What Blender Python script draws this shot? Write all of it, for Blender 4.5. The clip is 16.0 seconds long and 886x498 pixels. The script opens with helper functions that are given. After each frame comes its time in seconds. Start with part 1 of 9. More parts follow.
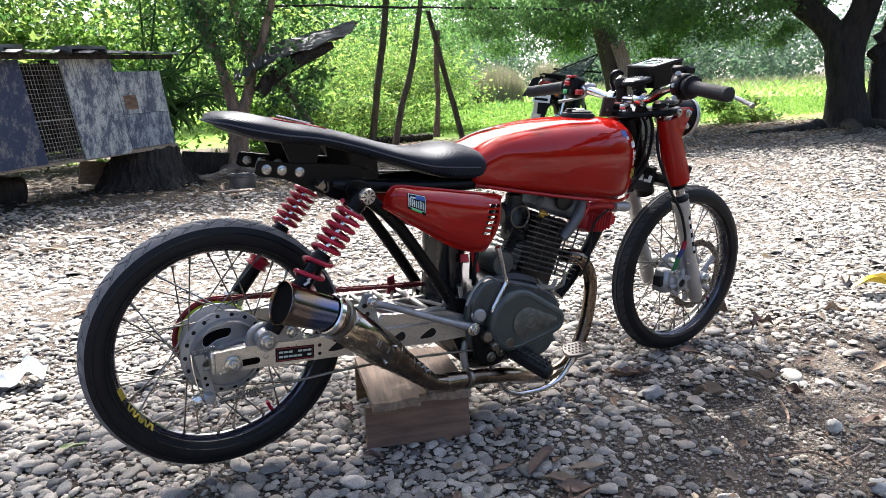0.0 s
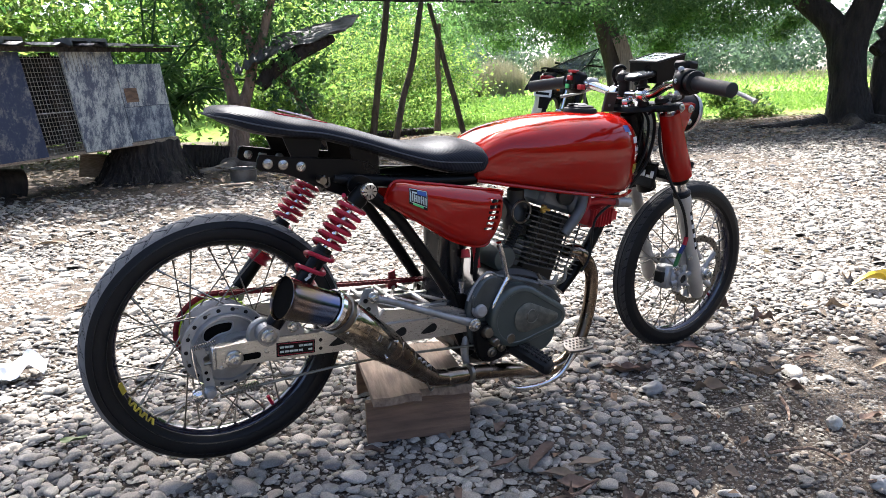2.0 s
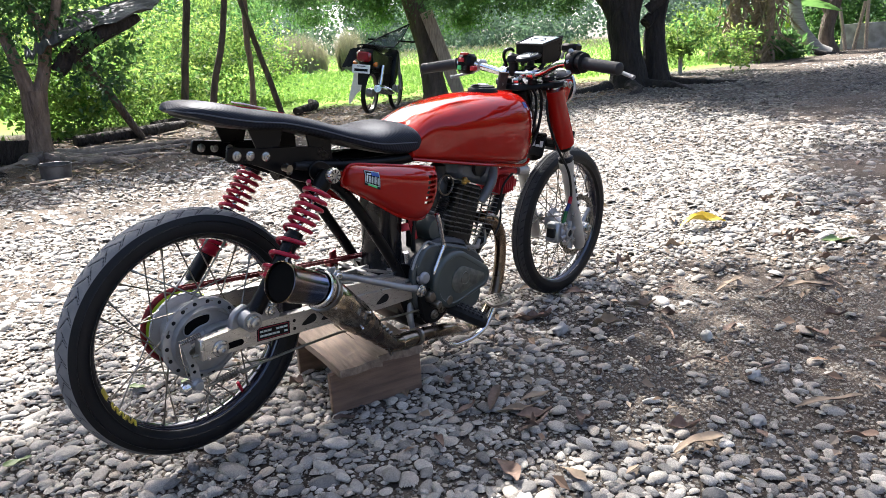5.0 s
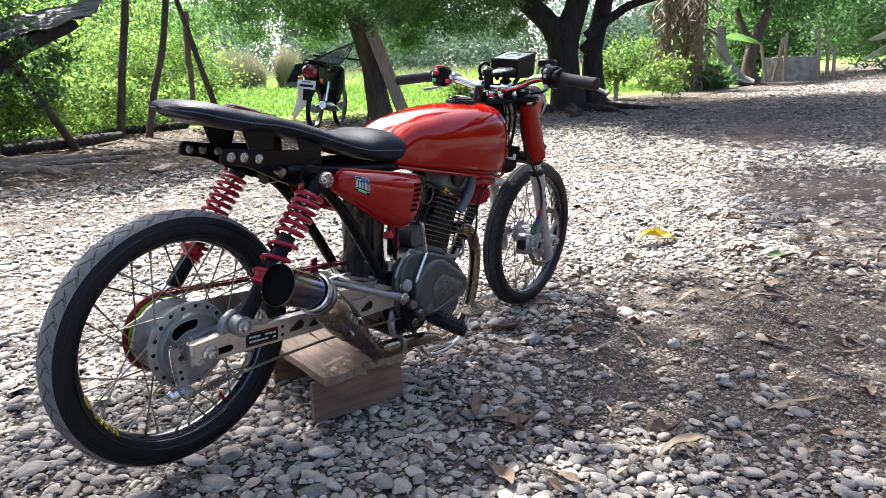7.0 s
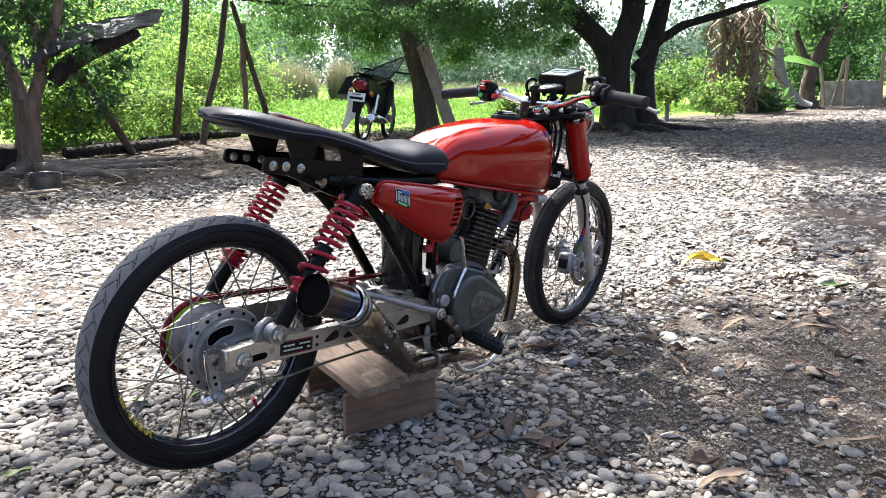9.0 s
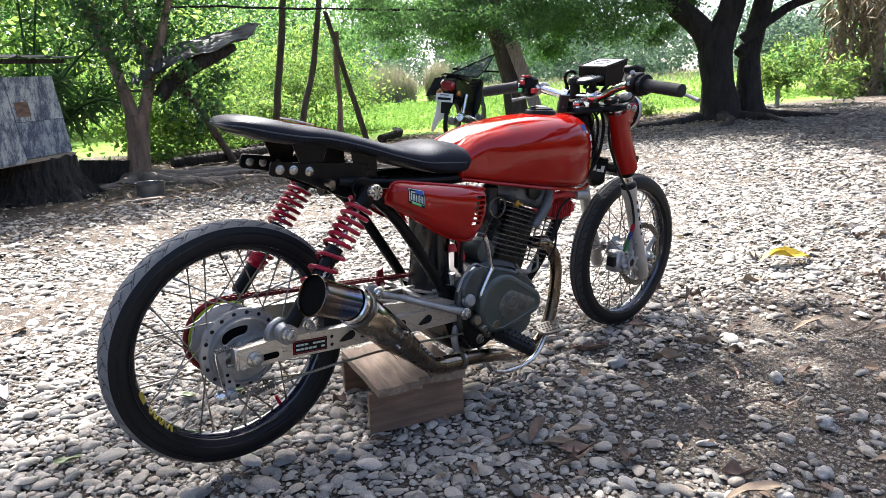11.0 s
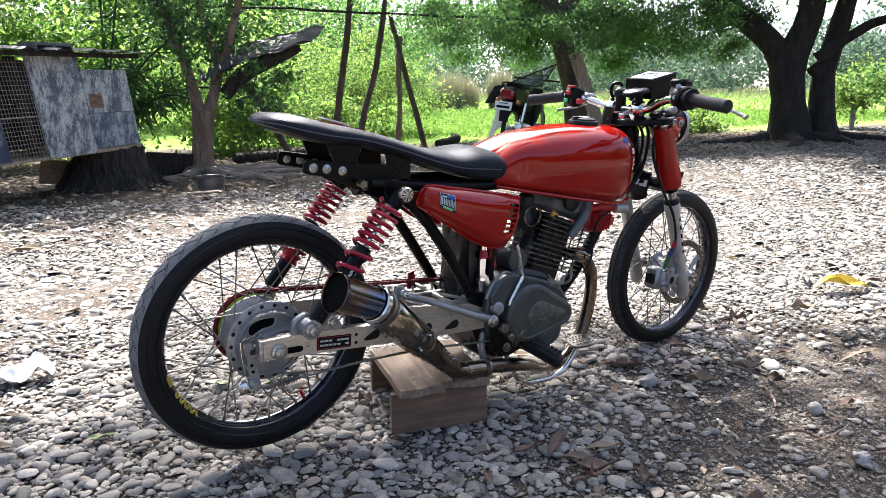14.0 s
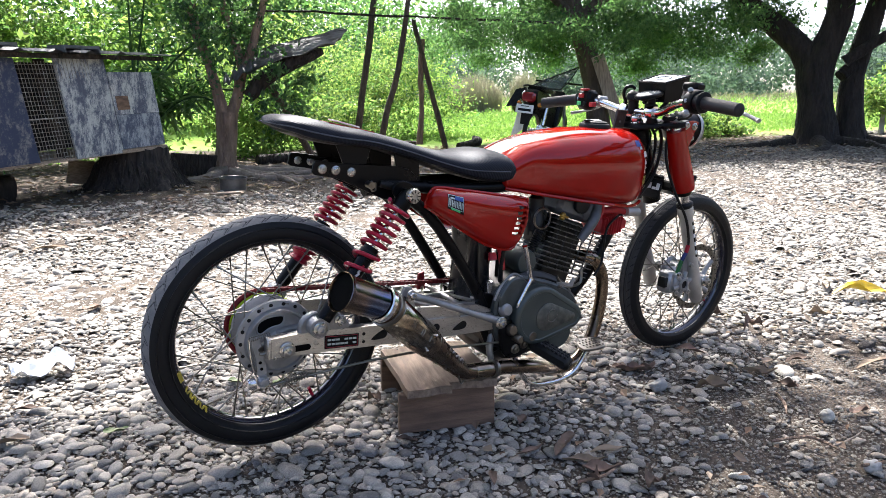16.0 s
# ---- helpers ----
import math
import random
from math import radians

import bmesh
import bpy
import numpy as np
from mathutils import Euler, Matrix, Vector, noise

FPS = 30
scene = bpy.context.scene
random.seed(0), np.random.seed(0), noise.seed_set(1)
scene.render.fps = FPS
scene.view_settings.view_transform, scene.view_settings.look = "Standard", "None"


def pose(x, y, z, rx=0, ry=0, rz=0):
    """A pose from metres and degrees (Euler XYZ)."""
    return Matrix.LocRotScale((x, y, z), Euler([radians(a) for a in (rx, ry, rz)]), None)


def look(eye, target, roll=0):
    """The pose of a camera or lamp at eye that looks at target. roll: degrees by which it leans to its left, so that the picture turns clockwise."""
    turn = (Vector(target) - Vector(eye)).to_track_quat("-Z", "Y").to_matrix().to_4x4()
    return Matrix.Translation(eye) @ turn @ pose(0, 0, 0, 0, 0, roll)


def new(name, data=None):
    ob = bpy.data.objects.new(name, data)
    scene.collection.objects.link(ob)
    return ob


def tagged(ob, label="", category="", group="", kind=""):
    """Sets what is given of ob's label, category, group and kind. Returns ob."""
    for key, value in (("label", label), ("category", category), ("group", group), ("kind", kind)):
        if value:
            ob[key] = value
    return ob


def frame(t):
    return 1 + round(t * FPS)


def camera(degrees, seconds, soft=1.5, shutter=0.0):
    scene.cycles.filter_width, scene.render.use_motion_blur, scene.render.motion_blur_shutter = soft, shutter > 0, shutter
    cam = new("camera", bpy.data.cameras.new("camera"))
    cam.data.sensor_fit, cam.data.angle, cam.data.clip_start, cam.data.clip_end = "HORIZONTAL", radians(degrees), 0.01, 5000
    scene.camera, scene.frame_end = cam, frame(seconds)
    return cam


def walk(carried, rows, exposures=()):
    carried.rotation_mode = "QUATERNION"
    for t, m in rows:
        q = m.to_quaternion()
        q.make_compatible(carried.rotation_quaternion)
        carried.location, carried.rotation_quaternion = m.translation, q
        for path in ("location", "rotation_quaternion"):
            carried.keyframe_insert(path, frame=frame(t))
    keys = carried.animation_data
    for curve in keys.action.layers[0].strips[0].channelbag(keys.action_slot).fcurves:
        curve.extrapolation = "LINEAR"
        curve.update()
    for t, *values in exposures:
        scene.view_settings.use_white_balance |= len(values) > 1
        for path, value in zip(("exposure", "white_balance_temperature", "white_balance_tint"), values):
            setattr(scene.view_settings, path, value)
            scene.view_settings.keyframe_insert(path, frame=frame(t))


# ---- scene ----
cam = camera(65.6, 16.0, soft=0.35)
EXPOSURES = [(0.0, 2.5, 6100, 11), (16.0, 2.5, 6100, 11)]
PATH = [
    (0, (-0.288, -1.464, 0.8), (0.698, 0.226, 0.388), -1.8),
    (0.5, (-0.288, -1.461, 0.8), (0.693, 0.233, 0.389), -1.7),
    (1, (-0.289, -1.461, 0.8), (0.686, 0.235, 0.382), -1.7),
    (1.5, (-0.29, -1.458, 0.801), (0.686, 0.236, 0.381), -1.6),
    (2, (-0.288, -1.46, 0.802), (0.695, 0.228, 0.373), -1.6),
    (2.5, (-0.324, -1.433, 0.821), (0.737, 0.199, 0.361), -2.0),
    (3, (-0.4, -1.416, 0.841), (0.738, 0.154, 0.351), -4.5),
    (3.5, (-0.469, -1.412, 0.851), (0.833, 0.014, 0.332), -3.7),
    (4, (-0.523, -1.392, 0.847), (0.857, -0.049, 0.308), -4.5),
    (4.2, (-0.551, -1.389, 0.847), (0.827, -0.04, 0.314), -4.4),
    (6.3, (-0.685, -1.325, 0.825), (0.784, -0.051, 0.361), -1.0),
    (6.5, (-0.695, -1.315, 0.824), (0.803, -0.071, 0.367), -1.5),
    (7, (-0.722, -1.29, 0.818), (0.806, -0.089, 0.347), -1.6),
    (7.5, (-0.744, -1.274, 0.813), (0.758, -0.029, 0.369), -1.3),
    (8, (-0.747, -1.269, 0.81), (0.767, -0.031, 0.391), -1.1),
    (8.5, (-0.737, -1.268, 0.812), (0.769, -0.017, 0.404), -1.3),
    (9, (-0.7, -1.285, 0.815), (0.756, 0.018, 0.387), -0.2),
    (9.5, (-0.645, -1.32, 0.823), (0.779, 0.026, 0.419), -0.7),
    (10, (-0.61, -1.353, 0.824), (0.729, 0.078, 0.423), -0.9),
    (10.2, (-0.597, -1.37, 0.819), (0.718, 0.082, 0.415), -1.7),
    (12.3, (-0.491, -1.445, 0.803), (0.673, 0.122, 0.367), -1.7),
    (12.5, (-0.492, -1.447, 0.802), (0.668, 0.122, 0.367), -1.7),
    (13, (-0.493, -1.448, 0.802), (0.65, 0.137, 0.376), -1.6),
    (13.5, (-0.494, -1.452, 0.8), (0.633, 0.145, 0.377), -1.2),
    (14, (-0.497, -1.458, 0.803), (0.615, 0.155, 0.404), -0.6),
    (14.5, (-0.496, -1.465, 0.801), (0.603, 0.153, 0.382), -0.4),
    (15, (-0.494, -1.47, 0.801), (0.592, 0.157, 0.383), -0.4),
    (15.5, (-0.488, -1.477, 0.801), (0.564, 0.174, 0.393), -0.5),
    (16, (-0.476, -1.488, 0.802), (0.583, 0.163, 0.411), -0.4),
]
walk(cam, [(t, look(eye, target, roll)) for t, eye, target, roll in PATH], EXPOSURES)

# ---- world and sun ----
SUN_WAY = Vector((0.28, 0.62, 0.92)).normalized()      # towards the sun
world = bpy.data.worlds.new("world")
scene.world = world
world.use_nodes = True
_n = world.node_tree.nodes
_sky = _n.new("ShaderNodeTexSky")
_sky.sky_type, _sky.sun_disc = "NISHITA", False
_sky.sun_elevation = math.asin(SUN_WAY.z)
_sky.sun_rotation = math.atan2(SUN_WAY.x, SUN_WAY.y)
_sky.air_density, _sky.dust_density, _sky.ozone_density = 0.5, 5.0, 0.6
_n["Background"].inputs["Strength"].default_value = 0.125
world.node_tree.links.new(_sky.outputs[0], _n["Background"].inputs["Color"])
sun = new("sun", bpy.data.lights.new("sun", "SUN"))
sun.data.energy, sun.data.angle, sun.data.color = 4.0, radians(0.55), (1.0, 0.95, 0.87)
sun.matrix_world = look(SUN_WAY * 30, (0, 0, 0))

# ---- materials ----
def mat(name, a, b=None, rough=0.6, metal=0.0, scale=8.0, bump=0.0, bump_scale=None, coat=0.0, rough_b=None, spec=0.5,
        detail=6.0, per_object=0.0, island=0.0, low=0.35, high=0.65, stretch=(1, 1, 1), coat_rough=0.05, depth=0.01, frac=0.5):
    """Two colours mixed by noise at real size, with relief; per_object / island: how far pieces differ in brightness."""
    m = bpy.data.materials.new(name)
    m.use_nodes = True
    t = m.node_tree
    n, ln = t.nodes, t.links
    p = n["Principled BSDF"]
    p.inputs["Roughness"].default_value, p.inputs["Metallic"].default_value = rough, metal
    p.inputs["Coat Weight"].default_value, p.inputs["Coat Roughness"].default_value = coat, coat_rough
    p.inputs["Specular IOR Level"].default_value = spec
    b = b or tuple(c * 0.7 for c in a)
    co = n.new("ShaderNodeTexCoord")
    mp = n.new("ShaderNodeMapping")
    mp.inputs["Scale"].default_value = stretch
    ln.new(co.outputs["Object"], mp.inputs["Vector"])
    nz = n.new("ShaderNodeTexNoise")
    nz.inputs["Scale"].default_value, nz.inputs["Detail"].default_value, nz.inputs["Roughness"].default_value = scale, detail, frac
    ln.new(mp.outputs[0], nz.inputs["Vector"])
    ramp = n.new("ShaderNodeMapRange")
    ramp.inputs["From Min"].default_value, ramp.inputs["From Max"].default_value = low, high
    ln.new(nz.outputs["Fac"], ramp.inputs["Value"])
    mix = n.new("ShaderNodeMix")
    mix.data_type = "RGBA"
    mix.inputs["A"].default_value, mix.inputs["B"].default_value = (*a, 1), (*b, 1)
    ln.new(ramp.outputs[0], mix.inputs["Factor"])
    out = mix.outputs["Result"]
    if per_object or island:
        src = n.new("ShaderNodeObjectInfo").outputs["Random"] if per_object else n.new("ShaderNodeNewGeometry").outputs["Random Per Island"]
        k = per_object or island
        r2 = n.new("ShaderNodeMapRange")
        r2.inputs["To Min"].default_value, r2.inputs["To Max"].default_value = 1 - k, 1 + k
        ln.new(src, r2.inputs["Value"])
        mul = n.new("ShaderNodeVectorMath")
        mul.operation = "SCALE"
        ln.new(out, mul.inputs[0])
        ln.new(r2.outputs[0], mul.inputs["Scale"])
        out = mul.outputs[0]
    ln.new(out, p.inputs["Base Color"])
    if rough_b is not None:
        r3 = n.new("ShaderNodeMapRange")
        r3.inputs["To Min"].default_value, r3.inputs["To Max"].default_value = rough, rough_b
        ln.new(ramp.outputs[0], r3.inputs["Value"])
        ln.new(r3.outputs[0], p.inputs["Roughness"])
    if bump:
        bz = n.new("ShaderNodeTexNoise")
        bz.inputs["Scale"].default_value, bz.inputs["Detail"].default_value = bump_scale or scale * 5, 5.0
        ln.new(mp.outputs[0], bz.inputs["Vector"])
        bp = n.new("ShaderNodeBump")
        bp.inputs["Strength"].default_value, bp.inputs["Distance"].default_value = bump, depth
        ln.new(bz.outputs["Fac"], bp.inputs["Height"])
        ln.new(bp.outputs[0], p.inputs["Normal"])
    return m


def leaf_mat(name, a, b, through_light=0.45, rough=0.45):
    """Leaves: each one of its own green, letting light through."""
    m = bpy.data.materials.new(name)
    m.use_nodes = True
    n, ln = m.node_tree.nodes, m.node_tree.links
    p = n["Principled BSDF"]
    p.inputs["Roughness"].default_value = rough + 0.1
    p.inputs["Specular IOR Level"].default_value = 0.3
    g = n.new("ShaderNodeNewGeometry")
    mix = n.new("ShaderNodeMix")
    mix.data_type = "RGBA"
    mix.inputs["A"].default_value, mix.inputs["B"].default_value = (*a, 1), (*b, 1)
    ln.new(g.outputs["Random Per Island"], mix.inputs["Factor"])
    ln.new(mix.outputs["Result"], p.inputs["Base Color"])
    tr = n.new("ShaderNodeBsdfTranslucent")
    warm = n.new("ShaderNodeMix")
    warm.data_type, warm.blend_type = "RGBA", "MULTIPLY"
    warm.inputs["Factor"].default_value = 1.0
    warm.inputs["B"].default_value = (1.25, 1.4, 1.0, 1)
    ln.new(mix.outputs["Result"], warm.inputs["A"])
    ln.new(warm.outputs["Result"], tr.inputs["Color"])
    ms = n.new("ShaderNodeMixShader")
    ms.inputs[0].default_value = through_light
    ln.new(p.outputs[0], ms.inputs[1])
    ln.new(tr.outputs[0], ms.inputs[2])
    ln.new(ms.outputs[0], n["Material Output"].inputs["Surface"])
    return m


def weave_mat(name, a, b, size, rough):
    """Fine ribbed weave, as carbon-look leather."""
    m = mat(name, a, b, rough=rough, scale=30, bump=0.0, spec=0.18)
    n, ln = m.node_tree.nodes, m.node_tree.links
    co = n.new("ShaderNodeTexCoord")
    w = n.new("ShaderNodeTexWave")
    w.wave_type, w.bands_direction = "BANDS", "DIAGONAL"
    w.inputs["Scale"].default_value = size
    ln.new(co.outputs["Object"], w.inputs["Vector"])
    bp = n.new("ShaderNodeBump")
    bp.inputs["Strength"].default_value, bp.inputs["Distance"].default_value = 0.22, 0.002
    ln.new(w.outputs["Fac"], bp.inputs["Height"])
    ln.new(bp.outputs[0], n["Principled BSDF"].inputs["Normal"])
    return m


RUBBER = mat("tyre_rubber", (0.0055, 0.0055, 0.0065), (0.009, 0.009, 0.0095), rough=0.42, rough_b=0.6, scale=9, bump=0.08, bump_scale=400, spec=0.2)
TREAD = mat("tread_rubber", (0.13, 0.13, 0.132), (0.18, 0.175, 0.168), rough=0.9, scale=25, bump=0.15, bump_scale=250, spec=0.2)
TREAD_FRONT = mat("front_tread_rubber", (0.030, 0.030, 0.032), (0.045, 0.044, 0.043), rough=0.85, scale=25, bump=0.15, bump_scale=250, spec=0.2)
# muffler soot; elsewhere its black paints the dark of holes and gaps
SOOT_HOLE_DARK = mat("soot_hole_dark", (0.004, 0.004, 0.004), rough=0.95, spec=0.05)
GLOSS_BLACK = mat("glossy_black_plastic", (0.006, 0.006, 0.007), (0.010, 0.010, 0.011), rough=0.20, scale=14, rough_b=0.34, spec=0.35)
RIM = mat("black_rim", (0.006, 0.007, 0.016), (0.010, 0.010, 0.02), rough=0.12, metal=0.0, scale=10, coat=0.8, spec=0.5)
STEEL = mat("spoke_steel", (0.24, 0.225, 0.20), (0.15, 0.135, 0.115), rough=0.32, metal=1.0, scale=30)
CHROME = mat("chrome", (0.75, 0.75, 0.76), (0.62, 0.61, 0.6), rough=0.09, metal=1.0, scale=40, rough_b=0.2)
BOLT = mat("bolt_steel", (0.50, 0.49, 0.47), (0.36, 0.35, 0.33), rough=0.24, metal=1.0, scale=60, rough_b=0.36)
ALLOY = mat("cast_alloy", (0.34, 0.34, 0.345), (0.24, 0.238, 0.236), rough=0.38, metal=0.6, scale=18, rough_b=0.52, bump=0.06, bump_scale=300)
ALLOY_DULL = mat("fork_alloy", (0.47, 0.47, 0.46), (0.38, 0.37, 0.35), rough=0.42, metal=0.7, scale=22, rough_b=0.55)
BRUSHED = mat("brushed_alloy", (0.52, 0.50, 0.47), (0.41, 0.395, 0.365), rough=0.27, metal=0.9, scale=60, rough_b=0.4, stretch=(1, 1, 14))
BLACK = mat("black_paint", (0.003, 0.003, 0.0035), (0.005, 0.005, 0.005), rough=0.26, scale=20, rough_b=0.4, spec=0.13)
BLACK_MATT = mat("black_plastic", (0.006, 0.006, 0.0065), (0.011, 0.011, 0.011), rough=0.5, scale=40, bump=0.05, bump_scale=500, spec=0.18)
RED = mat("candy_red_paint", (0.30, 0.0075, 0.0042), (0.235, 0.0055, 0.0035), rough=0.5, metal=0.0, scale=3, coat=0.75, coat_rough=0.015, spec=0.0)
RED_DARK = mat("red_spring", (0.36, 0.006, 0.030), (0.27, 0.005, 0.022), rough=0.4, scale=30, coat=0.3, spec=0.2)
RED_CHAIN = mat("red_chain", (0.24, 0.012, 0.02), (0.10, 0.012, 0.014), rough=0.4, metal=0.3, scale=90)
RED_PLASTIC = mat("red_plastic", (0.45, 0.015, 0.02), (0.36, 0.012, 0.018), rough=0.4, scale=25)
ENGINE = mat("engine_grey_green", (0.050, 0.063, 0.059), (0.036, 0.046, 0.043), rough=0.32, metal=0.2, scale=12, rough_b=0.45, coat=0.2)
ENGINE_CASE = mat("engine_case_grey", (0.085, 0.096, 0.095), (0.045, 0.051, 0.050), rough=0.35, metal=0.5, scale=14, rough_b=0.5, bump=0.1, bump_scale=60)
WOOD_PALE = mat("pale_plank", (0.40, 0.32, 0.235), (0.22, 0.165, 0.115), rough=0.85, scale=6, stretch=(14, 14, 1.5), bump=0.3, bump_scale=22)
ENGINE_DARK = mat("cylinder_black", (0.008, 0.008, 0.0085), (0.016, 0.016, 0.015), rough=0.45, scale=30, spec=0.4)
FIN_EDGE = mat("fin_edge", (0.16, 0.16, 0.155), (0.06, 0.06, 0.06), rough=0.4, metal=0.6, scale=60)
BRONZE = mat("cover_plate", (0.135, 0.135, 0.115), (0.075, 0.078, 0.068), rough=0.42, metal=0.55, scale=55, rough_b=0.6, bump=0.35, bump_scale=160, depth=0.002)
HEAD = mat("grey_cast_head", (0.15, 0.155, 0.16), (0.09, 0.094, 0.098), rough=0.5, metal=0.35, scale=22, bump=0.08, bump_scale=260)
PIPE = mat("heated_steel", (0.27, 0.215, 0.165), (0.12, 0.088, 0.062), rough=0.17, metal=1.0, scale=16, rough_b=0.3)
BLUED = mat("blued_steel", (0.07, 0.10, 0.19), (0.19, 0.135, 0.075), rough=0.12, metal=1.0, scale=9, low=0.4, high=0.6, rough_b=0.22)
SLEEVE = mat("muffler_sleeve", (0.36, 0.315, 0.25), (0.19, 0.155, 0.112), rough=0.10, metal=1.0, scale=30, rough_b=0.20)
SEAT = weave_mat("seat_leather", (0.009, 0.0115, 0.018), (0.012, 0.015, 0.023), 80, 0.6)
STITCH = mat("stitching", (0.06, 0.07, 0.09), rough=0.7)
STRAP = mat("brown_leather", (0.045, 0.026, 0.018), (0.028, 0.017, 0.012), rough=0.55, scale=40, bump=0.2, bump_scale=200)
GRIP = mat("grip_rubber", (0.009, 0.009, 0.0105), (0.014, 0.014, 0.015), rough=0.6, scale=50, bump=0.1, bump_scale=600, spec=0.4)
WOOD = mat("old_plank", (0.36, 0.285, 0.215), (0.20, 0.150, 0.108), rough=0.78, scale=6, stretch=(1.5, 14, 14), bump=0.25, bump_scale=22)
WOOD_PLY = mat("plywood", (0.20, 0.120, 0.075), (0.105, 0.063, 0.041), rough=0.75, scale=7, bump=0.3, bump_scale=40, stretch=(1, 3, 8))
PLANK = mat("stand_plank", (0.26, 0.19, 0.133), (0.14, 0.096, 0.066), rough=0.8, scale=7, stretch=(11, 1.2, 8), bump=0.4, bump_scale=14, depth=0.004, detail=9, frac=0.62)
WHITE = mat("white_print", (0.75, 0.75, 0.74), (0.66, 0.66, 0.66), rough=0.5, scale=30)
YELLOW = mat("yellow_print", (0.42, 0.33, 0.03), (0.27, 0.21, 0.03), rough=0.5, scale=60)
NEON = mat("neon_sprocket", (0.5, 0.7, 0.03), (0.4, 0.58, 0.03), rough=0.45, scale=30)
BLUE = mat("blue_print", (0.03, 0.09, 0.33), (0.02, 0.06, 0.25), rough=0.35, scale=30)
GREEN = mat("green_print", (0.12, 0.62, 0.2), (0.09, 0.5, 0.15), rough=0.4, scale=30)
SILVER = mat("silver_print", (0.5, 0.56, 0.55), (0.4, 0.46, 0.45), rough=0.4, scale=30)
# pale blue-grey base paints the sky's reflection in the dial glass
SKY_LENS = mat("sky_lens", (0.58, 0.64, 0.68), (0.45, 0.51, 0.55), rough=0.12, scale=5, coat=1.0)
POT = mat("dark_pot", (0.16, 0.15, 0.14), (0.08, 0.072, 0.065), rough=0.6, metal=0.4, scale=12, bump=0.15, bump_scale=60)
# darker than CONCRETE: paints the roof blocks' shaded, silhouetted look
SHADED_BLOCK = mat("shaded_block", (0.14, 0.14, 0.13), (0.07, 0.07, 0.065), rough=0.95, scale=9, bump=0.5, bump_scale=60)
CLEAR = mat("clear_lens", (0.22, 0.23, 0.23), (0.16, 0.17, 0.17), rough=0.08, scale=5, coat=1.0)
BRASS = mat("brass", (0.55, 0.38, 0.10), (0.42, 0.28, 0.08), rough=0.3, metal=1.0, scale=40)
def stone_mat(name, k=1.0, single=False):
    """River stones: each of its own grey, beige or slate, faintly mottled and veined."""
    m = mat(name, (1.06 * k, 1.05 * k, 1.03 * k), (0.84 * k, 0.83 * k, 0.82 * k), rough=0.8, spec=0.25, scale=30, bump=0.22, bump_scale=180, detail=6, frac=0.55, depth=0.004)
    n, ln = m.node_tree.nodes, m.node_tree.links
    p = n["Principled BSDF"]
    for q in n:
        if q.type == "TEX_COORD":
            co = q
    if single:
        geo = n.new("ShaderNodeNewGeometry")
        for q in n:
            if q.type == "MAPPING":
                ln.new(geo.outputs["Position"], q.inputs["Vector"])
        where = geo.outputs["Position"]
    else:
        where = co.outputs["Object"]
    base = p.inputs["Base Color"].links[0].from_socket
    ramp = n.new("ShaderNodeValToRGB")
    el = ramp.color_ramp.elements
    tones = ((0.0, (0.080, 0.080, 0.082)), (0.18, (0.240, 0.220, 0.194)), (0.36, (0.340, 0.312, 0.270)), (0.54, (0.165, 0.161, 0.155)), (0.72, (0.395, 0.364, 0.315)), (0.88, (0.27, 0.228, 0.185)), (1.0, (0.43, 0.405, 0.365)))
    for i, (at, c) in enumerate(tones):
        e = el[i] if i < 2 else el.new(at)
        e.position, e.color = at, (*c, 1)
    ln.new(n.new("ShaderNodeObjectInfo").outputs["Random"] if single else n.new("ShaderNodeNewGeometry").outputs["Random Per Island"], ramp.inputs[0])
    mul = n.new("ShaderNodeMix")
    mul.data_type, mul.blend_type = "RGBA", "MULTIPLY"
    mul.inputs["Factor"].default_value = 1.0
    ln.new(ramp.outputs[0], mul.inputs["A"])
    ln.new(base, mul.inputs["B"])
    # fine mineral speckle
    sp = n.new("ShaderNodeTexNoise")
    sp.inputs["Scale"].default_value, sp.inputs["Detail"].default_value, sp.inputs["Roughness"].default_value = 420, 3, 0.6
    ln.new(where, sp.inputs["Vector"])
    rg = n.new("ShaderNodeMapRange")
    rg.inputs["From Min"].default_value, rg.inputs["From Max"].default_value = 0.36, 0.64
    rg.inputs["To Min"].default_value, rg.inputs["To Max"].default_value = 0.70, 1.22
    ln.new(sp.outputs["Fac"], rg.inputs["Value"])
    spk = n.new("ShaderNodeMix")
    spk.data_type, spk.blend_type = "RGBA", "MULTIPLY"
    spk.inputs["Factor"].default_value = 1.0
    ln.new(mul.outputs["Result"], spk.inputs["A"])
    ln.new(rg.outputs[0], spk.inputs["B"])
    ln.new(spk.outputs["Result"], p.inputs["Base Color"])
    return m


STONE = stone_mat("river_stone", 0.94)
STONE_ONE = stone_mat("single_river_stone", 0.94, True)
# Darker copy of STONE: shade in the gaps and on the drive, as colour
SHADED_GRIT = stone_mat("shaded_grit", 0.54)
BARK = mat("bark", (0.27, 0.185, 0.135), (0.11, 0.072, 0.05), rough=0.92, scale=4, stretch=(3, 3, 0.8), bump=1.0, bump_scale=14, depth=0.04, detail=10, frac=0.65)
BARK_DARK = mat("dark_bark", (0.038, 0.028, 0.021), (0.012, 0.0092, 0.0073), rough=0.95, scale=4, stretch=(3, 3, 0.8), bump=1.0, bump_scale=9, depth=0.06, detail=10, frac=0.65)
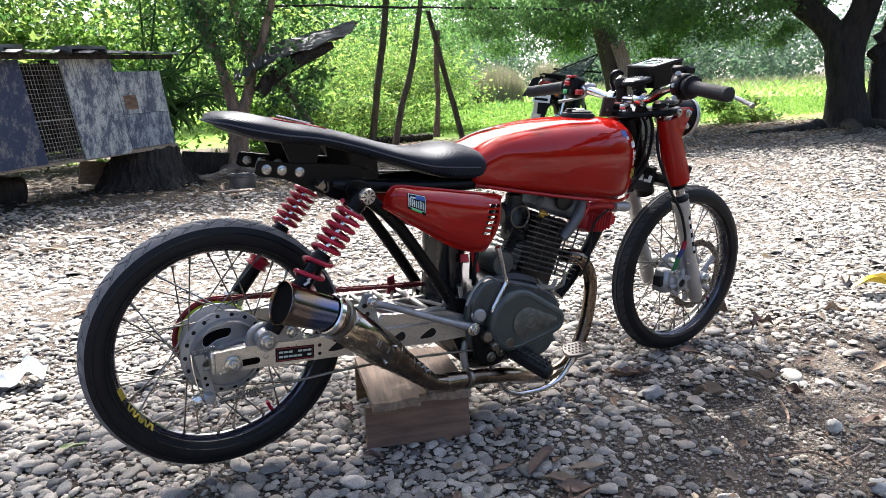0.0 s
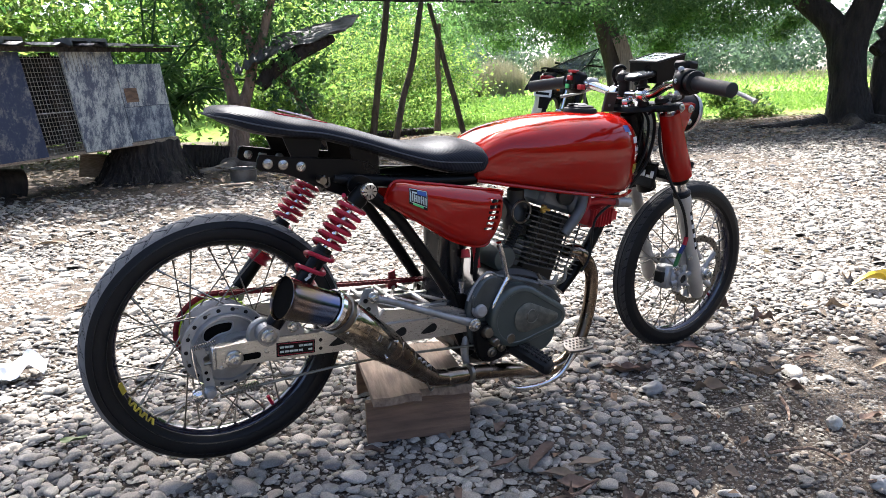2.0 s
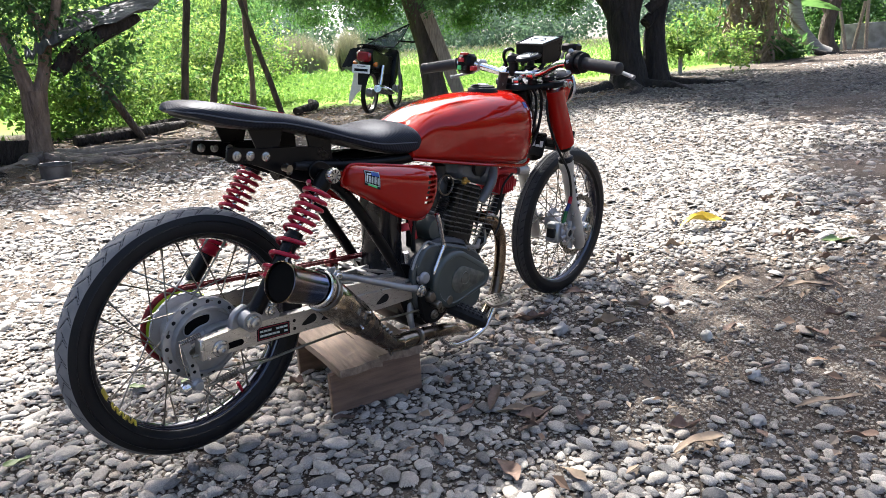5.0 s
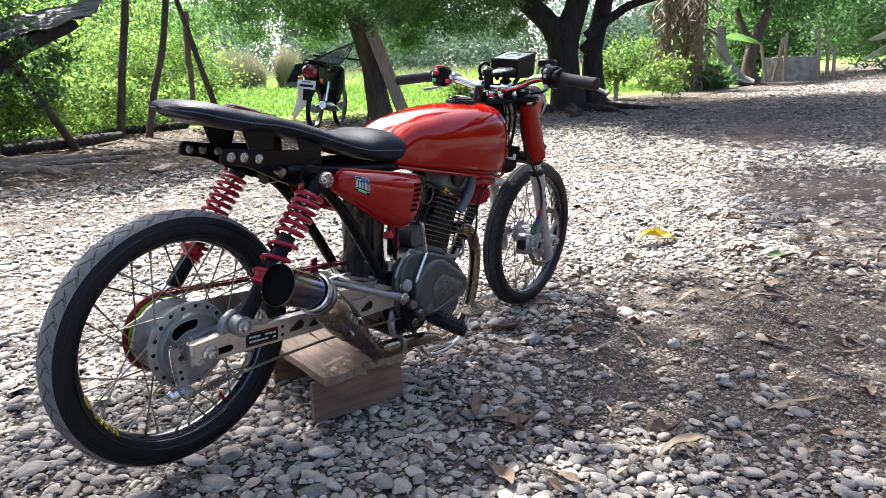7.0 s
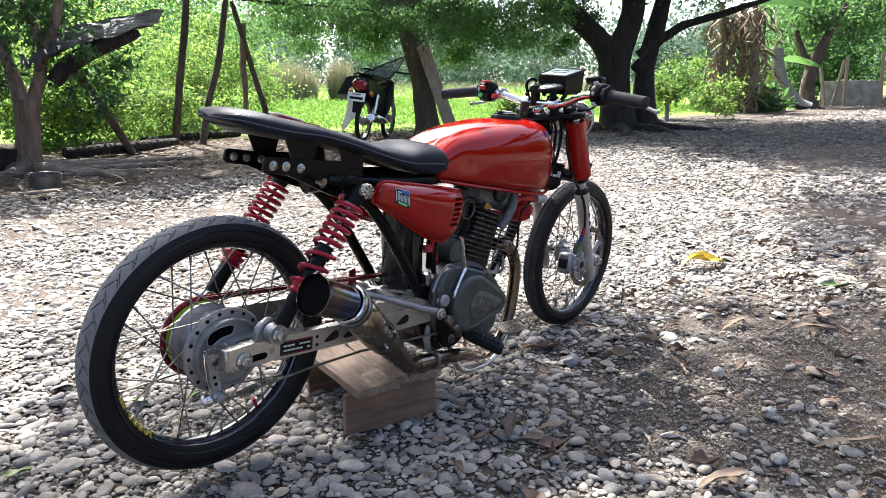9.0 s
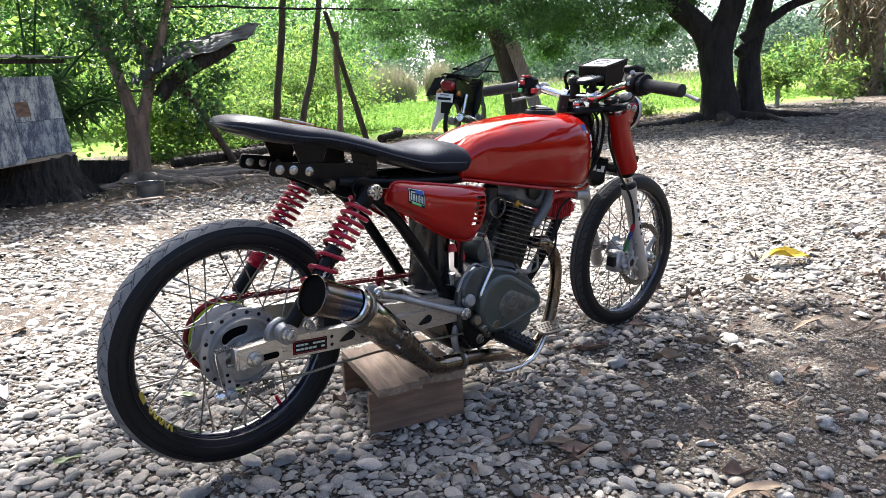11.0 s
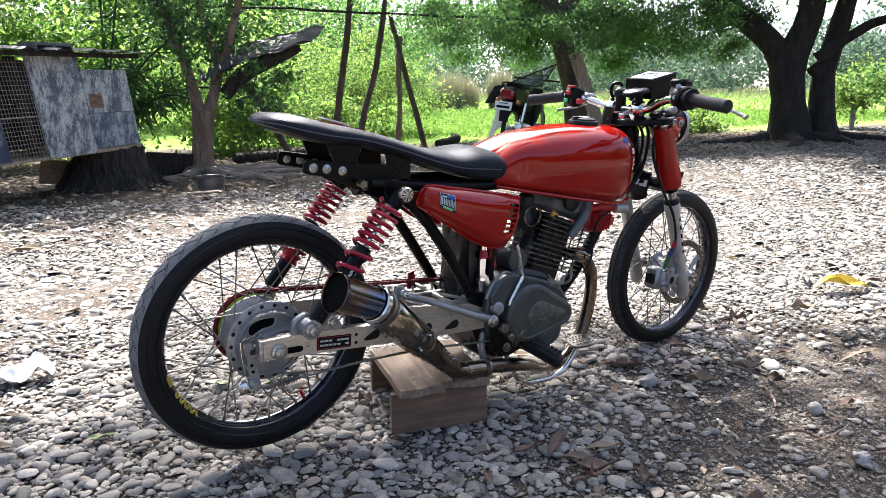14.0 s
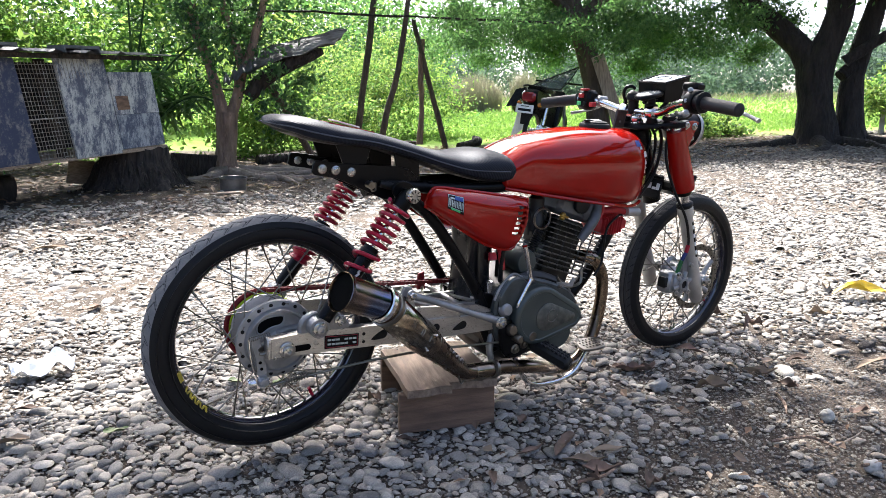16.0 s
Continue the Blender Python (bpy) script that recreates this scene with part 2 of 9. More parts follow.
BARK_MID = mat("brown_bark", (0.12, 0.088, 0.066), (0.048, 0.035, 0.027), rough=0.95, scale=4, stretch=(3, 3, 0.8), bump=1.0, bump_scale=10, depth=0.05, detail=10, frac=0.65)
ROOT = mat("root_bark", (0.25, 0.20, 0.16), (0.13, 0.10, 0.078), rough=0.95, scale=7, bump=0.8, bump_scale=30, depth=0.02, detail=10, frac=0.65)
LEAF_A = leaf_mat("leaf_mid", (0.046, 0.100, 0.040), (0.112, 0.185, 0.068), 0.56)
LEAF_B = leaf_mat("leaf_light", (0.040, 0.100, 0.032), (0.235, 0.290, 0.088), 0.60)
LEAF_C = leaf_mat("leaf_fresh", (0.09, 0.17, 0.045), (0.21, 0.29, 0.085), 0.62)
LEAF_D = leaf_mat("leaf_dark", (0.025, 0.06, 0.024), (0.06, 0.11, 0.045), 0.3)
GRASS = leaf_mat("grass", (0.11, 0.195, 0.042), (0.205, 0.28, 0.085), 0.3, 0.7)
STRAW = leaf_mat("dry_grass", (0.30, 0.265, 0.21), (0.19, 0.165, 0.135), 0.2, 0.85)
# greyer, bluer green paints distance haze into the far trees
HAZED_LEAF = leaf_mat("hazed_leaf", (0.080, 0.115, 0.102), (0.125, 0.165, 0.140), 0.35, 0.85)
DRY_LEAF = mat("dry_leaf", (0.165, 0.108, 0.078), (0.080, 0.052, 0.038), rough=0.9, scale=30, per_object=0.4, bump=0.2, bump_scale=80)
YELLOW_LEAF = mat("yellow_leaf", (0.72, 0.52, 0.02), (0.5, 0.36, 0.02), rough=0.5, scale=20)
LITTER = leaf_mat("leaf_litter", (0.16, 0.10, 0.065), (0.30, 0.24, 0.18), 0.1, 0.85)
GREEN_LEAF = mat("fallen_green_leaf", (0.12, 0.17, 0.05), (0.08, 0.12, 0.03), rough=0.5, scale=20)
HUTCH_BLUE = mat("flaking_blue_board", (0.032, 0.042, 0.080), (0.20, 0.195, 0.19), rough=0.85, scale=6, low=0.50, high=0.59, stretch=(1.5, 1.5, 1.1), bump=0.2, bump_scale=40, detail=15, frac=0.86)
HUTCH_WHITE = mat("flaking_pale_board", (0.46, 0.47, 0.45), (0.085, 0.098, 0.135), rough=0.85, scale=6, low=0.45, high=0.535, stretch=(1.6, 1.6, 0.75), bump=0.25, bump_scale=60, detail=15, frac=0.86)
HUTCH_PALE = mat("flaking_pale_blue_board", (0.36, 0.385, 0.40), (0.075, 0.09, 0.13), rough=0.85, scale=7, low=0.43, high=0.53, stretch=(1.6, 1.6, 0.75), bump=0.2, bump_scale=40, detail=15, frac=0.86)
RUST = mat("rusty_wire", (0.34, 0.33, 0.31), (0.18, 0.15, 0.12), rough=0.6, metal=0.5, scale=30)
ZINC = mat("weathered_zinc", (0.12, 0.12, 0.118), (0.045, 0.040, 0.036), rough=0.7, metal=0.3, scale=5, bump=0.1, bump_scale=30)
CONCRETE = mat("concrete", (0.33, 0.32, 0.30), (0.20, 0.19, 0.175), rough=0.9, scale=6, bump=0.3, bump_scale=60)
STUMP = mat("charred_stump", (0.045, 0.036, 0.030), (0.012, 0.010, 0.010), rough=0.95, scale=9, stretch=(3, 3, 0.5), bump=0.8, bump_scale=25)
BAG = mat("white_plastic_bag", (0.78, 0.79, 0.82), (0.7, 0.71, 0.75), rough=0.35, scale=8)
TARP = mat("green_tarp", (0.06, 0.095, 0.08), (0.13, 0.14, 0.13), rough=0.6, scale=6)
_n, _l = TARP.node_tree.nodes, TARP.node_tree.links
_gap, _veil = _n.new("ShaderNodeBsdfTransparent"), _n.new("ShaderNodeMixShader")
_veil.inputs[0].default_value = 0.35
_l.new(_n["Principled BSDF"].outputs[0], _veil.inputs[1])
_l.new(_gap.outputs[0], _veil.inputs[2])
_l.new(_veil.outputs[0], _n["Material Output"].inputs["Surface"])
TAIL = mat("red_tail_lamp", (0.25, 0.01, 0.015), rough=0.15, scale=8, coat=1.0)
FIT_GREEN = mat("green_anodised", (0.02, 0.13, 0.035), (0.015, 0.09, 0.03), rough=0.3, metal=0.4, scale=30)
FIT_BLUE = mat("blue_anodised", (0.015, 0.03, 0.15), (0.01, 0.02, 0.10), rough=0.3, metal=0.4, scale=30)
BANANA_DRY = mat("hanging_dry_leaf", (0.30, 0.235, 0.165), (0.15, 0.11, 0.08), rough=0.9, scale=12, bump=0.3, bump_scale=40)
ROTOR = mat("disc_steel", (0.15, 0.145, 0.135), (0.09, 0.085, 0.075), rough=0.35, metal=0.9, scale=60)
AMBER = mat("amber_lens", (0.55, 0.14, 0.01), rough=0.2, scale=8, coat=1.0)
STRAW_DULL = mat("dry_banana_leaf", (0.26, 0.195, 0.135), (0.13, 0.095, 0.065), rough=0.95, scale=12, bump=0.3, bump_scale=40)
PALM_BARK = mat("palm_bark", (0.27, 0.25, 0.23), (0.17, 0.155, 0.14), rough=0.9, scale=4, stretch=(1, 1, 9), bump=0.6, bump_scale=8)
# near-black stands in for the shade inside the hutch
INSIDE_SHADE = mat("inside_shade", (0.02, 0.02, 0.022), rough=0.9)
CHALK = mat("chalky_stone", (0.55, 0.53, 0.47), (0.36, 0.34, 0.29), rough=0.9, scale=40, bump=0.5, bump_scale=120)

# ---- shaping ----
class Shape:
    """Collects vertices and faces of one mesh."""
    def __init__(self):
        self.v, self.f = [], []

    def add(self, vs, fs):
        k = len(self.v)
        self.v += [tuple(p) for p in vs]
        self.f += [tuple(i + k for i in q) for q in fs]
        return self

    def grid(self, rings, closed=True, caps=True):
        """Skin over rings of equal length."""
        n, k = len(rings[0]), len(rings)
        vs = [p for r in rings for p in r]
        fs = []
        for i in range(k - 1):
            for j in range(n if closed else n - 1):
                a, b = i * n + j, i * n + (j + 1) % n
                fs.append((a, b, b + n, a + n))
        if caps and closed:
            fs.append(tuple(range(n - 1, -1, -1)))
            fs.append(tuple((k - 1) * n + j for j in range(n)))
        return self.add(vs, fs)

    def tube(self, pts, r, n=12, smooth=0, flat=1.0, caps=True):
        """Round bar along points; r: a number or one per point; smooth: steps between points on a curve."""
        pts = [Vector(p) for p in pts]
        rs = list(r) if isinstance(r, (list, tuple)) else [r] * len(pts)
        if smooth:
            q, qr = [], []
            for i in range(len(pts) - 1):
                p0, p1, p2, p3 = pts[max(i - 1, 0)], pts[i], pts[i + 1], pts[min(i + 2, len(pts) - 1)]
                for s in range(smooth):
                    u = s / smooth
                    q.append(0.5 * ((2 * p1) + (p2 - p0) * u + (2 * p0 - 5 * p1 + 4 * p2 - p3) * u * u + (3 * p1 - p0 - 3 * p2 + p3) * u ** 3))
                    qr.append(rs[i] + (rs[i + 1] - rs[i]) * u)
            pts, rs = q + [pts[-1]], qr + [rs[-1]]
        rings, side = [], None
        for i, p in enumerate(pts):
            d = (pts[min(i + 1, len(pts) - 1)] - pts[max(i - 1, 0)]).normalized()
            if side is None:
                side = d.orthogonal().normalized()
            side = (side - d * side.dot(d)).normalized()
            up = d.cross(side)
            rings.append([p + (side * math.cos(a) + up * math.sin(a) * flat) * rs[i] for a in (2 * math.pi * j / n for j in range(n))])
        return self.grid(rings, True, caps)

    def lathe(self, prof, at=(0, 0, 0), way=(0, 1, 0), n=32, closed=False):
        """Turned body: prof of (radius, along way); closed joins the profile's end to its start."""
        way = Vector(way).normalized()
        s = way.orthogonal().normalized()
        u = way.cross(s)
        at = Vector(at)
        rings = [[at + way * h + (s * math.cos(a) + u * math.sin(a)) * max(r, 1e-5) for a in (2 * math.pi * j / n for j in range(n))] for r, h in prof]
        if closed:
            rings.append(rings[0])
            return self.grid(rings, True, False)
        return self.grid(rings, True, True)

    def box(self, c, size, bev=0.003, rot=None):
        """Box with worn edges: c its middle."""
        x, y, z = (s / 2 for s in size)
        b = min(bev, x * 0.9, y * 0.9, z * 0.9)
        vs, fs = [], []
        key = {}
        for sx in (-1, 1):
            for sy in (-1, 1):
                for sz in (-1, 1):
                    for ax in range(3):
                        p = [sx * (x - b), sy * (y - b), sz * (z - b)]
                        p[ax] = (sx * x, sy * y, sz * z)[ax]
                        key[sx, sy, sz, ax] = len(vs)
                        vs.append(Vector(p))
        k = key
        for s in (-1, 1):
            fs.append((k[s, -1, -1, 0], k[s, 1, -1, 0], k[s, 1, 1, 0], k[s, -1, 1, 0])[::s])
            fs.append((k[-1, s, -1, 1], k[-1, s, 1, 1], k[1, s, 1, 1], k[1, s, -1, 1])[::s])
            fs.append((k[-1, -1, s, 2], k[1, -1, s, 2], k[1, 1, s, 2], k[-1, 1, s, 2])[::s])
            for q in (-1, 1):
                e = s * q
                fs.append((k[s, q, -1, 0], k[s, q, -1, 1], k[s, q, 1, 1], k[s, q, 1, 0])[::e])
                fs.append((k[s, -1, q, 0], k[s, 1, q, 0], k[s, 1, q, 2], k[s, -1, q, 2])[::e])
                fs.append((k[-1, s, q, 1], k[-1, s, q, 2], k[1, s, q, 2], k[1, s, q, 1])[::e])
                for w in (-1, 1):
                    fs.append((k[s, q, w, 0], k[s, q, w, 1], k[s, q, w, 2])[::e * w])
        m = Matrix.Translation(c) @ (rot.to_4x4() if rot is not None else Matrix())
        return self.add([m @ p for p in vs], fs)

    def plate(self, poly, v0, v1, bev=0.0, to=None):
        """Flat outline (u, w) made thick from v0 to v1, its rims bevelled; to(u, v, w) may place it."""
        to = to or (lambda u, v, w: (u, v, w))
        cu, cw = sum(p[0] for p in poly) / len(poly), sum(p[1] for p in poly) / len(poly)
        def inset(d):
            out = []
            for u, w in poly:
                l = math.hypot(u - cu, w - cw) or 1
                out.append((u - (u - cu) / l * d, w - (w - cw) / l * d))
            return out
        s = 1 if v1 > v0 else -1
        rows = [(inset(bev), v0), (poly, v0 + s * bev), (poly, v1 - s * bev), (inset(bev), v1)] if bev else [(poly, v0), (poly, v1)]
        return self.grid([[to(u, v, w) for u, w in r] for r, v in rows])


def smoothed(poly, steps=4, closed=True):
    """A curve through points."""
    n = len(poly)
    out = []
    for i in range(n if closed else n - 1):
        p = [Vector((*poly[(i + d) % n if closed else min(max(i + d, 0), n - 1)], 0)) for d in (-1, 0, 1, 2)]
        for s in range(steps):
            u = s / steps
            q = 0.5 * ((2 * p[1]) + (p[2] - p[0]) * u + (2 * p[0] - 5 * p[1] + 4 * p[2] - p[3]) * u * u + (3 * p[1] - p[0] - 3 * p[2] + p[3]) * u ** 3)
            out.append((q.x, q.y))
    if not closed:
        out.append(poly[-1])
    return out


def part(name, shape, material, parent=None, label="", flat=False, angle=40):
    """Links a shape as one mesh object, under a thing or a part."""
    me = bpy.data.meshes.new(name)
    me.from_pydata(shape.v, [], shape.f)
    bm = bmesh.new()
    bm.from_mesh(me)
    bmesh.ops.recalc_face_normals(bm, faces=bm.faces)
    for e in bm.edges:
        e.smooth = len(e.link_faces) == 2 and e.calc_face_angle(0) < radians(angle)
    for f in bm.faces:
        f.smooth = not flat
    bm.to_mesh(me)
    bm.free()
    me.materials.append(material)
    ob = new(name, me)
    ob.parent = parent
    if label:
        tagged(ob, label)
    return ob


def raw(name, vs, fs, material, smooth=True):
    """A large joined mesh from arrays."""
    me = bpy.data.meshes.new(name)
    vs, fs = np.asarray(vs, dtype=np.float32), np.asarray(fs, dtype=np.int32)
    k = fs.shape[1]
    me.vertices.add(len(vs))
    me.vertices.foreach_set("co", vs.ravel())
    me.loops.add(fs.size)
    me.loops.foreach_set("vertex_index", fs.ravel())
    me.polygons.add(len(fs))
    me.polygons.foreach_set("loop_start", np.arange(0, fs.size, k, dtype=np.int32))
    me.polygons.foreach_set("loop_total", np.full(len(fs), k, dtype=np.int32))
    me.polygons.foreach_set("use_smooth", np.full(len(fs), smooth))
    me.update(calc_edges=True)
    me.materials.append(material)
    return new(name, me)


def thing(name, at=(0, 0, 0), label="", category="", group="", kind="", m=None):
    ob = new(name)
    ob.empty_display_size = 0.1
    ob.matrix_world = m if m is not None else Matrix.Translation(at)
    return tagged(ob, label, category, group, kind)


def blades(spots, sizes, rng, droop=0.5, wide=0.45, up=0.0, kink=0.25):
    """Leaves as folded diamonds at the spots: arrays of vertices and faces. up: how far they point upwards."""
    n = len(spots)
    d = rng.normal(size=(n, 3))
    d[:, 2] = d[:, 2] * (1 - abs(up)) + up * 1.6 - droop * 0.6
    d /= np.linalg.norm(d, axis=1)[:, None]
    s = np.cross(d, rng.normal(size=(n, 3)))
    s /= np.linalg.norm(s, axis=1)[:, None]
    u = np.cross(d, s)
    L = np.asarray(sizes)[:, None]
    mid = spots + d * L * 0.45
    vs = np.stack([spots, mid + s * L * wide * 0.5 + u * L * kink * 0.4, spots + d * L, mid - s * L * wide * 0.5 + u * L * kink * 0.4], 1).reshape(-1, 3)
    k = np.arange(n)[:, None] * 4
    fs = np.concatenate([k + [0, 1, 2], k + [0, 2, 3]], 0)
    return vs, fs


def ground_at(x, y):
    """The yard's height: level round the motorcycle, rising gently towards the field."""
    s = np.hypot(np.asarray(x, float) - 0.4, np.asarray(y, float) + 0.3)
    s = np.minimum(s, 90.0)
    return 0.031 * (s - 2) / (1 + np.exp(-(s - 2) * 2))


def section(u, hw, lo, hi, n=28, e=2.6, lift=0.0):
    """Rounded cross section at u."""
    pts = []
    for i in range(n):
        a = 2 * math.pi * i / n
        c, s_ = math.cos(a), math.sin(a)
        y = math.copysign(abs(c) ** (2 / e), c) * hw
        z = math.copysign(abs(s_) ** (2 / e), s_)
        pts.append((u, y, (hi + lo) / 2 + (hi - lo) / 2 * z + lift * (y / hw) ** 2))
    return pts
def spline(xs, ys, x):
    """Monotone-ish cubic through points."""
    i = max(0, min(len(xs) - 2, int(np.searchsorted(xs, x)) - 1))
    g = lambda k: (ys[min(k + 1, len(ys) - 1)] - ys[max(k - 1, 0)]) / (xs[min(k + 1, len(xs) - 1)] - xs[max(k - 1, 0)])
    h = xs[i + 1] - xs[i]
    t = (x - xs[i]) / h
    return (2 * t ** 3 - 3 * t * t + 1) * ys[i] + (t ** 3 - 2 * t * t + t) * h * g(i) + (-2 * t ** 3 + 3 * t * t) * ys[i + 1] + (t ** 3 - t * t) * h * g(i + 1)

# ---- ground ----
rng = np.random.default_rng(4)
ticks_x = np.unique(np.concatenate([np.linspace(-300, -12, 25), np.linspace(-12, 26, 130), np.linspace(26, 300, 50)]))
ticks_y = np.unique(np.concatenate([np.linspace(-300, -8, 25), np.linspace(-8, 24, 110), np.linspace(24, 300, 50)]))
gx, gy = np.meshgrid(ticks_x, ticks_y, indexing="ij")
gz = ground_at(gx, gy)
near = np.hypot(gx, gy) < 30
bumpy = np.array([noise.noise((x * 0.8, y * 0.8, 0)) * 0.02 + noise.noise((x * 3, y * 3, 5)) * 0.006 if n_ else 0.0 for x, y, n_ in zip(gx.ravel(), gy.ravel(), near.ravel())]).reshape(gx.shape)
gz = gz + bumpy * np.clip((np.hypot(gx - 0.5, gy) - 0.8) / 2, 0.15, 1) - 0.004
ny = len(ticks_y)
k = (np.arange(len(ticks_x) - 1)[:, None] * ny + np.arange(ny - 1)[None, :]).ravel()


def ground_mat():
    """Packed dark soil with fine gravel; green where the field begins."""
    m = mat("yard_ground", (0.105, 0.085, 0.068), (0.045, 0.036, 0.029), rough=0.97, spec=0.08, scale=2.2, bump=0.8, bump_scale=60, detail=10)
    n, ln = m.node_tree.nodes, m.node_tree.links
    p = n["Principled BSDF"]
    base = p.inputs["Base Color"].links[0].from_socket
    co = n.new("ShaderNodeTexCoord")
    vor = n.new("ShaderNodeTexVoronoi")
    vor.inputs["Scale"].default_value = 190
    ln.new(co.outputs["Object"], vor.inputs["Vector"])
    sep = n.new("ShaderNodeSeparateColor")
    ln.new(vor.outputs["Color"], sep.inputs[0])
    peb = n.new("ShaderNodeMapRange")
    peb.inputs["To Min"].default_value, peb.inputs["To Max"].default_value = 0.022, 0.24
    dull = n.new("ShaderNodeMath")
    dull.operation, dull.inputs[1].default_value = "POWER", 2.2
    ln.new(sep.outputs[0], dull.inputs[0])
    ln.new(dull.outputs[0], peb.inputs["Value"])
    earth = n.new("ShaderNodeMix")
    earth.data_type, earth.blend_type = "RGBA", "MULTIPLY"
    earth.inputs["Factor"].default_value = 1.0
    earth.inputs["B"].default_value = (1.10, 0.98, 0.86, 1)
    ln.new(peb.outputs[0], earth.inputs["A"])
    mask = n.new("ShaderNodeMapRange")
    mask.inputs["From Min"].default_value, mask.inputs["From Max"].default_value = 0.36, 0.31
    ln.new(vor.outputs["Distance"], mask.inputs["Value"])
    mix = n.new("ShaderNodeMix")
    mix.data_type = "RGBA"
    ln.new(mask.outputs[0], mix.inputs["Factor"])
    ln.new(base, mix.inputs["A"])
    ln.new(earth.outputs["Result"], mix.inputs["B"])
    # the field lies beyond a wavering line
    xyz = n.new("ShaderNodeSeparateXYZ")
    ln.new(co.outputs["Object"], xyz.inputs[0])
    nz = n.new("ShaderNodeTexNoise")
    nz.inputs["Scale"].default_value = 0.7
    ln.new(co.outputs["Object"], nz.inputs["Vector"])
    far = n.new("ShaderNodeMath")
    far.operation = "MULTIPLY_ADD"
    far.inputs[1].default_value = 0.34
    ln.new(xyz.outputs["X"], far.inputs[0])
    ln.new(xyz.outputs["Y"], far.inputs[2])
    side = n.new("ShaderNodeMath")
    side.operation, side.inputs[1].default_value = "ADD", 6.0
    ln.new(xyz.outputs["Y"], side.inputs[0])
    both = n.new("ShaderNodeMath")
    both.operation = "MINIMUM"
    ln.new(far.outputs[0], both.inputs[0])
    ln.new(side.outputs[0], both.inputs[1])
    jit = n.new("ShaderNodeMath")
    jit.operation = "MULTIPLY_ADD"
    jit.inputs[1].default_value = 2.0
    ln.new(nz.outputs["Fac"], jit.inputs[0])
    ln.new(both.outputs[0], jit.inputs[2])
    edge = n.new("ShaderNodeMapRange")
    edge.inputs["From Min"].default_value, edge.inputs["From Max"].default_value = 10.9, 11.8
    ln.new(jit.outputs[0], edge.inputs["Value"])
    grass = n.new("ShaderNodeMix")
    grass.data_type = "RGBA"
    grass.inputs["A"].default_value, grass.inputs["B"].default_value = (0.13, 0.25, 0.035, 1), (0.21, 0.32, 0.06, 1)
    ln.new(nz.outputs["Fac"], grass.inputs["Factor"])
    mix2 = n.new("ShaderNodeMix")
    mix2.data_type = "RGBA"
    ln.new(edge.outputs[0], mix2.inputs["Factor"])
    ln.new(mix.outputs["Result"], mix2.inputs["A"])
    ln.new(grass.outputs["Result"], mix2.inputs["B"])
    ln.new(mix2.outputs["Result"], p.inputs["Base Color"])
    return m


ground = raw("ground", np.stack([gx.ravel(), gy.ravel(), gz.ravel()], 1), np.stack([k, k + ny, k + ny + 1, k + 1], 1), ground_mat())
tagged(ground, "dark soil yard strewn with river gravel, green field beyond", "ground", kind="structure")


def field_side(x, y):
    """Above zero in the field, below it in the yard."""
    return np.minimum(y + 0.34 * x - 10.6, y - 4.6)


TAKEN = {}                                              # ground already covered by stones, in cells of 6 mm


def free(x, y, r, claim):
    """Which stones still find room; those that do claim a disc of their size."""
    ok = np.zeros(len(x), bool)
    for i, (p, q, d) in enumerate(zip(x, y, r)):
        if (int(p / 0.006), int(q / 0.006)) in TAKEN:
            continue
        ok[i] = True
        if claim:
            n = int(d * 0.86 / 0.006)
            ci, cj = int(p / 0.006), int(q / 0.006)
            for a in range(-n, n + 1):
                for b in range(-n, n + 1):
                    if a * a + b * b <= n * n:
                        TAKEN[ci + a, cj + b] = 1
    return ok


def river_stones(r, n, sub):
    """Shapes of n water-worn stones of unit size: rounded bodies with a few flattened sides."""
    bm = bmesh.new()
    bmesh.ops.create_icosphere(bm, subdivisions=sub, radius=1)
    tv = np.array([v.co[:] for v in bm.verts])
    tf = np.array([[v.index for v in f.verts] for f in bm.faces if f.calc_center_median().z > -0.12])
    bm.free()
    p = 16.0
    acc = np.ones((n, len(tv)))
    for _ in range(9):
        d = r.normal(size=(n, 3))
        d /= np.linalg.norm(d, axis=1)[:, None]
        acc += np.maximum(d @ tv.T, 0) ** p / r.uniform(0.54, 1.0, n)[:, None] ** p
    acc = acc * (1 + r.normal(0, 0.02 * p, acc.shape)).clip(0.5, 2)
    return tv[None] * (acc ** (-1 / p))[..., None], tf


def stone_sizes(r, n, size, spread):
    s = np.clip(np.exp(r.normal(math.log(size), spread, n)), size * 0.5, size * 2.1)
    return np.stack([s * r.uniform(1.0, 1.45, n), s * r.uniform(0.78, 1.05, n), s * r.uniform(0.40, 0.66, n)], 1)


def turned(v, turn, tilt):
    c, d = np.cos(tilt)[:, None], np.sin(tilt)[:, None]
    v = np.stack([v[..., 0] * c - v[..., 2] * d, v[..., 1], v[..., 0] * d + v[..., 2] * c], -1)
    c, d = np.cos(turn)[:, None], np.sin(turn)[:, None]
    return np.stack([v[..., 0] * c - v[..., 1] * d, v[..., 0] * d + v[..., 1] * c, v[..., 2]], -1)


